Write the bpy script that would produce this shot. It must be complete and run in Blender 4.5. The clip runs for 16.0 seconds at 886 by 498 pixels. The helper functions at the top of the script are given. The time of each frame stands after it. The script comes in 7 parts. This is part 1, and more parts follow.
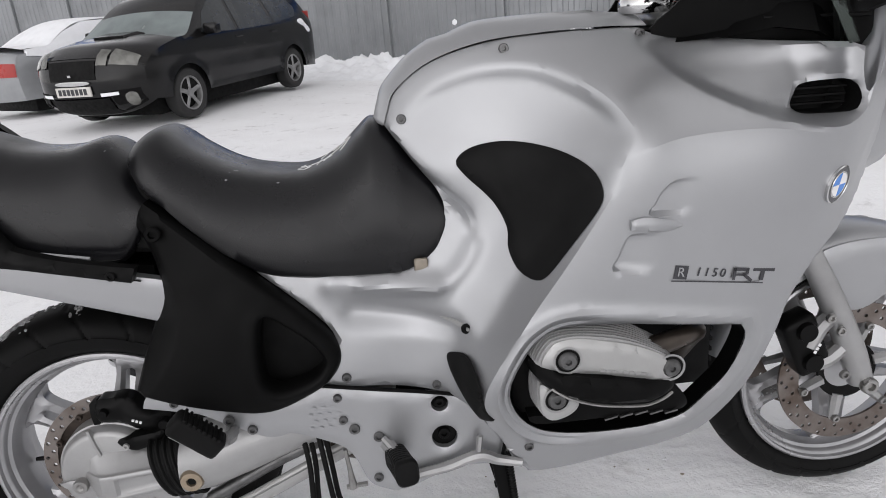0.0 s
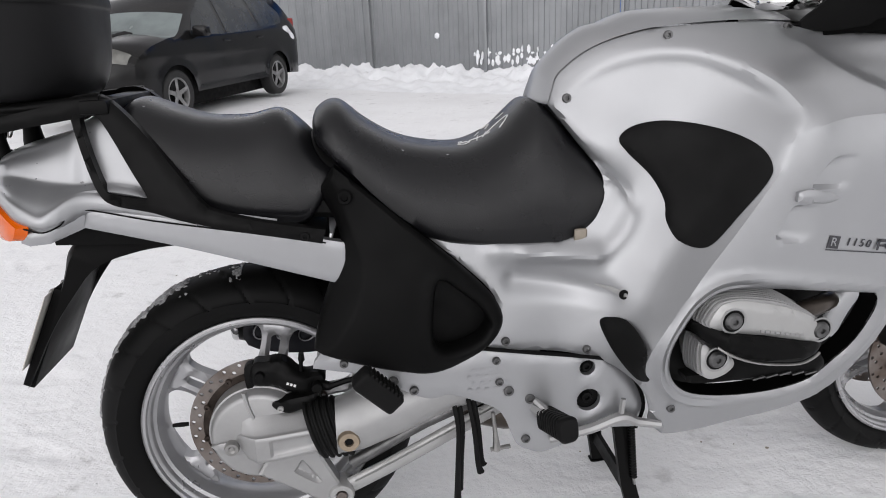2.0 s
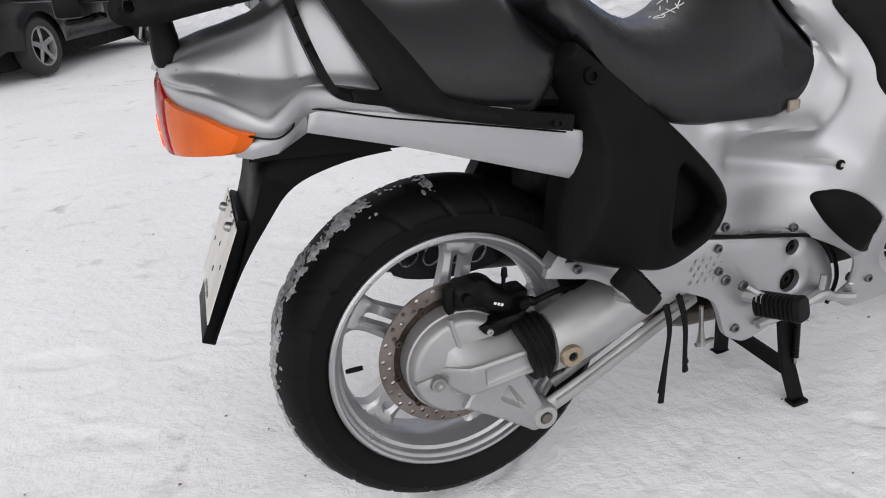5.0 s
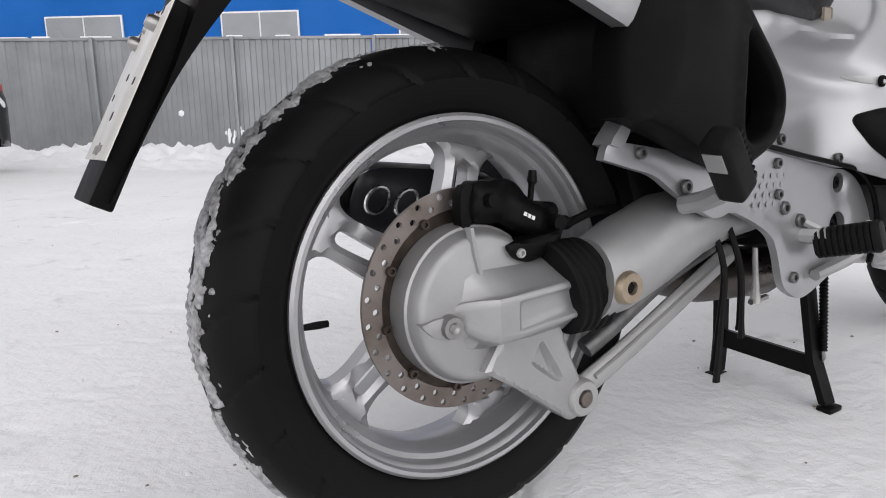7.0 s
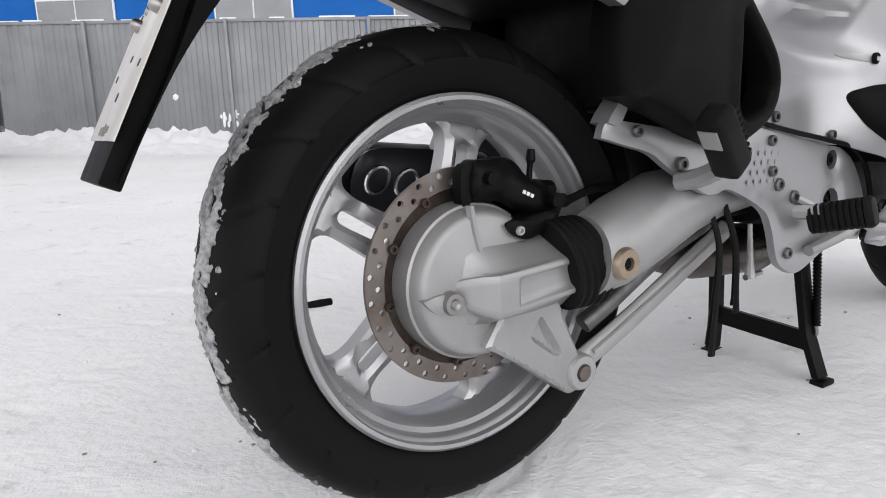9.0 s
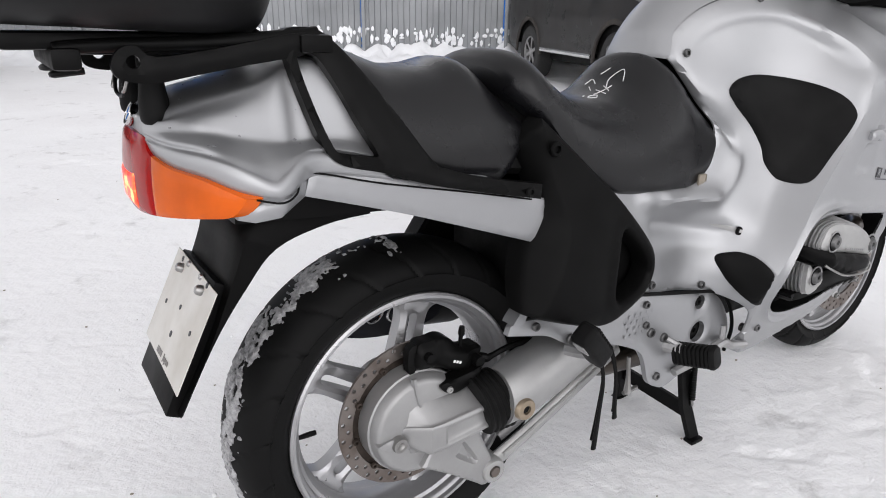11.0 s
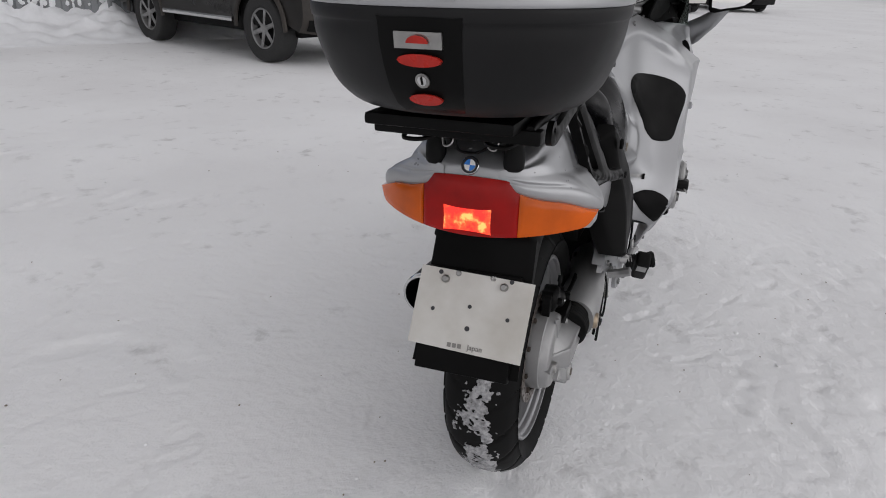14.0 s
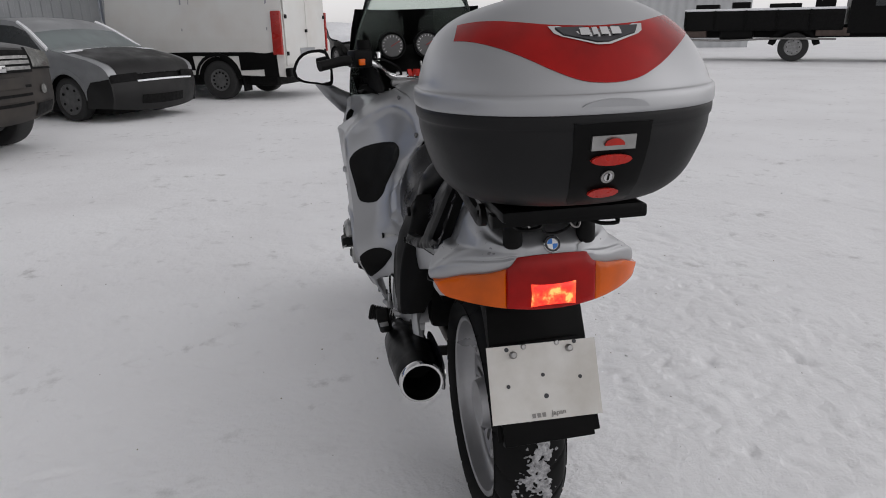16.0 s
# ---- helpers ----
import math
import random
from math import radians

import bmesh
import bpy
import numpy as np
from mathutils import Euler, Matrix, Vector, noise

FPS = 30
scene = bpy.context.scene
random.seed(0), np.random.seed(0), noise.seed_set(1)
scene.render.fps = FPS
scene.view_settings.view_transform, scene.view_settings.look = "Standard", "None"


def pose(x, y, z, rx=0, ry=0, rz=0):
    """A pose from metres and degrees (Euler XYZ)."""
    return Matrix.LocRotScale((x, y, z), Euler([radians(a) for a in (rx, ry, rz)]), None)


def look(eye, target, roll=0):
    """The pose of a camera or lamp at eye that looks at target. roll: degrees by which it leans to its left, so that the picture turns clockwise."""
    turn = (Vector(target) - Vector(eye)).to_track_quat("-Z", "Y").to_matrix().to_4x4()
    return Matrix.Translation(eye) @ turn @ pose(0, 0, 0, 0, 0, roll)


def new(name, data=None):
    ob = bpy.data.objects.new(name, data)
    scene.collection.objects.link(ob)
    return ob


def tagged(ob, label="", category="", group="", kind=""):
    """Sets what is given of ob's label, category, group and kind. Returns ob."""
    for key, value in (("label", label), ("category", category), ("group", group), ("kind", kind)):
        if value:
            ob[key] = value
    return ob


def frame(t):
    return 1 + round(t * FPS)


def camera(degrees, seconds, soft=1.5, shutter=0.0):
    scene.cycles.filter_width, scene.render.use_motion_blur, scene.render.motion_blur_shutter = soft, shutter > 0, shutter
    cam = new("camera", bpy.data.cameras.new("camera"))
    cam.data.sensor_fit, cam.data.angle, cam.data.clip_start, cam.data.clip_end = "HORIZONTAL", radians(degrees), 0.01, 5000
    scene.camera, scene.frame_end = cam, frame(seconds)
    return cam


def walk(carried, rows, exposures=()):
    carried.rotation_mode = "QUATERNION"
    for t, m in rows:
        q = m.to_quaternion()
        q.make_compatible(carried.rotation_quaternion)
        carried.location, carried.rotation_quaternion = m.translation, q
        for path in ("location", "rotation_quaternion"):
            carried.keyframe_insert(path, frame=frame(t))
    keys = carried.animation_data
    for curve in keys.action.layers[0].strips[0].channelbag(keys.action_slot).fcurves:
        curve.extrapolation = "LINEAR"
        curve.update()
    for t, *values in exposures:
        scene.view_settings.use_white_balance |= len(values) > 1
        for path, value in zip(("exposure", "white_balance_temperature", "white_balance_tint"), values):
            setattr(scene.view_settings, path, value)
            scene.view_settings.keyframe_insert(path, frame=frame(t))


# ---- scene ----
cam = camera(67.5, 16.0, soft=1.0)
PATH = [
    (0, (0.609, -1.2202, 1.0915), (0.7294, 0.6627, 0.428), -4.70),
    (0.5, (0.5264, -1.272, 1.0903), (0.7071, 0.6066, 0.4285), -3.21),
    (1, (0.4063, -1.3278, 1.0878), (0.6161, 0.5597, 0.4607), -3.14),
    (1.5, (0.3125, -1.335, 1.0665), (0.5018, 0.5565, 0.445), -2.48),
    (2, (0.2317, -1.2702, 1.0583), (0.4791, 0.6123, 0.4299), -2.43),
    (2.4, (0.1495, -1.2372, 1.0558), (0.3914, 0.6284, 0.3767), -3.28),
    (2.5, (0.132, -1.2369, 1.048), (0.3637, 0.6286, 0.3651), -3.43),
    (3, (-0.005, -1.242, 1.0526), (0.3385, 0.6047, 0.366), -4.67),
    (3.5, (-0.1497, -1.2387, 1.0518), (0.321, 0.5857, 0.381), -4.97),
    (4, (-0.2153, -1.1771, 1.0293), (0.2775, 0.6347, 0.3401), -4.34),
    (4.5, (-0.2787, -1.1023, 1.002), (0.252, 0.674, 0.2517), -4.66),
    (5, (-0.3259, -1.0285, 0.9705), (0.2546, 0.7095, 0.169), -4.67),
    (5.2, (-0.342, -0.9983, 0.9465), (0.2554, 0.7265, 0.129), -4.83),
    (7.3, (-0.4537, -0.7278, 0.4999), (0.6102, 0.9357, 0.1824), -1.14),
    (7.5, (-0.4545, -0.7278, 0.4991), (0.608, 0.9363, 0.1803), -1.03),
    (8, (-0.4556, -0.7354, 0.5024), (0.6148, 0.9244, 0.1874), -0.56),
    (8.2, (-0.4569, -0.7393, 0.5033), (0.6071, 0.926, 0.1956), -0.94),
    (10.3, (-0.4635, -0.7995, 0.7668), (0.5437, 0.8124, 0.1444), -1.90),
    (10.5, (-0.4612, -0.841, 0.8515), (0.5331, 0.7732, 0.2146), -1.82),
    (11, (-0.5143, -0.9536, 1.0054), (0.5141, 0.6212, 0.3252), 0.67),
    (11.5, (-0.7176, -1.0361, 1.1033), (0.459, 0.3621, 0.2905), -0.35),
    (12, (-0.865, -1.0074, 1.1759), (0.3917, 0.3193, 0.3631), 1.19),
    (12.5, (-1.0315, -0.871, 1.1939), (0.3655, 0.3137, 0.3909), 1.44),
    (13, (-1.2655, -0.7483, 1.2135), (0.2813, 0.2532, 0.4362), 1.85),
    (13.5, (-1.3608, -0.5507, 1.1983), (0.2752, 0.2984, 0.4221), 0.10),
    (14, (-1.4209, -0.3346, 1.1871), (0.2959, 0.3172, 0.3947), 1.90),
    (14.5, (-1.5021, -0.1216, 1.2026), (0.3134, 0.2074, 0.4307), 1.10),
    (15, (-1.4778, 0.046, 1.2074), (0.3896, 0.1706, 0.5023), 0.75),
    (15.5, (-1.4622, 0.217, 1.2315), (0.4178, 0.2455, 0.5498), 2.30),
    (16, (-1.4897, 0.4133, 1.2512), (0.3795, 0.0883, 0.6184), -0.75),
]
EXPOSURES = [(t, v, 6500, 13) for t, v in ((0.0, -0.2), (2.0, -0.12), (3.5, -0.06), (5.0, -0.13), (7.5, -0.07), (11.0, 0.02), (12.5, -0.28), (13.5, -0.55), (14.5, -0.78), (16.0, -0.76))]
walk(cam, [(t, look(eye, target, roll)) for t, eye, target, roll in PATH], EXPOSURES)
# ---- light: an overcast winter sky, with a broad weak sun behind the cloud ----
world = bpy.data.worlds.new("overcast_sky")
scene.world = world
world.use_nodes = True
wn = world.node_tree
sky = wn.nodes.new("ShaderNodeTexSky")
sky.sky_type, sky.sun_disc = "NISHITA", False
sky.sun_elevation, sky.sun_rotation = radians(38), radians(-160)
sky.dust_density, sky.air_density, sky.ozone_density = 0.6, 1.0, 1.0
grey = wn.nodes.new("ShaderNodeHueSaturation")
grey.inputs["Saturation"].default_value = 0.05
wn.links.new(sky.outputs[0], grey.inputs["Color"])
wn.links.new(grey.outputs[0], wn.nodes["Background"].inputs["Color"])
wn.nodes["Background"].inputs["Strength"].default_value = 0.232
sun = new("sun", bpy.data.lights.new("sun", "SUN"))
sun.data.energy, sun.data.angle, sun.data.color = 0.5, radians(120), (1.0, 0.965, 0.93)
sun.matrix_world = look((-3, -6, 9), (0, 0, 0))


# ---- materials ----
def shader(name, color, rough=0.5, metal=0.0, **more):
    mat = bpy.data.materials.new(name)
    mat.use_nodes = True
    b = mat.node_tree.nodes["Principled BSDF"]
    b.inputs["Base Color"].default_value = (*color, 1)
    b.inputs["Roughness"].default_value = rough
    b.inputs["Metallic"].default_value = metal
    for key, value in more.items():
        b.inputs[key.replace("_", " ")].default_value = value
    return mat


def link(mat, a, b):
    mat.node_tree.links.new(a, b)


def noise_node(mat, scale, detail=4.0, rough=0.55):
    n = mat.node_tree.nodes.new("ShaderNodeTexNoise")
    c = mat.node_tree.nodes.new("ShaderNodeTexCoord")
    n.inputs["Scale"].default_value, n.inputs["Detail"].default_value, n.inputs["Roughness"].default_value = scale, detail, rough
    link(mat, c.outputs["Object"], n.inputs["Vector"])
    return n


def ramp(mat, source, stops):
    r = mat.node_tree.nodes.new("ShaderNodeValToRGB")
    while len(r.color_ramp.elements) < len(stops):
        r.color_ramp.elements.new(0.5)
    for e, (p, c) in zip(r.color_ramp.elements, stops):
        e.position, e.color = p, (*c, 1) if len(c) == 3 else c
    link(mat, source, r.inputs["Fac"])
    return r


def bump(mat, source, strength, distance, chain=None):
    b = mat.node_tree.nodes.new("ShaderNodeBump")
    b.inputs["Strength"].default_value, b.inputs["Distance"].default_value = strength, distance
    link(mat, source, b.inputs["Height"])
    if chain:
        link(mat, chain.outputs[0], b.inputs["Normal"])
    link(mat, b.outputs[0], mat.node_tree.nodes["Principled BSDF"].inputs["Normal"])
    return b


def worn(name, color, rough, metal=0.0, vary=0.25, grain=120.0, blotch=6.0, relief=0.15, depth=0.001, dirt=None, rough_vary=0.12, **more):
    """A surface with fine grain, broad blotches and uneven gloss."""
    mat = shader(name, color, rough, metal, **more)
    b = mat.node_tree.nodes["Principled BSDF"]
    broad, fine = noise_node(mat, blotch, 5.0), noise_node(mat, grain, 3.0)
    lo = tuple(c * (1 - vary) for c in color) if dirt is None else dirt
    col = ramp(mat, broad.outputs["Fac"], [(0.3, lo), (0.62, color)])
    link(mat, col.outputs[0], b.inputs["Base Color"])
    ro = ramp(mat, broad.outputs["Fac"], [(0.3, (min(1, rough + rough_vary),) * 3), (0.7, (max(0.02, rough - rough_vary),) * 3)])
    link(mat, ro.outputs[0], b.inputs["Roughness"])
    bump(mat, fine.outputs["Fac"], relief, depth)
    return mat


SILVER = worn("silver_paint", (0.375, 0.38, 0.39), 0.40, 0.75, vary=0.07, grain=1100, blotch=3.0, relief=0.05, rough_vary=0.05,
              Coat_Weight=0.25, Coat_Roughness=0.2)
SEAT = worn("seat_vinyl", (.0065, .0065, .0075), 0.31, vary=0.3, grain=420, blotch=9, relief=0.45, depth=0.0006, Specular_IOR_Level=0.34)
CASEBLACK = worn("case_plastic", (.008, .008, .0085), 0.48, vary=0.2, grain=700, blotch=5, relief=0.3, depth=0.0004, Specular_IOR_Level=0.22)
DROPS = shader("frozen_drops", (0.22, 0.22, 0.23), 0.15)
PLASTIC = worn("black_plastic", (.0034, .0034, .0034), 0.5, vary=0.35, grain=500, blotch=7, relief=0.25, depth=0.0005, Specular_IOR_Level=0.08)
PAD = worn("rubber_pad", (.005, .005, .005), 0.6, vary=0.3, grain=600, blotch=10, relief=0.3, depth=0.0004, Specular_IOR_Level=0.13)
RUBBER = worn("tyre_rubber", (.0048, .0048, .0048), 0.58, vary=0.25, grain=160, blotch=8, relief=0.25, depth=0.0008, dirt=(0.008, 0.008, 0.008), Specular_IOR_Level=0.09)
CAST = worn("cast_aluminium", (0.36, 0.36, 0.36), 0.43, 0.6, vary=0.18, grain=260, blotch=8, relief=0.25, depth=0.0006)
CASTLIGHT = worn("machined_aluminium", (0.40, 0.40, 0.395), 0.42, 0.5, vary=0.12, grain=260, blotch=9, relief=0.12, depth=0.0005)
RIM = worn("wheel_silver", (0.42, 0.42, 0.43), 0.36, 0.7, vary=0.2, grain=300, blotch=6, relief=0.08)
STEEL = worn("steel", (0.38, 0.375, 0.365), 0.34, 0.95, vary=0.35, grain=200, blotch=18, relief=0.1)
CARRIERRUST = worn("rusty_carrier", (0.075, 0.058, 0.048), 0.55, 0.5, grain=160, blotch=26, relief=0.3, dirt=(0.022, 0.015, 0.011))
RUSTY = worn("brake_steel", (0.22, 0.195, 0.18), 0.42, 0.85, grain=160, blotch=14, relief=0.12, dirt=(0.11, 0.083, 0.068))
BOLTSTEEL = worn("dull_bolt_steel", (0.15, 0.15, 0.15), 0.4, 0.85, vary=0.45, grain=200, blotch=40, relief=0.1)
BRASS = worn("plated_bolt", (0.38, 0.31, 0.23), 0.4, 0.8, blotch=30)
CHROME = worn("chrome", (0.62, 0.62, 0.62), 0.12, 1.0, vary=0.12, grain=80, blotch=14, relief=0.02, rough_vary=0.06)
FRAMEBLACK = worn("black_frame_paint", (.0038, .0038, .0038), 0.42, vary=0.3, grain=200, blotch=20, relief=0.12, Specular_IOR_Level=0.10)
PIPE = worn("stained_exhaust_steel", (0.075, 0.062, 0.052), 0.35, 0.7, vary=0.5, grain=90, blotch=14, relief=0.15)
FADEDINK = shader("faded_ink", (0.22, 0.21, 0.20), 0.6)
DARK = worn("near_black", (.0045, .0045, .0045), 0.6, vary=0.5, blotch=20, relief=0.3, Specular_IOR_Level=0.13)
REDLENS = worn("red_lens", (0.36, 0.005, 0.0035), 0.14, vary=0.45, grain=220, blotch=9, relief=0.05, Specular_IOR_Level=0.22)
ORANGELENS = worn("orange_lens", (0.66, 0.108, 0.002), 0.14, vary=0.35, grain=220, blotch=9, relief=0.05, Specular_IOR_Level=0.3)
REDPLASTIC = worn("red_plastic", (0.46, 0.022, 0.014), 0.3, vary=0.25, blotch=40, Specular_IOR_Level=0.3)
PLATE = worn("white_plate", (0.62, 0.61, 0.58), 0.4, vary=0.12, grain=150, blotch=9, relief=0.05, dirt=(0.5, 0.48, 0.44))
TAG = worn("beige_tag", (0.27, 0.235, 0.19), 0.5, vary=0.3, grain=200, blotch=40)
INK = shader("dark_ink", (0.03, 0.03, 0.035), 0.5)
CHALK = shader("white_marker", (0.7, 0.7, 0.7), 0.7)
WHITE = shader("white_enamel", (0.75, 0.75, 0.75), 0.3)
BLUE = shader("blue_enamel", (0.04, 0.2, 0.6), 0.25)
BADGEBLACK = shader("black_enamel", (0.02, 0.02, 0.025), 0.2)
MIRROR = shader("mirror_glass", (0.9, 0.9, 0.9), 0.02, 1.0)
TINT = shader("tinted_screen", (0.62, 0.70, 0.66), 0.06, Transmission_Weight=0.92, IOR=1.1)
# mottled grey-green windscreen, paler than the other car glass
PALEGLASS = worn("pale_windscreen", (0.17, 0.20, 0.20), 0.22, vary=0.45, grain=30, blotch=1.6, relief=0.02)
GLASS = worn("car_glass", (0.02, 0.024, 0.026), 0.28, vary=0.3, grain=40, blotch=2.5, relief=0.0)
LAMPGLASS = worn("lamp_glass", (0.22, 0.22, 0.205), 0.10, 0.6, vary=0.6, blotch=7, relief=0.1)
GAUGE = shader("gauge_face", (0.10, 0.10, 0.10), 0.3)
GLOW = shader("tail_lamp_glow", (0.7, 0.03, 0.02), 0.25)
_g = GLOW.node_tree.nodes["Principled BSDF"]
_gn = noise_node(GLOW, 30, 5)
_gr = ramp(GLOW, _gn.outputs["Fac"], [(0.44, (1.0, 0.02, 0.012)), (0.54, (1.0, 0.09, 0.02)), (0.62, (1.0, 0.55, 0.14))])
link(GLOW, _gr.outputs[0], _g.inputs["Emission Color"])
_g.inputs["Emission Strength"].default_value = 2.0

SNOW = shader("trampled_snow", (0.80, 0.81, 0.83), 0.75)
_s = SNOW.node_tree.nodes["Principled BSDF"]
_a, _b, _c, _d = noise_node(SNOW, 0.7, 6), noise_node(SNOW, 7.0, 6, 0.62), noise_node(SNOW, 38.0, 5, 0.6), noise_node(SNOW, 150.0, 3)
_col = ramp(SNOW, _a.outputs["Fac"], [(0.32, (0.84, 0.84, 0.85)), (0.6, (0.90, 0.905, 0.915))])
# grey tints in the scuffed patches stand in for small shadows in the dents
_dent_shade = ramp(SNOW, _b.outputs["Fac"], [(0.30, (0.68, 0.675, 0.67)), (0.44, (1, 1, 1))])
_mul = SNOW.node_tree.nodes.new("ShaderNodeMixRGB")
_mul.blend_type = "MULTIPLY"
_e, _f = noise_node(SNOW, 1.5, 3, 0.6), noise_node(SNOW, 13.0, 5, 0.65)
_scuff = ramp(SNOW, _e.outputs["Fac"], [(0.47, (0.08, 0.08, 0.08)), (0.62, (1, 1, 1))])
link(SNOW, _scuff.outputs[0], _mul.inputs[0])
link(SNOW, _col.outputs[0], _mul.inputs[1])
link(SNOW, _dent_shade.outputs[0], _mul.inputs[2])
link(SNOW, _mul.outputs[0], _s.inputs["Base Color"])
_rough = SNOW.node_tree.nodes.new("ShaderNodeMath")
_rough.operation = "MULTIPLY"
link(SNOW, _f.outputs["Fac"], _rough.inputs[0])
link(SNOW, _scuff.outputs[0], _rough.inputs[1])
_g1 = noise_node(SNOW, 11.0, 9, 0.72)
_flake = ramp(SNOW, _g1.outputs["Fac"], [(0.555, (0, 0, 0)), (0.585, (1, 1, 1))])
_mask = SNOW.node_tree.nodes.new("ShaderNodeMath")
_mask.operation = "MULTIPLY"
link(SNOW, _flake.outputs[0], _mask.inputs[0])
link(SNOW, _scuff.outputs[0], _mask.inputs[1])
_b1 = bump(SNOW, _b.outputs["Fac"], 0.12, 0.014)
_b0 = bump(SNOW, _rough.outputs[0], 0.35, 0.020, _b1)
_b2 = bump(SNOW, _c.outputs["Fac"], 0.6, 0.010, _b0)
_b4 = bump(SNOW, _mask.outputs[0], 0.3, 0.006, _b2)
bump(SNOW, _d.outputs["Fac"], 0.35, 0.003, _b4)
CLEANSNOW = worn("loose_snow", (0.84, 0.85, 0.87), 0.8, vary=0.08, grain=60, blotch=5, relief=0.5, depth=0.01)
ICE = worn("dirty_ice", (0.42, 0.42, 0.43), 0.5, vary=0.7, grain=260, blotch=90, relief=0.8, depth=0.004)


# ---- shape helpers ----
def part(name, bm, mat, parent=None, label="", sharp=38, recalc=True):
    """Links a bmesh as one mesh object under a thing or a part."""
    if recalc:
        bmesh.ops.recalc_face_normals(bm, faces=bm.faces)
    me = bpy.data.meshes.new(name)
    for f in bm.faces:
        f.smooth = True
    bm.to_mesh(me)
    bm.free()
    me.set_sharp_from_angle(angle=radians(sharp))
    me.materials.append(mat)
    ob = new(name, me)
    ob.parent = parent
    if label:
        ob["label"] = label
    return ob


def thing(name, label, category, group="", m=None, kind=""):
    ob = new(name)
    ob.empty_display_size = 0.1
    tagged(ob, label, category, group, kind)
    if m is not None:
        ob.matrix_world = m
    return ob


def spline(points, n=8, closed=True):
    """A Catmull-Rom curve through the points; a point given twice makes a corner."""
    p = [np.array(q, float) for q in points]
    out, m = [], len(p)
    for i in range(m if closed else m - 1):
        if closed:
            a, b, c, d = p[i - 1], p[i], p[(i + 1) % m], p[(i + 2) % m]
        else:
            a, b, c, d = p[max(i - 1, 0)], p[i], p[i + 1], p[min(i + 2, m - 1)]
        if np.allclose(b, c):
            continue
        for k in range(n):
            t = k / n
            out.append(0.5 * (2 * b + (c - a) * t + (2 * a - 5 * b + 4 * c - d) * t * t + (3 * b - a - 3 * c + d) * t ** 3))
    if not closed:
        out.append(p[-1])
    return out


def box_bm(x0, x1, y0, y1, z0, z1, bevel=0.0, segments=2):
    bm = bmesh.new()
    bmesh.ops.create_cube(bm, size=1, matrix=Matrix.LocRotScale(((x0 + x1) / 2, (y0 + y1) / 2, (z0 + z1) / 2), None, (x1 - x0, y1 - y0, z1 - z0)))
    if bevel:
        bmesh.ops.bevel(bm, geom=bm.edges[:], offset=bevel, segments=segments, profile=0.6, affect="EDGES")
    return bm


def grid_faces(bm, rows, close_u=False, close_v=False):
    nu, nv = len(rows), len(rows[0])
    for i in range(nu if close_u else nu - 1):
        for j in range(nv if close_v else nv - 1):
            a, b, c, d = rows[i][j], rows[(i + 1) % nu][j], rows[(i + 1) % nu][(j + 1) % nv], rows[i][(j + 1) % nv]
            if len({a, b, c, d}) == 4:
                try:
                    bm.faces.new((a, b, c, d))
                except ValueError:
                    pass


def loft(sections, closed=True, caps=True):
    """A skin over cross-sections, each a list of (x, y, z)."""
    bm = bmesh.new()
    rows = [[bm.verts.new(p) for p in s] for s in sections]
    grid_faces(bm, rows, False, closed)
    if caps and closed:
        bm.faces.new(rows[0])
        bm.faces.new(rows[-1])
    return bm


def revolve(profile, n=48, center=(0, 0, 0), axis="y", closed=False, caps=True):
    """profile: (radius, offset along the axis)."""
    bm = bmesh.new()
    rows = []
    for k in range(n):
        a = 2 * math.pi * k / n
        row = []
        for r, o in profile:
            u, v = r * math.cos(a), r * math.sin(a)
            p = {"y": (u, o, v), "x": (o, u, v), "z": (u, v, o)}[axis]
            row.append(bm.verts.new((p[0] + center[0], p[1] + center[1], p[2] + center[2])))
        rows.append(row)
    grid_faces(bm, rows, True, closed)
    if not closed and caps:
        for j in (0, -1):
            if profile[j][0] > 1e-6:
                bm.faces.new([r[j] for r in rows])
    bmesh.ops.remove_doubles(bm, verts=bm.verts, dist=1e-6)
    return bm


def tube(points, radius, n=10, smooth=6, closed=False, squash=1.0):
    """A round bar along a curve; radius may be a number or one for each point."""
    radii = radius if isinstance(radius, (list, tuple)) else [radius] * len(points)
    q = spline([(*p, r) for p, r in zip(points, radii)], smooth, closed)
    bm = bmesh.new()
    rows, side = [], None
    for i, s in enumerate(q):
        p = Vector(s[:3])
        a, b = Vector(q[max(i - 1, 0)][:3]), Vector(q[min(i + 1, len(q) - 1)][:3])
        d = (b - a).normalized()
        if side is None:
            side = d.cross(Vector((0, 1, 0)) if abs(d.y) < 0.9 else Vector((1, 0, 0))).normalized()
        side = (side - d * side.dot(d)).normalized()
        up = d.cross(side)
        rows.append([bm.verts.new(p + (side * math.cos(2 * math.pi * k / n) + up * math.sin(2 * math.pi * k / n) * squash) * s[3]) for k in range(n)])
    grid_faces(bm, rows, closed, True)
    if not closed:
        bm.faces.new(rows[0])
        bm.faces.new(rows[-1])
    return bm


def inside(poly, pts):
    poly, pts = np.asarray(poly), np.asarray(pts)
    res = np.zeros(len(pts), bool)
    if not len(pts):
        return res
    x, y = pts[:, 0], pts[:, 1]
    for (x0, y0), (x1, y1) in zip(poly, np.roll(poly, -1, 0)):
        if y0 != y1:
            hit = ((y0 > y) != (y1 > y)) & (x < (x1 - x0) * (y - y0) / (y1 - y0) + x0)
            res ^= hit
    return res


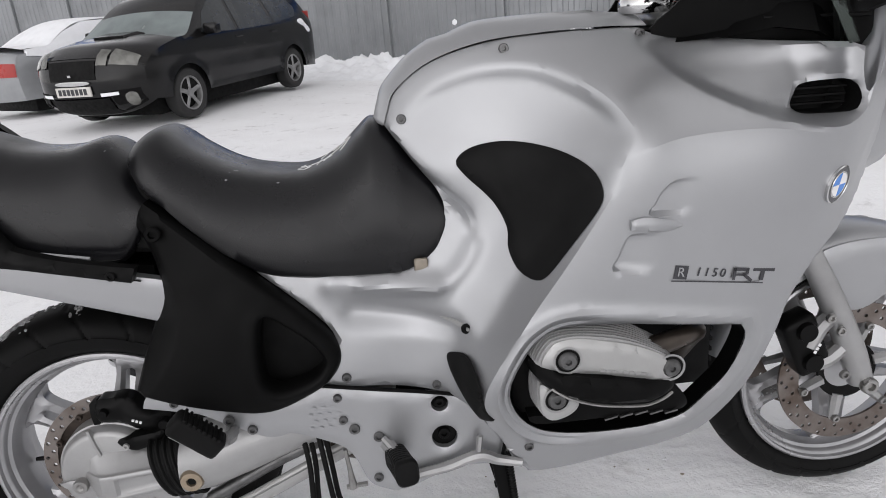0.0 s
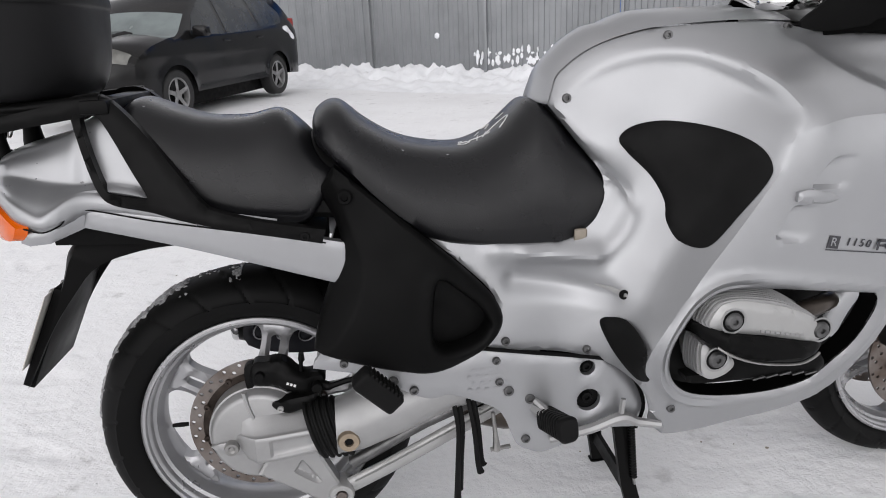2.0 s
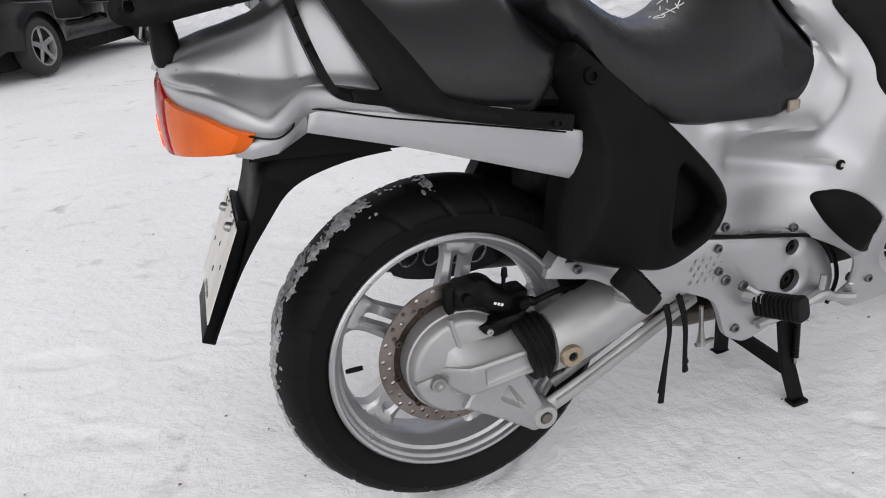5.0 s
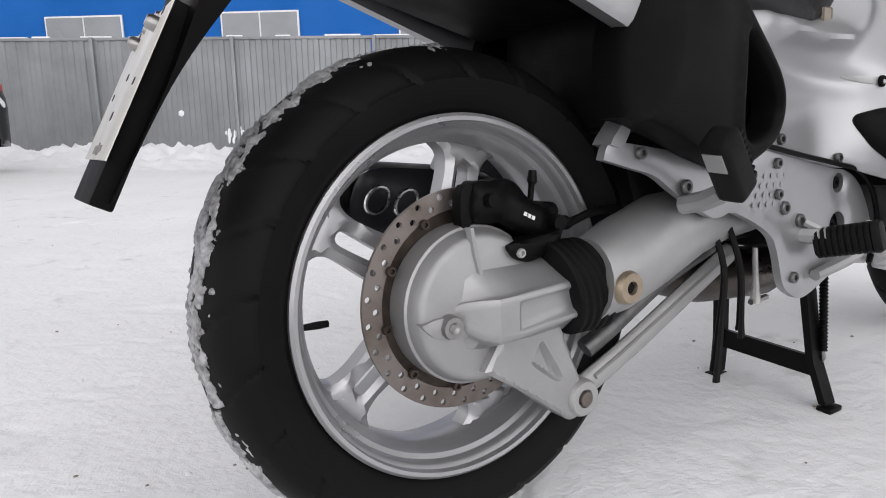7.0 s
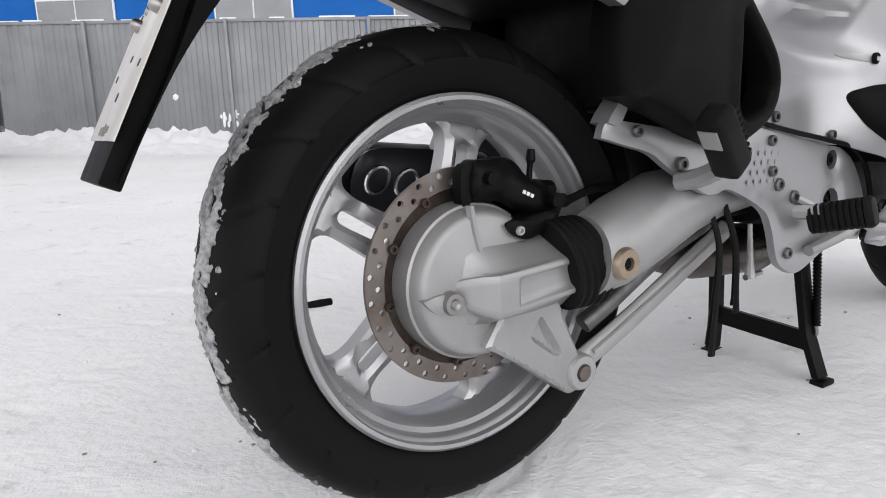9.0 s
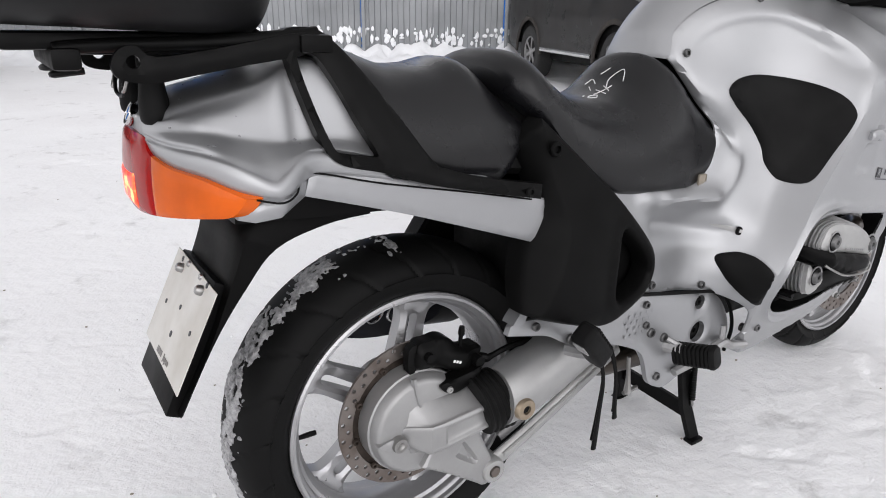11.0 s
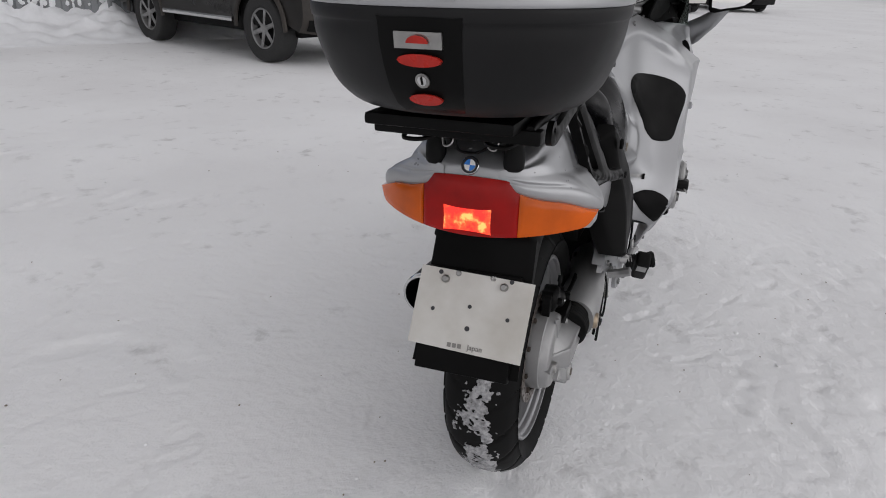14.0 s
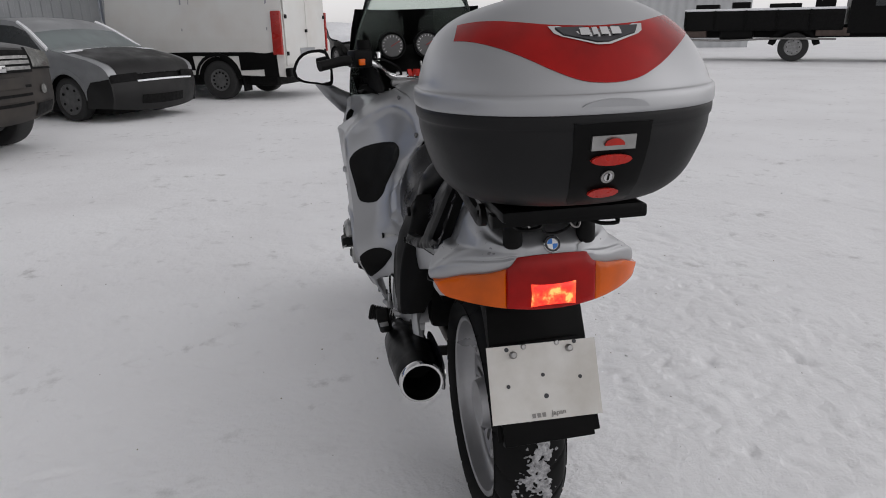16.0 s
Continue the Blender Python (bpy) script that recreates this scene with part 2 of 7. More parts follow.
def edge_distance(poly, pts, closed=True):
    poly, pts = np.asarray(poly, float), np.asarray(pts, float)
    best = np.full(len(pts), 1e9)
    if not len(pts):
        return best
    ends = np.roll(poly, -1, 0) if closed else poly[1:]
    for a, b in zip(poly, ends):
        d = b - a
        l = d @ d
        t = np.clip(((pts - a) @ d) / l, 0, 1) if l > 0 else np.zeros(len(pts))
        best = np.minimum(best, np.hypot(*(pts - a - t[:, None] * d).T))
    return best


def thin(poly, least):
    out = [poly[0]]
    for p in poly[1:]:
        if np.hypot(*(np.asarray(p) - out[-1])) >= least:
            out.append(p)
    if np.hypot(*(np.asarray(out[-1]) - out[0])) < least * 0.7:
        out.pop()
    return [np.asarray(p, float) for p in out]


def sheet(outline, holes=(), step=0.012, extra=()):
    """Triangles that fill an outline, with holes: 2D points and faces."""
    from mathutils.geometry import delaunay_2d_cdt
    loops = [thin(outline, step * 0.35)] + [thin(h, step * 0.2) for h in holes]
    pts, edges = [], []
    for lp in loops:
        k = len(pts)
        pts += lp
        edges += [(k + i, k + (i + 1) % len(lp)) for i in range(len(lp))]
    lo, hi = np.min(loops[0], 0), np.max(loops[0], 0)
    gx, gz = np.meshgrid(np.arange(lo[0], hi[0], step), np.arange(lo[1], hi[1], step))
    g = np.stack([gx.ravel() + (np.round((gz.ravel() - lo[1]) / step) % 2) * step / 2, gz.ravel()], 1)
    keep = inside(loops[0], g)
    for lp in loops:
        keep &= edge_distance(lp, g) > step * 0.45
    for lp in loops[1:]:
        keep &= ~inside(lp, g)
    if len(extra):
        for line in extra:
            x = np.array(thin(list(line), step * .6))
            ok = inside(loops[0], x) & (edge_distance(loops[0], x) > step * .4)
            for lp in loops[1:]:
                ok &= ~inside(lp, x) & (edge_distance(lp, x) > step * .4)
            keep &= edge_distance(x, g, False) > step * .5
            at = {i: len(pts) + k for k, i in enumerate(np.nonzero(ok)[0])}
            edges += [(at[i], at[i + 1]) for i in at if i + 1 in at]
            pts = pts + list(x[ok])
    pts = [Vector(p) for p in pts] + [Vector(p) for p in g[keep]]
    v, _, f, *_ = delaunay_2d_cdt(pts, edges, [], 0, 1e-6)
    v = np.array([tuple(p) for p in v])
    mid = np.array([v[list(t)].mean(0) for t in f]).reshape(-1, 2)
    ok = inside(loops[0], mid)
    for lp in loops[1:]:
        ok &= ~inside(lp, mid)
    return v, [t for t, o in zip(f, ok) if o], loops


def panel_bm(outline, height, thick=0.004, holes=(), step=0.012, roll=0.006, place=None, extra=()):
    """A curved panel over an outline in (u, v): height(u, v) is how far it stands out; roll rounds its edges over."""
    v, faces, loops = sheet(outline, holes, step, extra)
    h = height(v)
    if roll:
        d = np.full(len(v), 1e9)
        for lp in loops:
            d = np.minimum(d, edge_distance(lp, v))
        s = np.clip(1 - d / roll, 0, 1)
        h = h - roll * 0.8 * (1 - np.sqrt(np.maximum(0, 1 - s * s)))
    place = place or (lambda u, w, hh: (u, -hh, w))
    bm = bmesh.new()
    front = [bm.verts.new(place(a, b, c)) for (a, b), c in zip(v, h)]
    for t in faces:
        bm.faces.new([front[i] for i in t])
    if thick:
        base = height(v) - thick - (roll * 0.8 if roll else 0)
        back = [bm.verts.new(place(a, b, c)) for (a, b), c in zip(v, base)]
        rim = [e for e in bm.edges if len(e.link_faces) == 1]
        index = {w: i for i, w in enumerate(front)}
        pairs = [(index[e.verts[0]], index[e.verts[1]]) for e in rim]
        for t in faces:
            bm.faces.new([back[i] for i in reversed(t)])
        for a, b in pairs:
            bm.faces.new((front[a], front[b], back[b], back[a]))
    for w in [w for w in bm.verts if not w.link_faces]:
        bm.verts.remove(w)
    return bm


def grown(loop, d):
    """An outline pushed outwards by a distance."""
    c = np.mean(np.array(loop), 0)
    return [tuple(np.array(p) + (np.array(p) - c) / np.linalg.norm(np.array(p) - c) * d) for p in loop]


def densely(loop, gap=.004):
    """A closed line with points at even small gaps."""
    p = [np.array(q) for q in loop] + [np.array(loop[0])]
    out = []
    for a, b in zip(p, p[1:]):
        n = max(1, int(np.linalg.norm(b - a) / gap))
        out += [a + (b - a) * k / n for k in range(n)]
    return out


def mirrored(bm):
    """The same shape on the other side of the machine."""
    out = bm.copy()
    for w in out.verts:
        w.co.y = -w.co.y
    bmesh.ops.reverse_faces(out, faces=out.faces)
    return out


def both(name, make, mat, parent, label="", sharp=38):
    bm = make()
    other = mirrored(bm)
    return part(name, bm, mat, parent, label, sharp), part(name, other, mat, parent, label, sharp)


def joined(*bms):
    out = bmesh.new()
    for b in bms:
        me = bpy.data.meshes.new("tmp")
        b.to_mesh(me)
        b.free()
        out.from_mesh(me)
        bpy.data.meshes.remove(me)
    return out


def moved(bm, m):
    bmesh.ops.transform(bm, matrix=m, verts=bm.verts)
    return bm


class Plate:
    """A thin-plate surface through (u, v, height)."""

    def __init__(self, pts):
        p = np.array(pts, float)
        self.p = p[:, :2]
        n = len(p)
        a = np.zeros((n + 3, n + 3))
        a[:n, :n] = self.k(self.p) + np.eye(n) * 2e-4
        a[:n, n:] = np.c_[np.ones(n), self.p]
        a[n:, :n] = a[:n, n:].T
        self.w = np.linalg.solve(a, np.r_[p[:, 2], 0, 0, 0])

    def k(self, q):
        r = np.hypot(q[:, None, 0] - self.p[None, :, 0], q[:, None, 1] - self.p[None, :, 1])
        return r * r * np.log(r + 1e-9)

    def __call__(self, q):
        q = np.asarray(q, float)
        return np.c_[self.k(q), np.ones(len(q)), q] @ self.w


def step01(x, a, b):
    t = np.clip((x - a) / (b - a), 0, 1)
    return t * t * (3 - 2 * t)
# ---- the snowy yard ----
def lie(x, y):
    """Height of the ground: nearly level, with gentle swells and trampled unevenness."""
    x, y = np.asarray(x, float), np.asarray(y, float)
    z = 0.07 * np.exp(-((x + 0.6) ** 2 + (y - 12.2) ** 2) / 5)
    z = z + 0.125 * np.exp(-((x + 2.0) ** 2 + (y - 9.4) ** 2) / 6)
    near = np.exp(-(np.hypot(x - 0.5, y) / 9.0) ** 4)
    z = z + near * (0.008 * np.sin(3.1 * x + 1.3 * y) * np.sin(2.3 * y - 1.1 * x))
    return z


def dents(x, y):
    """Footprints and scuffs trodden into the snow."""
    rnd = random.Random(11)
    z = np.zeros_like(x)
    for k in range(2300):
        print_like = k < 150
        a, r = rnd.uniform(0, 2 * math.pi), rnd.uniform(.8, 7.5 if print_like else 4.6)
        cx, cy, th = .2 + r * math.cos(a), .2 + r * math.sin(a), rnd.uniform(0, math.pi)
        if k >= 1500:  # the well-trodden strip beside the machine
            cx, cy = rnd.gauss(.9, 1.3), rnd.gauss(-1.35, .55)
        if print_like:
            lx, ly, deep = rnd.uniform(.10, .15), rnd.uniform(.04, .055), rnd.uniform(.004, .012)
        else:
            lx, ly, deep = rnd.uniform(.018, .06), rnd.uniform(.010, .020), rnd.uniform(.002, .007)
        near = (np.abs(x - cx) < .3) & (np.abs(y - cy) < .3)
        dx, dy = x[near] - cx, y[near] - cy
        u, v = dx * math.cos(th) + dy * math.sin(th), -dx * math.sin(th) + dy * math.cos(th)
        e = (u / lx) ** 2 + (v / ly) ** 2
        z[near] += -deep * np.exp(-e ** 3) + deep * .15 * np.exp(-((e - 1.9) / .8) ** 2)
    for c in (-.02, .02):  # the rut of the wheels behind the machine
        m = np.exp(-((y - c - .04 * np.sin(x * 2)) / .05) ** 2) * (x < -.1) * (x > -3)
        z -= .010 * m
    return z


def ground_bm():
    bm = bmesh.new()
    # rings of quads, fine near the machine and coarse towards the horizon
    radii = np.cumsum([0.018] * 235 + [0.018 * 1.065 ** k for k in range(112)])
    n = 640
    a = np.linspace(0, 2 * math.pi, n, endpoint=False)
    x, y = .4 + radii[:, None] * np.cos(a), .3 + radii[:, None] * np.sin(a)
    z = lie(x, y) + dents(x, y)
    rows = []
    for i, r in enumerate(radii):
        ring = []
        for k in range(n):
            h = float(z[i, k])
            if r < 12:
                q = Vector((float(x[i, k]), float(y[i, k]), 0.0))
                f = 1 - r / 12
                h += f * (0.014 * noise.noise(q * 1.7) + 0.003 * noise.noise(q * 9.0) + 0.003 * max(0, noise.noise(q * 19.0)) + .0025 * noise.noise(q * 37.0))
            ring.append(bm.verts.new((x[i, k], y[i, k], h - 0.006)))
        rows.append(ring)
    grid_faces(bm, rows, False, True)
    bm.faces.new(rows[0])
    return bm


ground = part("ground", ground_bm(), SNOW, sharp=180)
tagged(ground, "trampled white snow covering the yard, with footprints", "snow", kind="structure")

FA, FD = Vector((0.8, 12.6, 0)), Vector((0.835, -0.55, 0)).normalized()
FN = Vector((FD.y, -FD.x, 0))  # towards the yard
if FN.y > 0:
    FN = -FN
FENCE = worn("fence_zinc", (0.25, 0.26, 0.27), 0.5, 0.35, vary=0.16, grain=60, blotch=1.4, relief=0.06)
BLUEWALL = worn("blue_cladding", (0.004, 0.115, 0.42), 0.6, vary=0.12, grain=40, blotch=0.8, relief=0.05, Specular_IOR_Level=0.2)
fence = thing("fence", "grey corrugated sheet-metal fence with steel posts, snow at its foot", "fence", kind="structure")


def corrugated_bm(length, z0, z1, pitch=0.2, deep=0.018):
    bm = bmesh.new()
    prof, s = [], 0.0
    while s < length:
        prof += [(s, 0), (s + pitch * 0.42, 0), (s + pitch * 0.5, deep), (s + pitch * 0.92, deep)]
        s += pitch
    prof = [p for p in prof if p[0] <= length]
    lo = [bm.verts.new((a, b, z0)) for a, b in prof]
    hi = [bm.verts.new((a, b, z1)) for a, b in prof]
    back_lo = [bm.verts.new((a, b + 0.004, z0)) for a, b in prof]
    back_hi = [bm.verts.new((a, b + 0.004, z1)) for a, b in prof]
    for k in range(len(prof) - 1):
        bm.faces.new((lo[k], lo[k + 1], hi[k + 1], hi[k]))
        bm.faces.new((back_lo[k + 1], back_lo[k], back_hi[k], back_hi[k + 1]))
        bm.faces.new((hi[k], hi[k + 1], back_hi[k + 1], back_hi[k]))
    return bm


def along(s, off=0.0, z=0.0):
    p = FA + FD * s + FN * off
    return Matrix.Translation((p.x, p.y, z)) @ Matrix.Rotation(math.atan2(FD.y, FD.x), 4, "Z")


POSTS = [-17.15 + 2.45 * k for k in range(15)]


def sloped(bm):
    """The fence climbs with the ground towards its far end."""
    for v in bm.verts:
        v.co.z -= .018 * v.co.x
    return bm


for a in POSTS[:-1]:
    p = part("fence_sheet", moved(sloped(moved(corrugated_bm(2.45, -0.6, 2.26), Matrix.Translation((a, 0, 0)))), along(0)), FENCE, fence, sharp=20)
for a in POSTS:
    p = part("fence_post", moved(sloped(moved(box_bm(-0.03, 0.03, -0.07, -0.004, -0.6, 2.27, 0.004), Matrix.Translation((a, 0, 0)))), along(0)), FENCE, fence)
part("fence_rail", moved(sloped(box_bm(-17.15, 17.15, 0.024, 0.05, 1.9, 1.94)), along(0)), FENCE, fence)
part("fence_rail", moved(sloped(box_bm(-17.15, 17.15, 0.024, 0.05, 0.5, 0.54)), along(0)), FENCE, fence)
part("top_rail", moved(sloped(box_bm(-17.15, 17.15, -0.02, 0.03, 2.22, 2.27, .006)), along(0)), FENCE, fence)
_rnd = random.Random(8)
tagged(part("snow_cap", moved(sloped(joined(*[box_bm(a, a + _rnd.uniform(.2, .8), -.022, .03, 2.268, 2.268 + _rnd.uniform(.012, .03), .010, 2) for a in np.arange(-17.2, 16.4, .85)])), along(0)), CLEANSNOW, fence, "snow lying on the top rail"), kind="stuff")


def bank_bm():
    """A ragged bank of shovelled snow at the foot of the fence."""
    bm = bmesh.new()
    rows = []
    for i in range(460):
        s = -17.5 + i * 35.0 / 459
        row = []
        top = 0.46 + 0.14 * noise.noise(Vector((s * 0.6, 3, 0))) + 0.10 * noise.noise(Vector((s * 2.7, 8, 0)))
        for j in range(26):
            u = j / 25
            off = -0.05 + 2.0 * u
            h = top * (1 - u) ** 1.6 * (0.85 + 0.3 * noise.noise(Vector((s * 4, off * 4, 1)))) + 0.10 * noise.noise(Vector((s * 5, off * 6, 7))) * (1 - u)
            h += max(0, noise.noise(Vector((s * 11, off * 11, 4)))) * 0.10 * (1 - u)
            p = FA + FD * s + FN * off
            row.append(bm.verts.new((p.x, p.y, h - 0.06 * u - 0.02 + float(lie(p.x, p.y)))))
        rows.append(row)
    grid_faces(bm, rows)
    return bm


bank = part("snow_bank", bank_bm(), CLEANSNOW, sharp=60)
tagged(bank, "ragged bank of shovelled snow along the fence", "snow", kind="stuff")


def splash_bm():
    """Wet snow stuck on the lower fence sheets."""
    bm = bmesh.new()
    rnd = random.Random(5)
    for k in range(170):
        s = rnd.uniform(2.2, 7.4)
        z, w, h = rnd.uniform(0.42, 0.68), rnd.uniform(0.015, 0.05), rnd.uniform(0.02, 0.09)
        b = bmesh.ops.create_icosphere(bm, subdivisions=1, radius=1.0)
        for v in b["verts"]:
            q = v.co * (1 + 0.35 * noise.noise(v.co * 2 + Vector((k, 0, 0))))
            v.co = along(s, 0.01, z) @ Vector((q.x * w, q.y * 0.02, q.z * h))
    b = bmesh.ops.create_icosphere(bm, subdivisions=1, radius=1.0)
    for v in b["verts"]:
        v.co = along(1.45, 0.01, 0.95) @ Vector((v.co.x * 0.06, v.co.y * 0.02, v.co.z * 0.06))
    return bm


tagged(part("snow_splash", splash_bm(), CLEANSNOW), "wet snow stuck to the fence sheets", "snow", kind="stuff")

# blue hall behind the fence
hall = thing("blue_building", "blue metal-clad industrial hall behind the fence with small white windows", "building")
part("wall", moved(box_bm(-26, 14, 7.0, 7.3, -0.2, 5.3), along(0)), BLUEWALL, hall)
part("roof", moved(box_bm(-26.2, 14.2, 6.8, 15, 5.3, 5.5), along(0)), FENCE, hall)
# the sky's reflection in the panes is put into this light grey colour
PANESKY = worn("sky_toned_pane", (0.26, 0.27, 0.28), 0.2, vary=0.2, grain=8, blotch=.8, relief=0.0)
for a in (-14.67, -9.81, -4.95, -.09, 4.77):
    w = part("window", moved(box_bm(a, a + 2.15, 6.93, 6.995, 2.80, 3.88, 0.01), along(0)), WHITE, hall, "white-framed window")
    part("pane", moved(box_bm(a + 0.05, a + 1.05, 6.91, 6.928, 2.85, 3.83), along(0)), PANESKY, w)
    part("pane", moved(box_bm(a + 1.10, a + 2.10, 6.91, 6.928, 2.85, 3.83), along(0)), PANESKY, w)


def crumbs_bm():
    """Loose lumps of snow and specks on the trodden ground."""
    bm = bmesh.new()
    rnd = random.Random(3)
    for k in range(200):
        a, r = rnd.uniform(0, 2 * math.pi), abs(rnd.gauss(0, 2.6)) + .3
        x, y = .4 + r * math.cos(a), .3 + r * math.sin(a)
        if abs(y) < .12 and -.3 < x < 1.9:
            continue
        s = rnd.choice((.002, .003, .004, .005, .007)) * rnd.uniform(.7, 1.3)
        z = float(lie(x, y))
        b = bmesh.ops.create_icosphere(bm, subdivisions=1, radius=1)
        for v in b["verts"]:
            q = v.co * (1 + .5 * noise.noise(v.co * 1.7 + Vector((k, k * .3, 0))))
            v.co = Vector((x + q.x * s, y + q.y * s, z + q.z * s * .5))
    return bm


tagged(part("snow_crumbs", crumbs_bm(), SNOW, sharp=60), "loose lumps of snow lying on the trodden ground", "snow", kind="stuff")
def grit_bm():
    """Dark grit and bits of dirt lying on the snow."""
    bm = bmesh.new()
    rnd = random.Random(21)
    for k in range(170):
        a, r = rnd.uniform(0, 2 * math.pi), abs(rnd.gauss(0, 2.2)) + .4
        x, y = .2 + r * math.cos(a), r * math.sin(a)
        z, n = float(lie(x, y)), rnd.uniform(.0015, .0042)
        b = bmesh.ops.create_icosphere(bm, subdivisions=1, radius=1)
        for v in b["verts"]:
            v.co = Vector((x + v.co.x * n * rnd.uniform(.8, 1.6), y + v.co.y * n, z + v.co.z * n * .6))
    return bm


tagged(part("grit", grit_bm(), TAG), "dark specks of grit on the snow", "grit", kind="stuff")

# ---- the motorcycle: x forward, right side at minus y, on its centre stand ----
BIKE = Matrix.Translation((0, 0, -.04)) @ Matrix.Rotation(radians(.6), 4, "Z") @ Matrix.Rotation(radians(.94), 4, "Y") @ Matrix.Rotation(radians(-1.21), 4, "X")
bike = thing("motorcycle", "silver touring motorcycle with black seats, on its stand in snow", "motorcycle", m=BIKE)

# how far the bodywork stands out to the side, outside and inside the sweeping edge round the knee recess
OUTER = Plate([(.93, .83, .332), (.914, .75, .333), (1.02, .82, .33), (1.03, .74, .328), (1.30, .84, .285), (1.26, .995, .33), (1.015, 1.058, .205), (.788, 1.086, .124),
               (1.017, 1.093, .133), (.61, .975, .10), (.713, .553, .317), (.772, .635, .325), (.83, .675, .327), (1.0, .66, .327), (1.2, .62, .295), (1.40, .86, .20),
               (1.42, 1.0, .21), (1.31, 1.06, .29), (.824, .315, .205), (.96, .335, .21), (1.11, .375, .22), (1.19, .5, .265), (.72, .47, .27), (.9, 1.098, .13),
               (1.1, 1.083, .19), (1.2, 1.068, .25), (1.1, .96, .315), (1.0, .99, .275), (.69, 1.066, .104), (.95, .95, .31)])
INNER = Plate([(.61, .975, .10), (.694, .9, .150), (.77, .8, .185), (.80, .727, .245), (.8, 1.04, .150), (.87, 1.02, .188), (.92, .985, .235), (.72, 1.03, .126), (.655, 1.0, .106), (.895, .865, .288), (.93, .91, .318),
               (.81, .93, .172), (.87, .93, .225), (.85, .80, .258), (.75, .68, .235), (.613, .731, .157), (.688, .632, .222), (.635, .513, .189), (.476, .544, .187), (.33, .74, .160),
               (.45, .70, .160), (.672, .58, .212), (.71, .56, .285), (.70, .5, .245), (.72, .40, .21), (.79, .35, .205), (.42, .62, .178)])
EDGE = spline([(.575, .965), (.603, .993), (.663, 1.038), (.731, 1.061), (.80, 1.065), (.845, 1.056), (.887, 1.034), (.922, 1.006), (.943, .975), (.951, .948), (.934, .908), (.900, .850),
               (.845, .766), (.784, .68), (.728, .597), (.706, .54), (.713, .47), (.75, .395), (.79, .345)], 6, False)


def beside(line, d):
    """A line that runs beside another at a distance."""
    p = np.array(line)
    t = np.gradient(p, axis=0)
    t /= np.linalg.norm(t, axis=1)[:, None]
    return list(p + d * np.stack([-t[:, 1], t[:, 0]], 1))


EDGE_ROWS = [beside(EDGE, d) for d in (-.030, -.0225, -.015, -.0075, 0, .0075)]
RECESS = EDGE + [np.array(p) for p in ((.79, .2), (.2, .2), (.2, .965))]


FOLD = spline([(.578, .962), (.627, .898), (.673, .854), (.706, .822), (.719, .788), (.719, .765)], 4, False)
SWELL = spline([(.722, .792), (.708, .752), (.685, .722), (.655, .702), (.60, .700), (.52, .708)], 4, False)
FOLD_ROWS = [beside(FOLD, d)[2:] for d in (-.010, -.005, 0, .005, .010)]
RIDGE = spline([(1.000, 1.062), (1.012, 1.050), (1.036, 1.025), (1.081, .995), (1.13, .972), (1.181, .956), (1.24, .945), (1.280, .948), (1.304, .962), (1.316, .985), (1.320, 1.020), (1.318, 1.05)], 5, False)
SCOOP = RIDGE + [np.array(p) for p in ((1.31, 1.12), (1.15, 1.13), (1.0, 1.12))]
RIDGE_ROWS = [beside(RIDGE, d) for d in (-.004, 0, .004, .009, .014)]
CREASE = spline([(.945, .925), (.995, .941), (1.056, .949), (1.138, .951), (1.20, .943), (1.25, .934)], 6, False)
CREASE_ROWS = [beside(CREASE, d) for d in (-.010, -.004, 0, .004, .010)]


def ray_bump(q, a, b, r, h):
    a, b = np.array(a), np.array(b)
    d = b - a
    t = np.clip(((q - a) @ d) / (d @ d), 0, 1)
    return h * np.exp(-(np.hypot(*(q - a - t[:, None] * d).T) / r) ** 2)


LOUVRES = [spline([(.970, .832), (.974, .852), (.984, .869), (1.008, .885), (1.06, .884), (1.11, .862), (1.07, .834)], 6),
           spline([(.911, .748), (.920, .775), (.934, .803), (.96, .806), (1.02, .80), (1.05, .765), (.97, .744)], 6)]


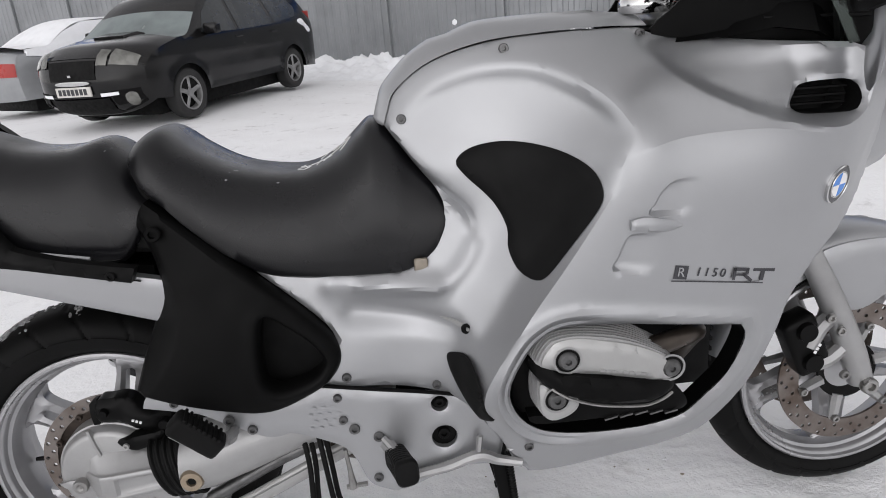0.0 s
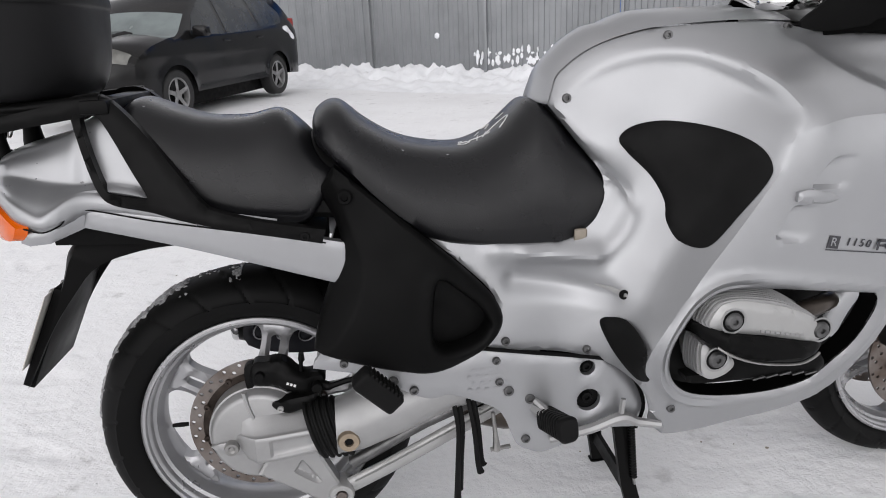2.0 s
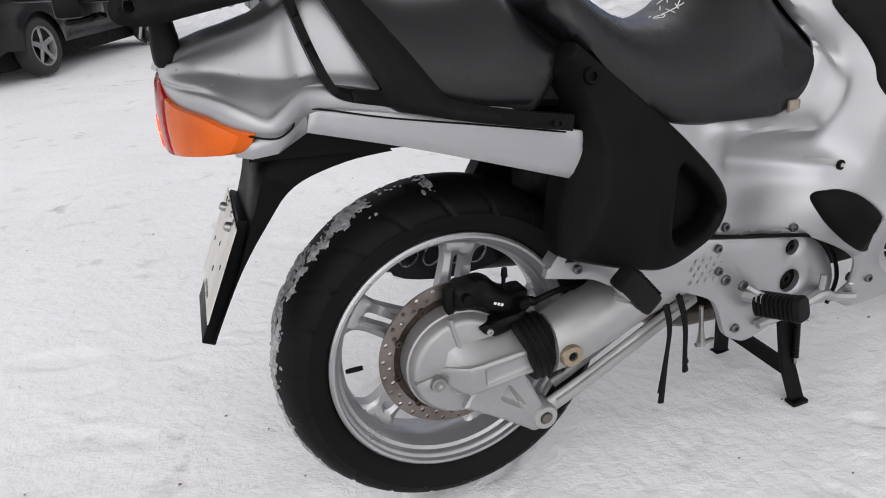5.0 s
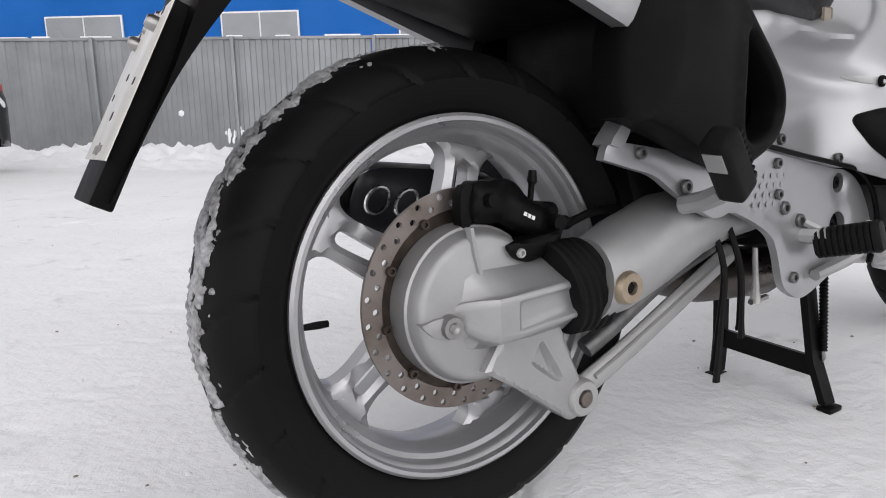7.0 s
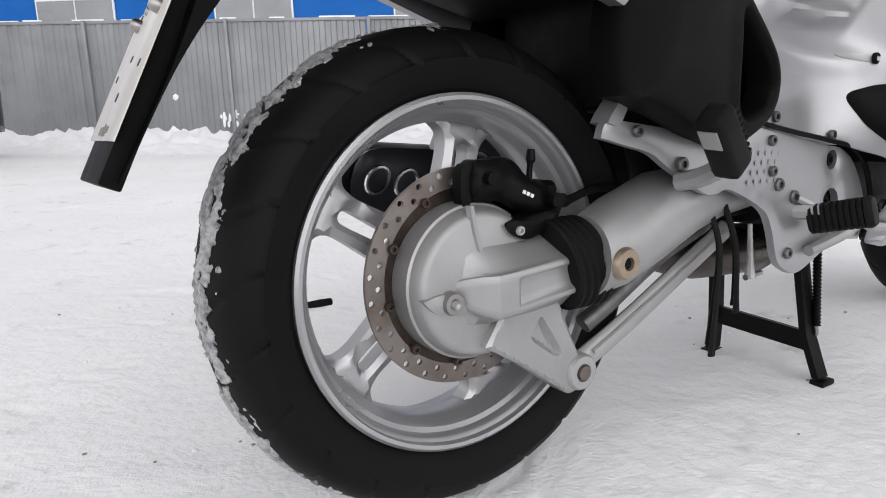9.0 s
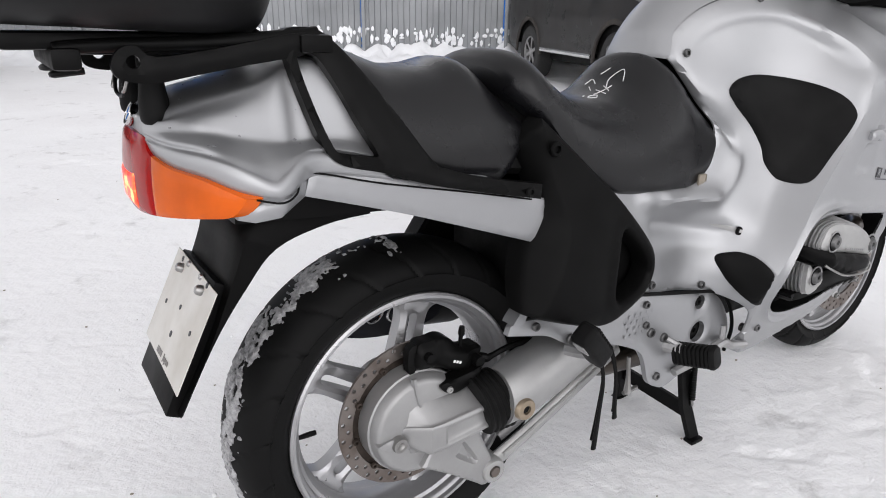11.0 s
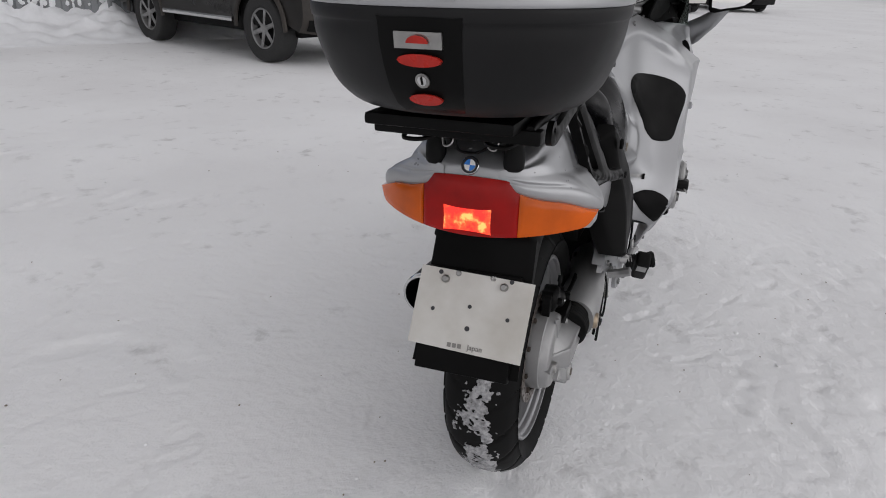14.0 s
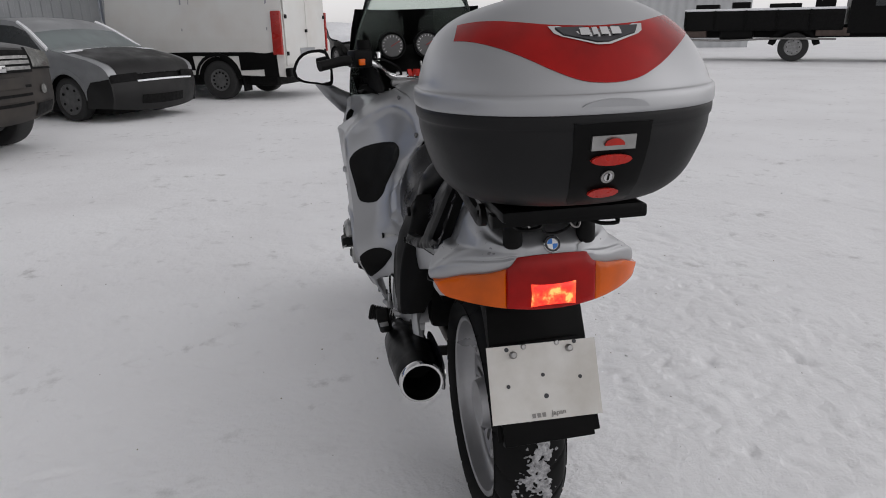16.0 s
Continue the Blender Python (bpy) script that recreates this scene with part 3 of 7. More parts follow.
def body(q):
    q = np.asarray(q, float)
    out, inn = OUTER(q), INNER(q)
    out = out - .045 * np.clip(out - .26, 0, 1) / .07 * .25
    d = edge_distance(EDGE, q, False) * np.where(inside(RECESS, q), -1, 1)
    m = step01(q[:, 1], .93, 1.0)
    t = np.clip((d + .030) / .030, 0, 1)
    s = (1 - m) * t ** 1.7 + m * step01(d, -.030, .006)
    w = inn * (1 - s) + out * s
    w = w + (1 - s) * (ray_bump(q, (.47, .715), (.64, .70), .024, .016) - ray_bump(q, (.50, .655), (.67, .625), .022, .014))
    e = edge_distance(FOLD, q, False)
    w = w - .013 * step01(q[:, 1], .770, .835) * (np.exp(-(e / .0075) ** 2) + .35 * np.exp(-(e / .018) ** 2))
    e = edge_distance(SWELL, q, False)
    w = w + .010 * np.exp(-(e / .015) ** 2) * step01(q[:, 1], .80, .76)
    # the scoop that leads to the air vent beside the instruments
    e = edge_distance(RIDGE, q, False)
    deep = np.interp(q[:, 0], [1.0, 1.05, 1.15, 1.22, 1.29, 1.32], [.004, .018, .036, .046, .038, .014])
    w = w - np.where(inside(SCOOP, q), deep * step01(e, -.003, .020) * (1 - .35 * step01(q[:, 1], 1.03, 1.07)), 0)
    # the crease that runs forward from the corner of the knee recess
    e = edge_distance(CREASE, q, False)
    w = w + .009 * np.exp(-e / .022) * step01(q[:, 0], .93, .99) * step01(q[:, 0], 1.27, 1.19)
    for lv in LOUVRES:
        e = edge_distance(lv, q)
        m = inside(lv, q)
        start = min(p[0] for p in lv)
        w = w - np.where(m, .012 * step01(e, -.001, .007) * step01(q[:, 0], start + .085, start + .008), 0)
    return w


def bolt_bm(x, y, z, r=0.009, deep=0.006, side=-1):
    """A socket-head screw seen from the side."""
    return revolve([(r, 0), (r, side * deep * 0.7), (r * 0.85, side * deep), (r * 0.5, side * deep), (r * 0.45, side * deep * 0.3), (0, side * deep * 0.3)], 14, (x, y, z))


def bolts(places, r, mat, parent, name="bolt", offset=0.0, mirror=True):
    for x, z in places:
        w = float(body(np.array([[x, z]]))[0]) + offset
        part(name, bolt_bm(x, -w, z, r), mat, parent)
        if mirror:
            part(name, bolt_bm(x, w, z, r, side=1), mat, parent)


# -- bodywork --
SIDE_LINE = spline([(.582, .968), (.582, .968), (.606, 1.022), (.666, 1.066), (.753, 1.092), (.85, 1.101), (1.007, 1.103), (1.035, 1.092), (1.08, 1.085), (1.18, 1.072),
                    (1.30, 1.062), (1.30, 1.062), (1.36, 1.02), (1.405, .93), (1.405, .87), (1.385, .823), (1.326, .766), (1.273, .722), (1.23, .661), (1.213, .597),
                    (1.187, .51), (1.158, .44), (1.12, .378), (1.05, .348), (.96, .332), (.86, .314), (.795, .316), (.768, .345), (.75, .395), (.728, .44), (.70, .475), (.655, .497), (.655, .497), (.60, .502), (.43, .532),
                    (.43, .532), (.455, .58), (.452, .64), (.31, .775), (.31, .775), (.40, .752), (.52, .735), (.60, .73), (.655, .775), (.672, .82), (.664, .855),
                    (.63, .90)], 7)
CYL_HOLE = spline([(.748, .557), (.768, .605), (.797, .641), (.84, .660), (.92, .657), (1.008, .645), (1.14, .625), (1.14, .625), (1.152, .594), (1.134, .524), (1.103, .474),
                   (1.072, .430), (1.015, .412), (.94, .409), (.87, .417), (.815, .434), (.778, .465), (.754, .51)], 6)
VENT = spline([(1.203, .974), (1.212, .992), (1.226, 1.005), (1.262, 1.009), (1.298, 1.007), (1.307, .990), (1.304, .972), (1.290, .961), (1.250, .960), (1.215, .963)], 4)


def roll_lip(q):
    w = body(q)
    e = edge_distance(CYL_HOLE, q)
    fore = 1 - step01(q[:, 0], .84, .93)
    return w + .007 * np.exp(-((e - .018) / .012) ** 2) + .0045 * fore * (np.exp(-((e - .022) / .0045) ** 2) - .7 * np.exp(-((e - .010) / .005) ** 2))


LIP_ROWS = [beside(CYL_HOLE[76:] + CYL_HOLE[:28], d) for d in (.005, .010, .0145, .018, .022, .026, .0305)]


both("side_fairing", lambda: panel_bm(SIDE_LINE, roll_lip, 0.004, [CYL_HOLE, VENT], 0.0075, 0.005, extra=EDGE_ROWS + FOLD_ROWS + RIDGE_ROWS + CREASE_ROWS + LIP_ROWS + [beside(lv[:25], d) for lv in LOUVRES for d in (.003, 0, -.0025, -.005, -.008)]), SILVER, bike, "silver metallic painted fairing panel", 27)


def wall_bm(loop, height, deep, around=True):
    """The inner wall of an opening."""
    lp = thin(loop, 0.006)
    h = height(np.array(lp))
    bm = bmesh.new()
    rows = [[bm.verts.new((p[0], -(k - 0.004 - deep * s), p[1])) for p, k in zip(lp, h)] for s in (0, .5, 1)]
    grid_faces(bm, rows, False, around)
    return bm


# wall coloured black in place of the shade inside the opening
both("opening_wall", lambda: wall_bm(CYL_HOLE[34:64], roll_lip, 0.045, False), PLASTIC, bike)
both("opening_liner", lambda: wall_bm(CYL_HOLE[61:] + CYL_HOLE[:35], roll_lip, 0.05, False), PLASTIC, bike, "black rubber edge round the cylinder")
both("vent_grille", lambda: joined(wall_bm(VENT, body, 0.05), panel_bm(spline([(1.18, .95), (1.18, 1.03), (1.31, 1.02), (1.31, .955)], 3), lambda q: body(q) - .04, .003, (), .02, 0),
                                   *[box_bm(1.20, 1.30, -.262, -.250, z, z + .003) for z in (.972, .984, .996)]), DARK, bike, "black plastic air vent")

# a small beige tag hanging under the seat, and a cooling slot
part("seat_tag", box_bm(.612, .636, -.1665, -.1635, .722, .746, .004, 2), TAG, bike, "small beige tag under the seat")
both("fairing_slot", lambda: panel_bm(spline([(.650, .640), (.672, .631), (.690, .626), (.694, .634), (.675, .640)], 4), lambda q: body(q) + .0035, .005, (), .005, .0015), CASTLIGHT, bike)
KNEE = spline([(.697, .907), (.721, .927), (.769, .936), (.822, .932), (.866, .92), (.893, .900), (.900, .872), (.891, .846), (.857, .795), (.818, .741), (.798, .726),
               (.781, .733), (.771, .762), (.772, .797), (.752, .839), (.709, .884)], 6)
both("knee_pad", lambda: panel_bm(KNEE, lambda q: body(q) + .010, .012, (), .010, .010), PAD, bike, "black rubber knee pad")
LOWPAD = spline([(.655, .571), (.672, .586), (.690, .588), (.699, .56), (.704, .53), (.712, .50), (.731, .476), (.731, .476), (.712, .478), (.690, .495), (.668, .530)], 6)
both("shin_pad", lambda: panel_bm(LOWPAD, lambda q: body(q + np.array([.010, 0])) + .004, .010, (), .006, .006), PAD, bike, "black rubber pad")
both("louvre_fin", lambda: panel_bm(spline([(.936, .829), (.936, .829), (.965, .832), (1.026, .816), (1.026, .810), (.99, .806), (.936, .813), (.936, .813)], 4), lambda q: body(q) + .011 * step01(q[:, 0], 1.04, .96), .014, (), .006, .005), SILVER, bike)


def tank_bm():
    seam = spline([(.581, .966), (.590, .992), (.606, 1.024), (.666, 1.068), (.753, 1.095), (.85, 1.104), (.95, 1.107), (1.035, 1.104)], 6, False)
    w = body(np.array(seam)) - .001
    rise = np.interp([p[0] for p in seam], [.581, .590, .65, .75, .9, 1.035], [.004, .008, .02, .034, .030, .024])
    secs = [[(p[0] + .018 * (u * u - 1) * (1 if p[0] < .7 else 0), u * k, p[1] + r * (1 - abs(u) ** 2.2)) for u in np.linspace(-1, 1, 25)] for p, k, r in zip(seam, w, rise)]
    bm = loft(secs, False, False)
    return bm


part("tank_cover", tank_bm(), SILVER, bike, "silver fuel tank top cover")

part("filler_cap", revolve([(.0, .012), (.045, .012), (.052, .006), (.053, -.01)], 32, (.93, 0, 1.1235), "z"), SILVER, bike)
bolts([(.788, 1.083), (.612, .978), (1.017, 1.092), (.476, .544), (.635, .513), (.79, .395), (.46, .51)], .0085, BOLTSTEEL, bike)
both("slot_screw", lambda: bolt_bm(.690, -float(body(np.array([[.690, .631]]))[0]) - .001, .631, .009), DARK, bike)


# -- seats --
def saddle_bm(stations, n=18, p=2.5, q=2.5):
    """stations: x, half width, underside height at the side, top height at the middle, dip."""
    st = spline(stations, 6, False)
    secs = []
    for x, w, zb, zt, dip in st:
        row = []
        for k in range(2 * n + 1):
            a = -math.pi / 2 + math.pi * k / (2 * n)
            s, c = math.sin(a), math.cos(a)
            y = w * math.copysign(abs(s) ** (2 / p), s)
            z = zb + (zt - zb) * abs(c) ** (2 / q)
            z -= dip * math.exp(-(y / (w * .55 + 1e-6)) ** 2)
            row.append((x, y, z))
        row += [(x, row[-1][1] * .9, zb - .012), (x, row[0][1] * .9, zb - .012)]
        secs.append(row)
    return loft(secs, True, True)


rider = saddle_bm([(.150, .095, .935, .958, 0), (.158, .125, .925, .972, 0), (.18, .150, .905, .985, 0), (.205, .158, .880, .984, .002), (.245, .163, .835, .956, .008), (.30, .168, .785, .925, .010),
                   (.36, .172, .750, .908, .010), (.43, .174, .738, .902, .008), (.49, .172, .732, .922, .004), (.53, .168, .728, .955, 0), (.558, .166, .726, .976, 0),
                   (.590, .165, .726, .962, 0), (.618, .163, .736, .930, 0), (.648, .160, .756, .898, 0), (.670, .155, .785, .868, 0), (.680, .147, .80, .848, 0)])
rider_seat = part("rider_seat", rider, SEAT, bike, "black vinyl rider seat with raised rear lip, marked in white chalk pen", 60)
pill = saddle_bm([(-.185, .07, .965, .975, 0), (-.172, .10, .955, .990, 0), (-.145, .125, .93, 1.003, 0), (-.10, .142, .875, .990, .004), (-.04, .150, .825, .972, .006), (.03, .152, .800, .968, .004),
                  (.09, .150, .79, .974, 0), (.13, .148, .795, .945, 0), (.165, .14, .84, .902, 0), (.180, .12, .87, .885, 0)])
pillion = part("passenger_seat", pill, SEAT, bike, "black vinyl passenger seat, wet with droplets", 60)

part("seat_gap", saddle_bm([(.09, .12, .80, .90, 0), (.15, .13, .80, .93, 0), (.24, .14, .79, .90, 0)]), DARK, bike)


def seat_marks():
    """White marker strokes on the seat front, draped on its curve."""
    strokes = [[(.10, .93), (.06, .955), (.02, .93), (.055, .90)], [(.085, .89), (.03, .905)], [(.095, .875), (.02, .885)], [(.07, .91), (.05, .86)],
               [(-.02, .955), (-.05, .94)], [(-.03, .91), (-.075, .925), (-.085, .905)], [(.095, .845), (.07, .86), (.05, .845), (.075, .83), (.095, .845)],
               [(-.005, .88), (-.04, .895)], [(.03, .835), (.02, .845)]]
    bms = []
    for s in strokes:
        pts = []
        for y, f in spline(s, 5, False):
            pts.append((.42 + (f - .83) * .80, -.45 * y, 0))
        bms.append(pts)
    return bms


from mathutils.bvhtree import BVHTree


def drape(ob, paths, radius, name, mat, parent, lift=0.0008, z=1.2):
    """Thin lines laid on a surface by casting down on it."""
    bm = bmesh.new()
    bm.from_mesh(ob.data)
    tree = BVHTree.FromBMesh(bm)
    bm.free()
    made = []
    for path in paths:
        pts = []
        for x, y, *_ in path:
            hit = tree.ray_cast(Vector((x, y, z)), Vector((0, 0, -1)))
            if hit[0] is not None:
                pts.append(hit[0] + hit[1] * lift)
        if len(pts) > 1:
            made.append(tube([tuple(p) for p in pts], radius, 5, 1))
    if made:
        part(name, joined(*made), mat, parent)




def specks(ob, x0, x1, w, n, seed, name="droplets"):
    """Frozen drops scattered on an upward surface."""
    rnd = random.Random(seed)
    bm = bmesh.new()
    bm.from_mesh(ob.data)
    tree = BVHTree.FromBMesh(bm)
    bm.free()
    out = bmesh.new()
    for k in range(n):
        cx, cy = rnd.uniform(x0, x1), rnd.uniform(-w, w)
        for j in range(rnd.choice((1, 1, 2, 4))):
            hit = tree.ray_cast(Vector((cx + rnd.gauss(0, .006), cy + rnd.gauss(0, .008), 1.3)), Vector((0, 0, -1)))
            if hit[0] is None or hit[1].z < .25:
                continue
            r = rnd.choice((.0008, .0011, .0015, .0022))
            m = Matrix.Translation(hit[0]) @ hit[1].to_track_quat("Z", "Y").to_matrix().to_4x4() @ Matrix.Diagonal((r * rnd.uniform(.8, 1.8), r, r * .45, 1))
            bmesh.ops.create_icosphere(out, subdivisions=1, radius=1, matrix=m)
    return tagged(part(name, out, DROPS, ob, "frozen water drops"), kind="stuff")


drape(rider_seat, seat_marks(), .0011, "chalk_marks", CHALK, rider_seat)

specks(rider_seat, .19, .5, .12, 16, 1)
specks(pillion, -.16, .12, .12, 22, 2)

# -- black side panel behind the rider's leg --
TRI = spline([(.183, .883), (.183, .883), (.272, .806), (.384, .706), (.444, .645), (.466, .612), (.470, .580), (.452, .550), (.418, .527), (.342, .503), (.26, .522), (.126, .571), (.126, .571),
              (.14, .62), (.168, .69), (.186, .735), (.178, .79), (.150, .838), (.150, .838)], 6)
TRIH = Plate([(.185, .882, .175), (.15, .838, .165), (.30, .78, .196), (.44, .60, .205), (.30, .70, .217), (.342, .505, .215), (.126, .571, .226), (.223, .713, .207), (.206, .648, .222),
              (.165, .585, .230), (.19, .80, .182), (.468, .585, .196), (.38, .69, .205)])
TRIHOLE = spline([(.353, .680), (.392, .653), (.425, .622), (.442, .590), (.432, .566), (.409, .552), (.372, .543), (.352, .547), (.338, .570), (.340, .635)], 4)
TRIFOLD = spline([(.170, .880), (.192, .835), (.208, .775), (.222, .713), (.206, .648), (.165, .585), (.13, .555)], 5, False)
TRIBACK = TRIFOLD + [np.array(p) for p in ((0, .5), (0, .95))]


def tri_height(q):
    """The skin turns inwards behind a fold and swells into a rim round the hole."""
    e = edge_distance(TRIHOLE, q)
    back = np.where(inside(TRIBACK, q), edge_distance(TRIFOLD, q, False), 0)
    return TRIH(q) - .85 * np.clip(back - .002, 0, .05) + .006 * np.exp(-((e - .012) / .010) ** 2)


both("side_cover", lambda: panel_bm(TRI, tri_height, .036, [TRIHOLE], .010, .010, extra=[beside(TRIFOLD, d) for d in (-.006, 0, .006)] + [densely(grown(TRIHOLE, d), .005) for d in (.003, .006, .010, .015)] + [densely(grown(TRI, -d), .006) for d in (.002, .005, .009)]), PLASTIC, bike, "black plastic side cover with a hole through its lower corner")
both("cover_lining", lambda: panel_bm(spline([(.30, .70), (.40, .67), (.455, .60), (.42, .535), (.33, .52), (.30, .56)], 4), lambda q: .150 + q[:, 0] * 0, .006, (), .02, 0), DARK, bike)
both("cover_screw", lambda: bolt_bm(.197, -.186, .836, .013, .008), PLASTIC, bike)

# -- tail --
RAILSTRIP = spline([(-.215, .842), (-.215, .842), (.0, .797), (.195, .752), (.195, .752), (.200, .692), (.190, .673), (.190, .673), (.03, .728), (-.09, .768), (-.225, .808), (-.225, .808)], 5)
both("tail_side", lambda: panel_bm(RAILSTRIP, lambda q: .176 - .05 * np.clip(.80 - .22 * q[:, 0] - q[:, 1] - .035, 0, 1), .02, (), .008, .003), SILVER, bike)


def tail_bm():
    """The wedge-shaped tail: leaning upper faces, a sunken shelf beside them, a bright rim and a rounded lower wall."""
    # x, half width, lower edge, rim height, ridge out and up, top edge out and up
    st = spline([(-.3925, .060, .876, .884, .055, .888, .045, .893), (-.390, .078, .874, .884, .066, .892, .055, .899), (-.382, .102, .860, .878, .088, .893, .070, .907), (-.368, .132, .850, .874, .108, .893, .090, .917),
                 (-.345, .165, .841, .870, .132, .893, .104, .926), (-.322, .193, .830, .862, .140, .890, .108, .933), (-.300, .208, .823, .851, .146, .885, .111, .938),
                 (-.275, .216, .818, .840, .150, .880, .113, .945), (-.255, .211, .820, .848, .152, .877, .114, .951), (-.238, .200, .828, .858, .153, .875, .115, .960),
                 (-.220, .188, .838, .864, .150, .874, .112, .972), (-.195, .181, .834, .862, .153, .876, .118, .980), (-.155, .178, .826, .853, .156, .870, .128, .968), (-.12, .177, .818, .843, .158, .858, .136, .938), (-.09, .174, .811, .820, .158, .844, .140, .900),
                 (-.04, .160, .793, .808, .145, .822, .130, .845), (.10, .135, .77, .775, .11, .782, .08, .79)], 5, False)
    secs = []
    for x, w, zb, zr, yr, zg, wt, zt in st:
        half = [(w * .90, zb - .010), (w - .004, zb), (w - .001, zb + (zr - zb) * .45), (w - .004, zr - .004), (w - .012, zr + .002), (yr + (w - yr) * .60, zr + (zg - zr) * .36), (yr + (w - yr) * .25, zr + (zg - zr) * .74),
                (yr, zg), (yr - .006, zg + .010), (wt + (yr - wt) * .5, zg + (zt - zg) * .55), (wt + .002, zt - .010), (wt - .006, zt - .002), (wt * .7, zt + .002), (wt * .35, zt + .005)]
        fine = [tuple(p) for p in spline(half, 3, False)]
        secs.append([(x, -a, b) for a, b in fine] + [(x, 0, zt + .005)] + [(x, a, b) for a, b in reversed(fine)])
    return loft(secs, True, True)


tail = part("tail_fairing", tail_bm(), SILVER, bike, "silver painted tail fairing, wet with droplets", 50)
specks(tail, -.38, -.20, .20, 30, 4)
both("tail_seam", lambda: tube([(-.300, -.209, .820), (-.270, -.2165, .814), (-.247, -.206, .822), (-.224, -.182, .840), (-.115, -.181, .814), (.03, -.180, .784), (.16, -.179, .756)], .0014, 5, 5), DARK, bike)
both("seat_strip", lambda: tube([(-.035, -.160, .818), (.02, -.160, .808), (.08, -.160, .796)], .0035, 5, 3), SILVER, bike)
TIP = [(-.312, .812), (-.285, .818), (-.25, .830), (-.222, .842), (-.216, .835), (-.216, .812), (-.224, .807), (-.268, .792), (-.300, .789), (-.318, .792)]
both("tail_tip", lambda: panel_bm(TIP, lambda q: .206 - .034 * step01(q[:, 0], -.27, -.215) - .02 * step01(q[:, 0], -.29, -.33), .03, (), .01, .005), SILVER, bike)


def sweep_x(y):
    return -.399 + .094 * (np.abs(y) / .21) ** 2.4


LAMP = [(-.210, .822), (-.165, .842), (-.118, .852), (-.092, .860), (-.080, .866), (-.070, .879), (-.062, .884), (0, .886), (.062, .884), (.070, .879), (.080, .866), (.092, .860), (.118, .852), (.165, .842),
        (.210, .822), (.210, .822), (.196, .800), (.17, .794), (.11, .787), (.05, .782), (0, .780), (-.05, .782), (-.11, .787), (-.17, .794), (-.196, .800), (-.210, .822)]


def lens_bm(outline, proud=0.0):
    return panel_bm(outline, lambda q: -sweep_x(q[:, 0]) + .009 + proud - .006 * ((q[:, 1] - .815) / .06) ** 2, .02, (), .007, .003, lambda u, w, h: (-h, u, w))


def cut(poly, a, b):
    """The stretch of an outline in (y, z) between y = a and y = b."""
    out = []
    for p, q in zip(poly, poly[1:] + poly[:1]):
        if a <= p[0] <= b:
            out.append(p)
        for c in sorted((a, b), reverse=bool(q[0] < p[0])):
            if (p[0] - c) * (q[0] - c) < 0:
                t = (c - p[0]) / (q[0] - p[0])
                out.append((c, p[1] + t * (q[1] - p[1])))
    return out


LAMPLINE = [tuple(p) for p in spline(LAMP, 4)]
tail_lamp = part("tail_lamp", lens_bm(cut(LAMPLINE, -.088, .088)), REDLENS, bike, "red tail lamp lens, lit")
part("glowing_window", lens_bm([(-.044, .834), (.045, .834), (.045, .786), (-.044, .786)], .002), GLOW, tail_lamp, "lit red lamp window")
part("turn_signal", lens_bm(cut(LAMPLINE, -.215, -.0885)), ORANGELENS, bike, "orange turn signal lens")
part("turn_signal", lens_bm(cut(LAMPLINE, .0885, .215)), ORANGELENS, bike, "orange turn signal lens")


def badge(parent, center, normal, up, r, name="round_badge"):
    """A round enamel badge in black, blue and white quarters."""
    n, u = Vector(normal).normalized(), Vector(up)
    u = (u - n * u.dot(n)).normalized()
    m = Matrix((u.cross(n), u, n)).transposed().to_4x4()
    m.translation = Vector(center)
    b = part(name, moved(revolve([(0, .0035), (r * .95, .0035), (r, .002), (r, -.004)], 40, axis="z"), m), BADGEBLACK, parent, "round black, blue and white badge")
    part("badge_ring", moved(revolve([(r * .64, .0036), (r * .66, .0046), (r * .70, .0046), (r * .72, .0036)], 40, axis="z", caps=False), m), CHROME, b)
    part("badge_rim", moved(revolve([(r * .94, .0032), (r * .96, .0045), (r * 1.02, .0035), (r * 1.02, -.003)], 40, axis="z", caps=False), m), CHROME, b)
    for k in range(4):
        bm = bmesh.new()
        fan = [bm.verts.new((0, 0, .0045))] + [bm.verts.new((r * .64 * math.cos(a), r * .64 * math.sin(a), .0045)) for a in np.linspace(k * math.pi / 2, (k + 1) * math.pi / 2, 10)]
        bm.faces.new(fan)
        part("badge_quarter", moved(bm, m), BLUE if k % 2 else WHITE, b)
    return b


badge(bike, (-.3925, .001, .904), (-1, 0, .45), (0, 0, 1), .0155)
wq = roll_lip(np.array([[1.281, .849], [1.296, .849], [1.281, .864]]))
for sd in (-1, 1):
    badge(bike, (1.281, sd * (wq[0] - .0015), .849), ((wq[0] - wq[1]) / .015, sd, (wq[0] - wq[2]) / .015), (0, 0, 1), .031)


def text_bm(body_text, size, depth=0.0006, shear=0.0):
    """Lettering as a mesh."""
    c = bpy.data.curves.new("lettering", "FONT")
    c.body, c.size, c.extrude, c.shear = body_text, size, depth, shear
    c.space_character = 1.0 + 3.5 * shear
    c.align_x, c.align_y = "CENTER", "CENTER"
    ob = bpy.data.objects.new("lettering", c)
    me = ob.to_mesh()
    bm = bmesh.new()
    bm.from_mesh(me)
    ob.to_mesh_clear()
    bpy.data.objects.remove(ob)
    return bm


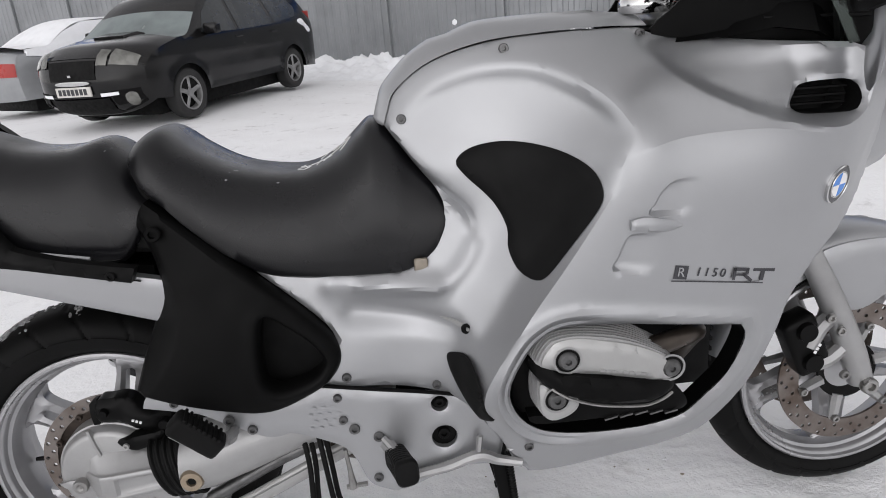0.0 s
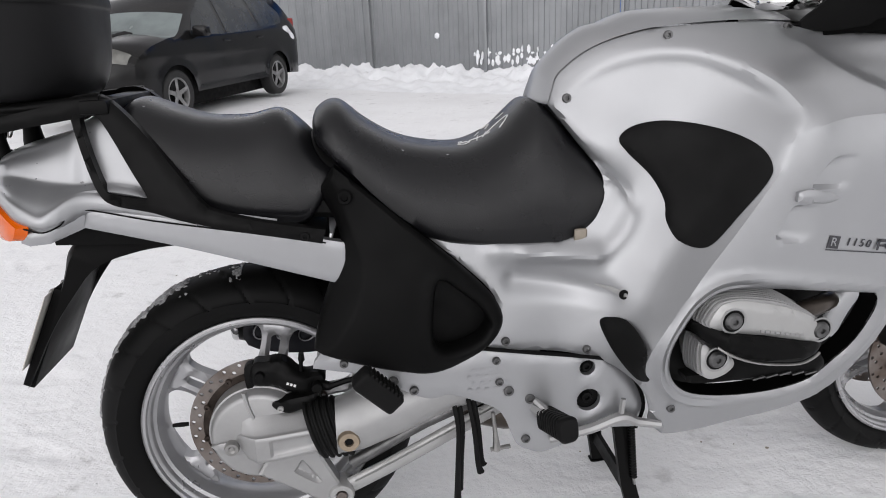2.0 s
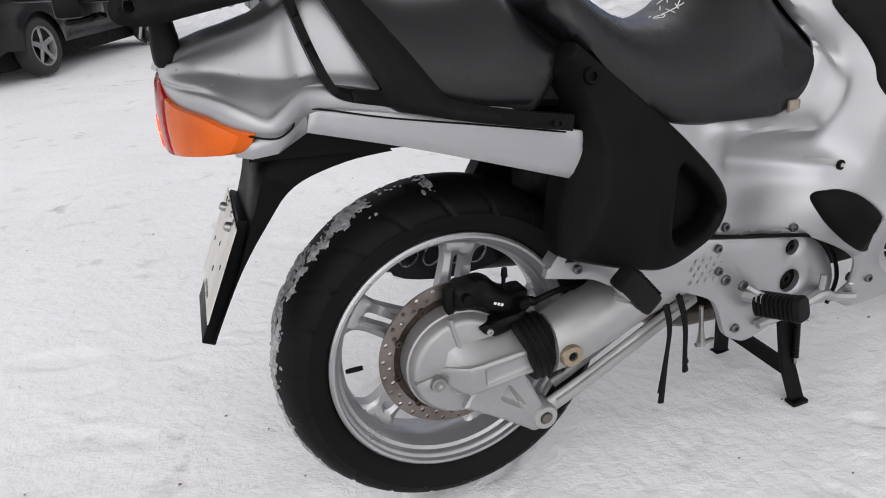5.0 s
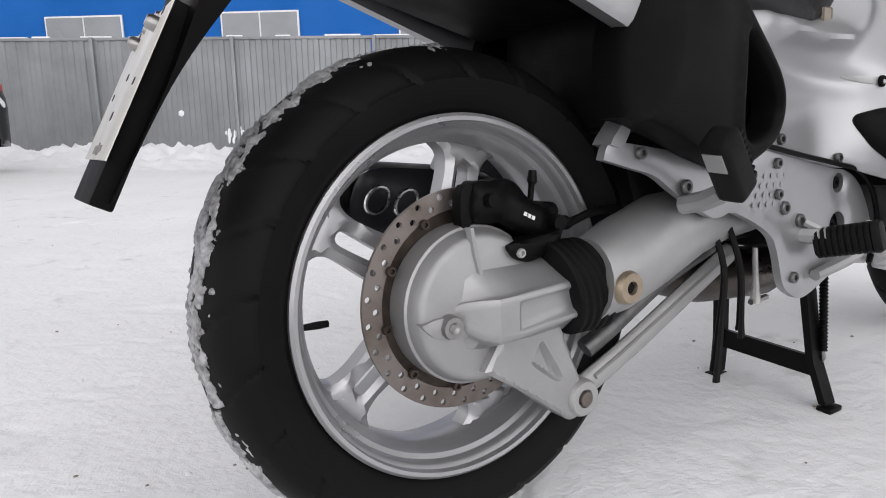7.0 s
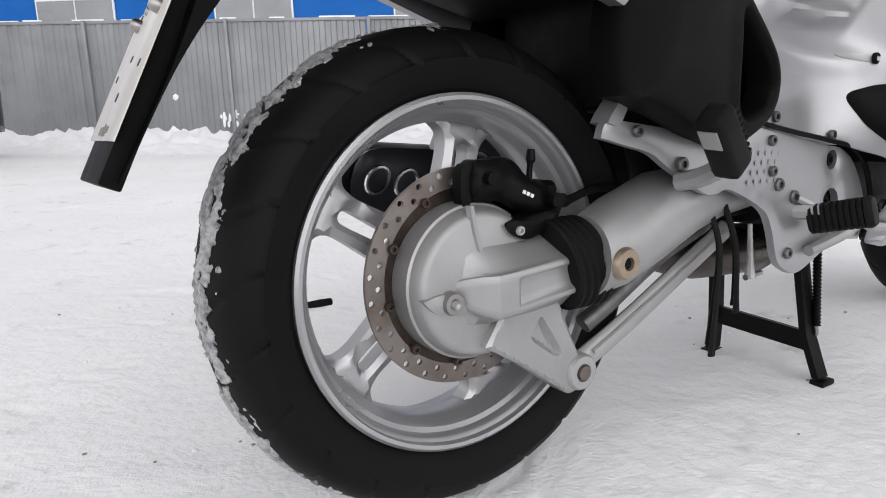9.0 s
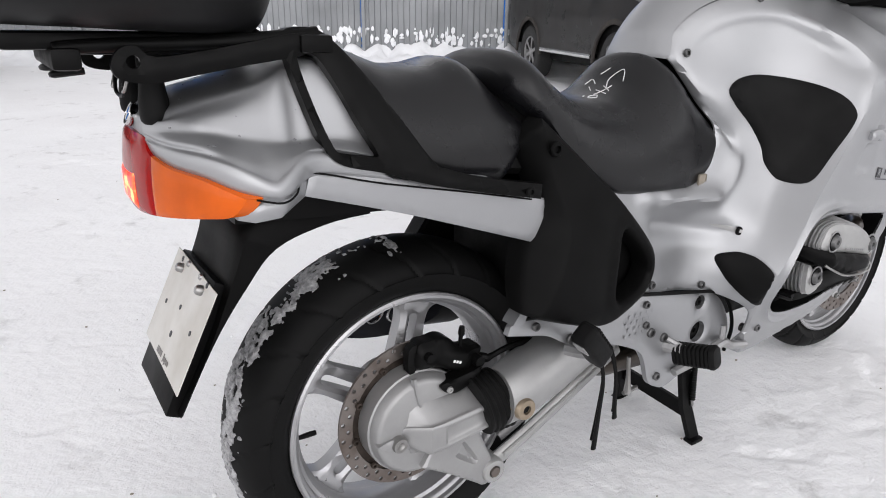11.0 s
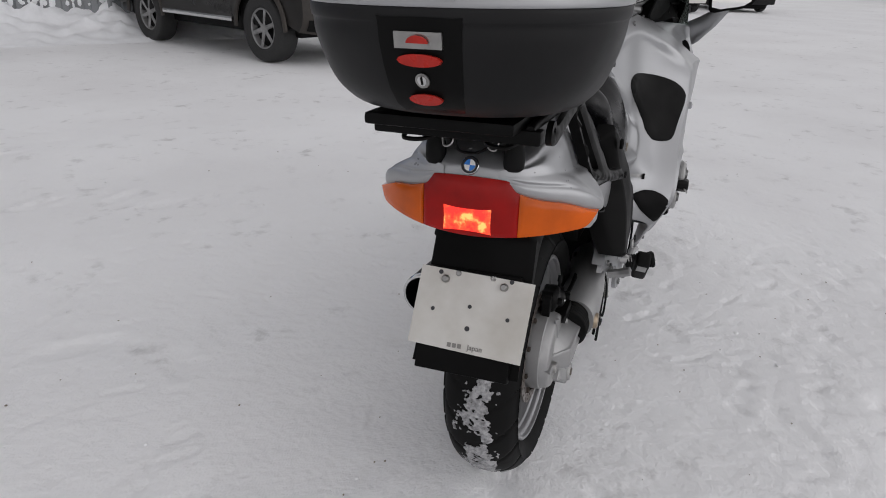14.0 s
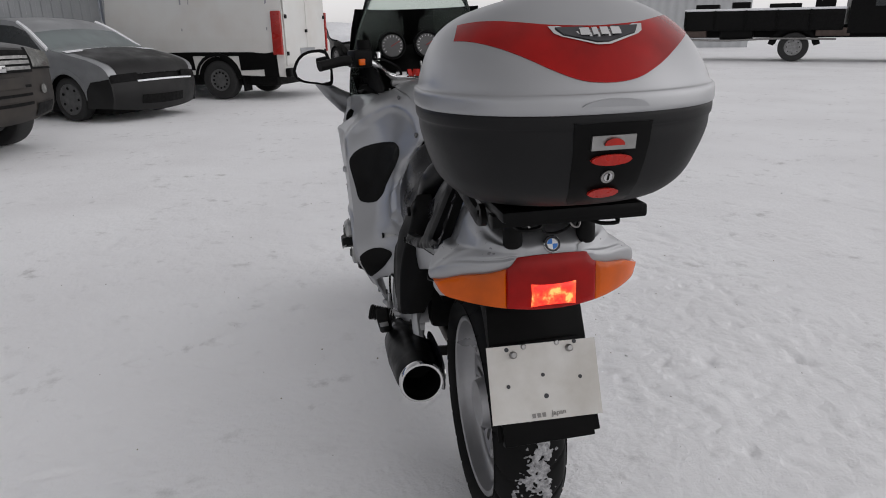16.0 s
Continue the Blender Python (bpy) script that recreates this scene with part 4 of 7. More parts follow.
def on_side(bm, x, z, turn, side=-1):
    """Lays flat lettering on the side fairing."""
    w = body(np.array([[x, z], [x + .04, z], [x, z + .02]]))
    m = Matrix.Translation((x, side * (w[0] + .0012), z)) @ Matrix.Rotation(math.atan2(w[1] - w[0], .04) * side, 4, "Z") @ Matrix.Rotation(radians(90), 4, "X")
    if side > 0:
        m = m @ Matrix.Rotation(math.pi, 4, "Y")
    return moved(bm, m @ Matrix.Rotation(radians(turn) * -side, 4, "Z"))


for sd in (-1, 1):
    f = -sd
    part("number_lettering", on_side(text_bm("1150", .020, shear=.1), 1.070, .730, -9, sd), INK, bike)
    part("model_emblem", on_side(joined(box_bm(-.011, .011, -.011, .011, -.0004, .0004)), 1.021, .7355, -9, sd), INK, bike)
    part("emblem_letter", on_side(moved(text_bm("R", .021, .0004), Matrix.Translation((0, 0, .0007))), 1.021, .7355, -9, sd), SILVER, bike)
    part("model_emblem", on_side(joined(*[moved(b, Matrix.Shear("XZ", 4, (0, 0))) for b in (box_bm(-.030, -.012, -.003, .000, -.0004, .0004), box_bm(-.036, -.031, -.010, .010, -.0004, .0004),
         box_bm(-.036, -.008, .005, .010, -.0004, .0004), box_bm(-.013, -.008, -.001, .008, -.0004, .0004), moved(box_bm(-.012, .010, -.0025, .0025, -.0004, .0004), Matrix.Translation((-.008, -.006, 0)) @ Matrix.Rotation(radians(-32), 4, "Z")),
         box_bm(.0, .040, .005, .010, -.0004, .0004), box_bm(.015, .022, -.010, .006, -.0004, .0004))]), 1.142, .719, -9, sd), INK, bike)
    part("emblem_line", on_side(box_bm(-.088, .070, -.0009, .0009, -.0003, .0003), 1.092, .7115, -8, sd), INK, bike)

# -- rear mudguard and plate --
def mudguard_bm():
    """A flap that hangs behind the wheel, with deep side walls."""
    outer = spline([(-.12, .785), (-.24, .782), (-.287, .752), (-.306, .70), (-.345, .60), (-.398, .498)], 5, False)
    inner = spline([(-.09, .748), (-.165, .742), (-.243, .718), (-.292, .666), (-.341, .598), (-.394, .502)], 5, False)
    secs = []
    for i, (o, n) in enumerate(zip(outer, inner)):
        w = .096 + .012 * i / len(outer)
        t = n + (o - n) * .80
        secs.append([(n[0], -w, n[1]), (t[0], -w, t[1]), (o[0], -w + .014, o[1]), (o[0], 0, o[1]), (o[0], w - .014, o[1]), (t[0], w, t[1]), (n[0], w, n[1]), (n[0], w - .006, n[1]),
                     (t[0], w - .014, t[1]), (t[0], 0, t[1]), (t[0], -w + .014, t[1]), (n[0], -w + .006, n[1])])
    return loft(secs, True, True)


part("rear_mudguard", mudguard_bm(), PLASTIC, bike, "black plastic rear mudguard", 50)
part("under_tail", loft([[(x, -w, z0), (x, -w, z1), (x, w, z1), (x, w, z0)] for x, w, z0, z1 in ((-.30, .11, .765, .80), (-.2, .13, .765, .80), (-.05, .12, .755, .79), (.16, .11, .70, .76))]), PLASTIC, bike)
PM = Matrix.Translation((-.365, .0017, .606)) @ Matrix.Rotation(radians(-90.9), 4, "Z") @ Matrix.Rotation(radians(90 - 25.4), 4, "X") @ Matrix.Rotation(radians(1.3), 4, "Z")
plate = part("number_plate", moved(panel_bm([(.118 * a + .007 * math.cos(radians(k)) - .007 * a, .080 * b + .007 * math.sin(radians(k)) - .007 * b) for a, b, k0 in ((1, 1, 0), (-1, 1, 90), (-1, -1, 180), (1, -1, 270)) for k in range(k0, k0 + 91, 15)], lambda q: q[:, 0] * 0, .0015, (), .05, 0,
                                            lambda u, w, h: (u, w, h)), PM), PLATE, bike, "blank white plate with drilled holes and bolts")
for a, b, r, mt in ((-.002, .0125, .004, INK), (-.001, -.030, .005, INK), (-.076, -.002, .004, INK), (.075, -.001, .004, INK), (-.070, .071, .0045, INK), (.073, .071, .0045, INK)):
    part("drilled_hole", moved(revolve([(0, .0008), (r, .0008), (r, -.0005)], 14, (a, b, .0), "z"), PM), mt, plate)
for a, b in ((-.058, .059), (.060, .059)):
    part("bolt", moved(revolve([(0, .010), (.005, .010), (.0075, .007), (.008, 0)], 12, (a, b, 0), "z"), PM), STEEL, plate)
for a, b in ((-.034, .073), (.036, .073)):
    part("bolt", moved(revolve([(0, .003), (.004, .003), (.006, 0)], 12, (a, b, 0), "z"), PM), STEEL, plate)
part("lettering", moved(text_bm("Japan", .0145), PM @ Matrix.Translation((.020, -.065, .0008))), FADEDINK, plate)
part("brand_mark", moved(joined(*[box_bm(-.036 + k * .0105, -.0285 + k * .0105, -.070, -.0615, .0002, .001) for k in range(3)]), PM), FADEDINK, plate)
part("plate_backing", moved(box_bm(-.098, .090, -.120, .082, -.024, -.003, .003), PM), PLASTIC, bike)

# -- grab rails and carrier --
GRAB = spline([(-.228, 1.011), (-.227, .981), (-.211, .915), (-.194, .866), (-.172, .844), (-.114, .829), (-.064, .812), (.006, .794), (.155, .763), (.155, .763), (.162, .785), (.162, .785), (.064, .803), (-.008, .823), (-.034, .838),
               (-.07, .889), (-.106, .938), (-.142, .982), (-.171, 1.009), (-.194, 1.017)], 4)
GRABHOLE = spline([(-.213, .978), (-.200, .984), (-.180, .972), (-.139, .892), (-.120, .856), (-.126, .851), (-.17, .859), (-.183, .870), (-.201, .922)], 4)
both("grab_rail", lambda: panel_bm(GRAB, lambda q: .138 + .30 * (1.01 - q[:, 1]), .020, [GRABHOLE], .010, .007), FRAMEBLACK, bike, "black cast grab rail shaped like a triangular frame")
both("rail_screw", lambda: bolt_bm(.128, -.2105, .779, .008, .005), DARK, bike)
carrier = new("luggage_carrier")
carrier.parent = bike
carrier["label"] = "black tubular luggage carrier"
ARM = spline([(-.200, 1.010), (-.306, .992), (-.380, .982), (-.400, .994), (-.418, .991), (-.428, .974), (-.420, .958), (-.385, .953), (-.349, .959), (-.285, .970), (-.238, .977), (-.200, .985)], 4)
BOSS = [(-.405 + .0075 * math.cos(k * math.pi / 8), .977 + .0075 * math.sin(k * math.pi / 8)) for k in range(16)]
both("carrier_arm", lambda: panel_bm(ARM, lambda q: .145 + q[:, 0] * 0, .010, [BOSS], .010, .004), FRAMEBLACK, carrier)
for s in (-1, 1):
    part("carrier_rail", tube([(-.48, s * .120, .990), (-.44, s * .120, .994), (-.30, s * .125, .998), (-.18, s * .13, 1.006)], [.008, .008, .009, .012], 10, 4), FRAMEBLACK, carrier)
    part("rubber_foot", revolve([(0, .0), (.014, 0), (.0175, .004), (.0185, .012), (.0180, .030), (.0165, .038), (.015, .05), (.015, .095)], 24, (-.376, s * .071, .899), "z"), PAD, carrier)
    part("spring_clip", tube([(-.398, s * .028, .955), (-.404, s * .034, .940), (-.404, s * .046, .938), (-.398, s * .050, .957)], .0022, 6, 5), STEEL, carrier)
part("cross_bar", box_bm(-.485, -.455, -.138, .138, .968, .992, .006), FRAMEBLACK, carrier)
part("cross_bar", box_bm(-.21, -.165, -.15, .15, .985, 1.008, .006), FRAMEBLACK, carrier)
part("mounting_plate", box_bm(-.46, -.24, -.12, .12, .984, .995, .004), FRAMEBLACK, carrier)
part("cable", tube([(-.40, .030, .965), (-.404, .022, .935), (-.402, .004, .928), (-.402, -.018, .932), (-.402, -.034, .945), (-.398, -.04, .97)], .0025, 6, 6), FRAMEBLACK, bike)
both("tow_hook", lambda: tube([(-.45, -.04, .968), (-.475, -.055, .962), (-.48, -.085, .962), (-.45, -.095, .966)], .004, 6, 4), FRAMEBLACK, bike)

# -- wheels --
def tyre_bm(R, w, rim, c, n=480, sipes=22):
    """A tyre: rounded tread, bulged walls, and long curved grooves that sweep from the middle to the shoulder."""
    prof = spline([(rim + .004, -w * .30), (rim + .02, -w * .42), (rim + (R - rim) * .5, -w * .5), (R - .045, -w * .485), (R - .022, -w * .40), (R - .006, -w * .24), (R, 0), (R - .006, w * .24),
                   (R - .022, w * .40), (R - .045, w * .485), (rim + (R - rim) * .5, w * .5), (rim + .02, w * .42), (rim + .004, w * .30)], 4, False)
    bm = bmesh.new()
    rows = []
    for k in range(n):
        a = 2 * math.pi * k / n
        row = []
        for r, o in prof:
            f = 2 * abs(o) / w
            deep = 0
            if r > R - .058 and f > .16:
                out = f + max(0, R - .045 - r) * 12
                ph = (a * sipes / (2 * math.pi) + .5 * (o > 0) + .75 * (out - .1) ** 1.7) % 1
                deep = .0032 if ph < 1.9 * sipes / n else 0
                if .70 < f and abs(((ph + .5) % 1) - .5) > .40:
                    deep = 0
            row.append(bm.verts.new((c[0] + (r - deep) * math.cos(a), c[1] + o * (1 - (deep * 5 if r < R - .03 else 0)), c[2] + (r - deep) * math.sin(a))))
        rows.append(row)
    grid_faces(bm, rows, True)
    return bm


def rim_bm(rr, w, c):
    prof = [(rr, -w), (rr, -w - .004), (rr - .004, -w - .007), (rr - .009, -w - .006), (rr - .0105, -w + .002), (rr - .0145, -w + .005), (rr - .017, -w + .008), (rr - .018, -w + .017), (rr - .024, -w + .021), (rr - .026, -w + .032), (rr - .032, -w + .040), (rr - .034, -w * .25), (rr - .034, 0),
            (rr - .033, w * .25), (rr - .028, w - .040), (rr - .018, w - .028), (rr - .016, w - .010), (rr - .013, w + .004), (rr - .005, w + .007), (rr, w + .004), (rr, w)]
    return revolve(prof, 96, c, "y", True)


def spokes(parent, rr, c, start, off=0.0):
    """Five broad cast spokes, each split by a long slot and flared where it meets the rim."""
    line = [(.030, -.020), (.055, -.034), (.10, -.0315), (.14, -.028), (rr - .070, -.0275), (rr - .050, -.033), (rr - .040, -.048), (rr - .0315, -.062)]
    outline = spline([(a, b) for a, b in line] + [(rr - .0305, 0)] + [(a, -b) for a, b in reversed(line)], 3)
    slot = spline([(.085, -.007), (.12, -.0085), (rr - .072, -.0095), (rr - .062, -.006), (rr - .060, 0), (rr - .062, .006), (rr - .072, .0095), (.12, .0085), (.085, .007), (.080, 0)], 3)
    for k in range(5):
        a = start + k * 2 * math.pi / 5
        ca, sa = math.cos(a), math.sin(a)
        part("spoke", panel_bm(outline, lambda q: .020 - off - .006 * step01(q[:, 0], .06, rr - .04), .026, [slot], .010, .007,
                               lambda u, w, h: (c[0] + u * ca - w * sa, c[1] - h, c[2] + u * sa + w * ca)), RIM, parent)


def disc_bm(r0, r1, y, c, thick=.005, rings=((.35, 22, 0), (.62, 22, .5), (.85, 22, .2)), hole=.0042):
    circle = lambda r, n, x=0, z=0: [(c[0] + x + r * math.cos(2 * math.pi * k / n), c[2] + z + r * math.sin(2 * math.pi * k / n)) for k in range(n)]  # noqa: E731
    holes = [circle(r0, 64)]
    for f, n, ph in rings:
        r = r0 + (r1 - r0) * f
        holes += [circle(hole, 8, r * math.cos(2 * math.pi * (k + ph) / n), r * math.sin(2 * math.pi * (k + ph) / n)) for k in range(n)]
    return panel_bm(circle(r1, 96), lambda q: q[:, 0] * 0 - y, thick, holes, .013, 0)


RW = (0, 0, .351)
rear_wheel = new("rear_wheel")
rear_wheel.parent = bike
rear_wheel["label"] = "rear wheel with cast silver spokes"
tyre = part("tyre", tyre_bm(.318, .172, .222, RW), RUBBER, rear_wheel, "black road tyre with packed snow in the tread", 30)
part("rim", rim_bm(.2325, .064, RW), RIM, rear_wheel)
spokes(rear_wheel, .2325, RW, radians(77))
part("hub", revolve([(.0, -.06), (.06, -.06), (.07, -.03), (.07, .03), (.06, .06), (0, .06)], 32, RW), RIM, rear_wheel)
part("brake_disc", disc_bm(.116, .142, -.060, RW, rings=((.3, 26, 0), (.72, 26, .5))), RUSTY, rear_wheel, "drilled steel brake disc, slightly rusty")
part("disc_carrier", revolve([(.078, -.046), (.100, -.052), (.117, -.056), (.117, -.051), (.078, -.038)], 48, RW, closed=True), CARRIERRUST, rear_wheel, "rusty brown disc carrier")
for k in range(10):
    part("disc_rivet", bolt_bm(.1135 * math.cos(k * math.pi / 5 + .2), -.060, RW[2] + .1135 * math.sin(k * math.pi / 5 + .2), .0065, .006), CARRIERRUST, rear_wheel)
part("valve_stem", tube([(-.192, .0, .331), (-.176, .0, .331), (-.160, 0, .331)], [.004, .005, .0045], 8, 3), DARK, rear_wheel)


def tyre_snow_bm():
    """Snow frozen to the tread at the back of the tyre."""
    bm = bmesh.new()
    na, no = 560, 64
    rows = {}
    for i in range(na):
        a = radians(92) + radians(190) * i / na
        for j in range(no):
            o = -.080 + .160 * j / (no - 1)
            r = .318 - .105 * (abs(o) / .086) ** 2.6 * .42
            q = Vector((math.cos(a) * .318, o, math.sin(a) * .318))
            v = 1.0 * noise.noise(q * 14) + .6 * noise.noise(q * 50) + .5 * noise.noise(q * 140) + .20 - 1.2 * max(0, abs(o + .002) - .024) / .02 - .9 * max(0, radians(118) - a) - .7 * max(0, a - radians(262))
            v = max(v, .8 * noise.noise(q * 26) + .5 * noise.noise(q * 110) - .34 - .9 * max(0, abs(o) - .05) / .02)
            if v > 0:
                h = .0008 + .0035 * min(1, v * 2.0)
                rows[i, j] = bm.verts.new((RW[0] + (r + h) * math.cos(a), o, RW[2] + (r + h) * math.sin(a)))
    for i in range(na - 1):
        for j in range(no - 1):
            k = [(i, j), (i + 1, j), (i + 1, j + 1), (i, j + 1)]
            have = [rows[t] for t in k if t in rows]
            if len(have) >= 3:
                bm.faces.new(have)
    edge = [e for e in bm.edges if len(e.link_faces) == 1]
    ext = bmesh.ops.extrude_edge_only(bm, edges=edge)
    for v in [g for g in ext["geom"] if isinstance(g, bmesh.types.BMVert)]:
        d = Vector((v.co.x - RW[0], 0, v.co.z - RW[2]))
        d.normalize()
        v.co -= d * .014
    return bm


tagged(part("packed_snow", tyre_snow_bm(), ICE, rear_wheel, "dirty snow frozen to the tread", 40), kind="stuff")

FW = (1.528, 0, .368)
front_wheel = new("front_wheel")
front_wheel.parent = bike
front_wheel["label"] = "front wheel with cast silver spokes and twin brake discs"
part("tyre", tyre_bm(.300, .122, .222, FW), RUBBER, front_wheel, "", 30)
part("rim", rim_bm(.2325, .048, FW), RIM, front_wheel)
spokes(front_wheel, .2325, FW, radians(60))
part("hub", revolve([(.0, -.05), (.045, -.05), (.055, -.02), (.055, .02), (.045, .05), (0, .05)], 32, FW), RIM, front_wheel)
for sd in (-1, 1):
    part("brake_disc", disc_bm(.115, .160, sd * .072 + .0025, FW), RUSTY, front_wheel, "drilled steel brake disc")
    part("disc_carrier", revolve([(.045, sd * .05), (.060, sd * .058), (.066, sd * .060), (.066, sd * .054), (.045, sd * .044)], 40, FW, closed=True), DARK, front_wheel)
    for a in (k * math.pi / 3 + .3 for k in range(6)):
        part("carrier_arm", tube([(FW[0] + .06 * math.cos(a), sd * .057, FW[2] + .06 * math.sin(a)), (FW[0] + .117 * math.cos(a), sd * .069, FW[2] + .117 * math.sin(a))], [.013, .009], 6, 2), CAST, front_wheel)
    for k in range(6):
        a = k * math.pi / 3 + .3
        part("disc_bolt", bolt_bm(FW[0] + .11 * math.cos(a), sd * .073, FW[2] + .11 * math.sin(a), .009, .008, sd), STEEL, front_wheel)
    fork = part("fork_leg", tube([(1.27, sd * .098, .92), (1.36, sd * .098, .71), (1.44, sd * .098, .56), (1.50, sd * .098, .44), (1.53, sd * .098, .365)], [.021, .021, .026, .027, .025], 14, 5), CAST, bike, "cast aluminium fork slider")
    part("axle_bolt", bolt_bm(1.53, sd * .120, .366, .018, .014, sd), STEEL, fork)
    part("fork_bracket", joined(tube([(1.455, sd * .098, .53), (1.42, sd * .102, .50), (1.40, sd * .104, .46)], .018, 8, 4), tube([(1.49, sd * .098, .46), (1.45, sd * .104, .43), (1.42, sd * .106, .42)], .016, 8, 4)), CAST, fork)
    cal = part("front_caliper", joined(moved(box_bm(-.036, .034, -.028, .028, -.066, .066, .014, 3), Matrix.Translation((1.396, sd * .088, .465)) @ Matrix.Rotation(radians(-24), 4, "Y")),
                                       moved(revolve([(.0, -.038), (.019, -.038), (.021, -.028), (.021, 0)], 20), Matrix.Translation((1.385, sd * .088, .50)) @ (Matrix() if sd < 0 else Matrix.Rotation(math.pi, 4, "Z"))),
                                       moved(revolve([(.0, -.038), (.019, -.038), (.021, -.028), (.021, 0)], 20), Matrix.Translation((1.405, sd * .088, .43)) @ (Matrix() if sd < 0 else Matrix.Rotation(math.pi, 4, "Z")))), FRAMEBLACK, bike, "black brake caliper")
    part("brand_mark", joined(*[moved(box_bm(-.003, .003, -.0006, .0006, k * .0085, k * .0085 + .006), Matrix.Translation((1.40, sd * .1265, .455)) @ Matrix.Rotation(radians(28), 4, "Y")) for k in range(3)]), WHITE, cal)
    for x, z in ((1.425, .53), (1.45, .50), (1.47, .40)):
        part("bolt", bolt_bm(x, sd * .125, z, .010, .008, sd), STEEL, cal)


def fender_bm():
    secs = []
    for a in np.linspace(radians(18), radians(168), 26):
        r = .322
        w = .072 + .01 * math.sin((a - radians(18)) / radians(150) * math.pi)
        row = []
        for b in np.linspace(-1, 1, 13):
            rr = r - .055 * abs(b) ** 2.5
            row.append((FW[0] + rr * math.cos(a), w * math.sin(b * math.pi / 2), FW[2] + rr * math.sin(a)))
        for b in np.linspace(1, -1, 13):
            rr = r - .005 - .055 * abs(b) ** 2.5
            row.append((FW[0] + rr * math.cos(a), (w - .005) * math.sin(b * math.pi / 2), FW[2] + rr * math.sin(a)))
        secs.append(row)
    return loft(secs)


part("front_fender", fender_bm(), SILVER, bike, "silver front mudguard")
both("fender_side", lambda: panel_bm(spline([(1.42, .64), (1.47, .665), (1.56, .67), (1.64, .66), (1.60, .58), (1.55, .53), (1.50, .52), (1.46, .56)], 5), lambda q: .085 + q[:, 0] * 0, .006, (), .02, .008), SILVER, bike)

# -- final drive, swing arm, brake --
def snout_bm():
    """The boxy casting that carries the shaft forward: sloping top, a rib above and below a recessed side."""
    secs = []
    for x, yo, zt, zb, d in ((-.058, .128, .356, .342, 0), (-.045, .140, .362, .330, 0), (-.030, .156, .366, .322, 0), (-.014, .168, .367, .318, 0), (.012, .1705, .369, .320, 0), (.018, .171, .370, .321, .005), (.095, .172, .377, .332, .006), (.112, .172, .378, .334, .006)):
        secs.append([(x, -.08, .416), (x, -.112, .412), (x, -.125, .405), (x, -yo + .010, zt + .006), (x, -yo + .002, zt + .002), (x, -yo, zt - .005), (x, -yo + d, zt - .012), (x, -yo + d, zb + .012), (x, -yo, zb + .005),
                     (x, -yo + .002, zb - .002), (x, -yo + .010, zb - .006), (x, -.125, .300), (x, -.08, .290)] if x > -.05 else
                    [(x, -.08, .385), (x, -.10, .384), (x, -.11, .38), (x, -yo + .004, zt + .006), (x, -yo + .002, zt + .002), (x, -yo, zt - .002), (x, -yo, zt - .004), (x, -yo, zb + .004), (x, -yo, zb + .002), (x, -yo + .002, zb - .002),
                     (x, -yo + .004, zb - .006), (x, -.11, .318), (x, -.08, .312)])
    return loft([[(sec[0][0], y, z) for y, z in spline([p[1:] for p in sec], 3, False)] for sec in secs])


WEB = spline([(.050, .276), (.050, .276), (.066, .300), (.070, .300), (.102, .250), (.098, .242), (.090, .243), (.056, .268)], 4)


housing = part("final_drive", joined(
    revolve([(0, -.1315), (.083, -.1315), (.088, -.1295), (.092, -.125), (.097, -.110), (.100, -.108), (.101, -.090), (.101, -.075), (.09, -.065), (0, -.065)], 72, (-.010, 0, .352)), snout_bm(),
    loft([[(x, -.128, z), (x + .003, -.135, z), (x + .008, -.135, z), (x + .011, -.128, z)] for x, z in ((-.036, .452), (-.030, .42), (-.022, .392))]),
    panel_bm(spline([(-.02, .275), (-.02, .275), (.04, .238), (.10, .195), (.118, .182), (.136, .184), (.150, .198), (.148, .214), (.148, .214), (.125, .262), (.100, .318), (.100, .318), (.03, .335)], 4),
             lambda q: .146 - .010 * np.where(inside(WEB, q), step01(edge_distance(WEB, q), 0, .007), 0), .03, (), .005, .005, extra=[densely(WEB)])),
    CAST, bike, "cast aluminium shaft drive housing", sharp=27)
housing.location = (.009, .022, -.004)
part("fill_plug", revolve([(.004, -.142), (.0075, -.145), (.013, -.145), (.0145, -.140), (.015, -.13)], 24, (-.064, 0, .338)), STEEL, housing)
part("plug_boss", panel_bm(spline([(-.103, .345), (-.103, .345), (-.085, .328), (-.055, .321), (-.026, .325), (-.026, .325), (-.05, .340), (-.075, .350)], 4), lambda q: .139 + q[:, 0] * 0, .02, (), .008, .003), CAST, housing)
SENSOR = spline([(.031, .422), (.036, .410), (.048, .402), (.065, .399), (.095, .408), (.112, .420), (.118, .436), (.100, .432), (.06, .427)], 4)
sensor = part("wheel_sensor", panel_bm(SENSOR, lambda q: .120 + q[:, 0] * 0, .028, (), .006, .005), FRAMEBLACK, bike, "black wheel speed sensor")
part("bolt", bolt_bm(.046, -.119, .412, .0062, .005), CASTLIGHT, sensor)
part("swing_arm", loft([[(x, yc + w * math.cos(a), zc + h * math.sin(a)) for a in np.linspace(0, 2 * math.pi, 24, endpoint=False)]
                        for x, yc, w, zc, h in ((.15, -.126, .050, .366, .055), (.20, -.128, .056, .382, .064), (.28, -.125, .056, .408, .064), (.36, -.118, .052, .425, .052), (.44, -.11, .048, .435, .045), (.56, -.10, .05, .45, .05))]), CAST, bike, "cast aluminium swing arm")
boot = []
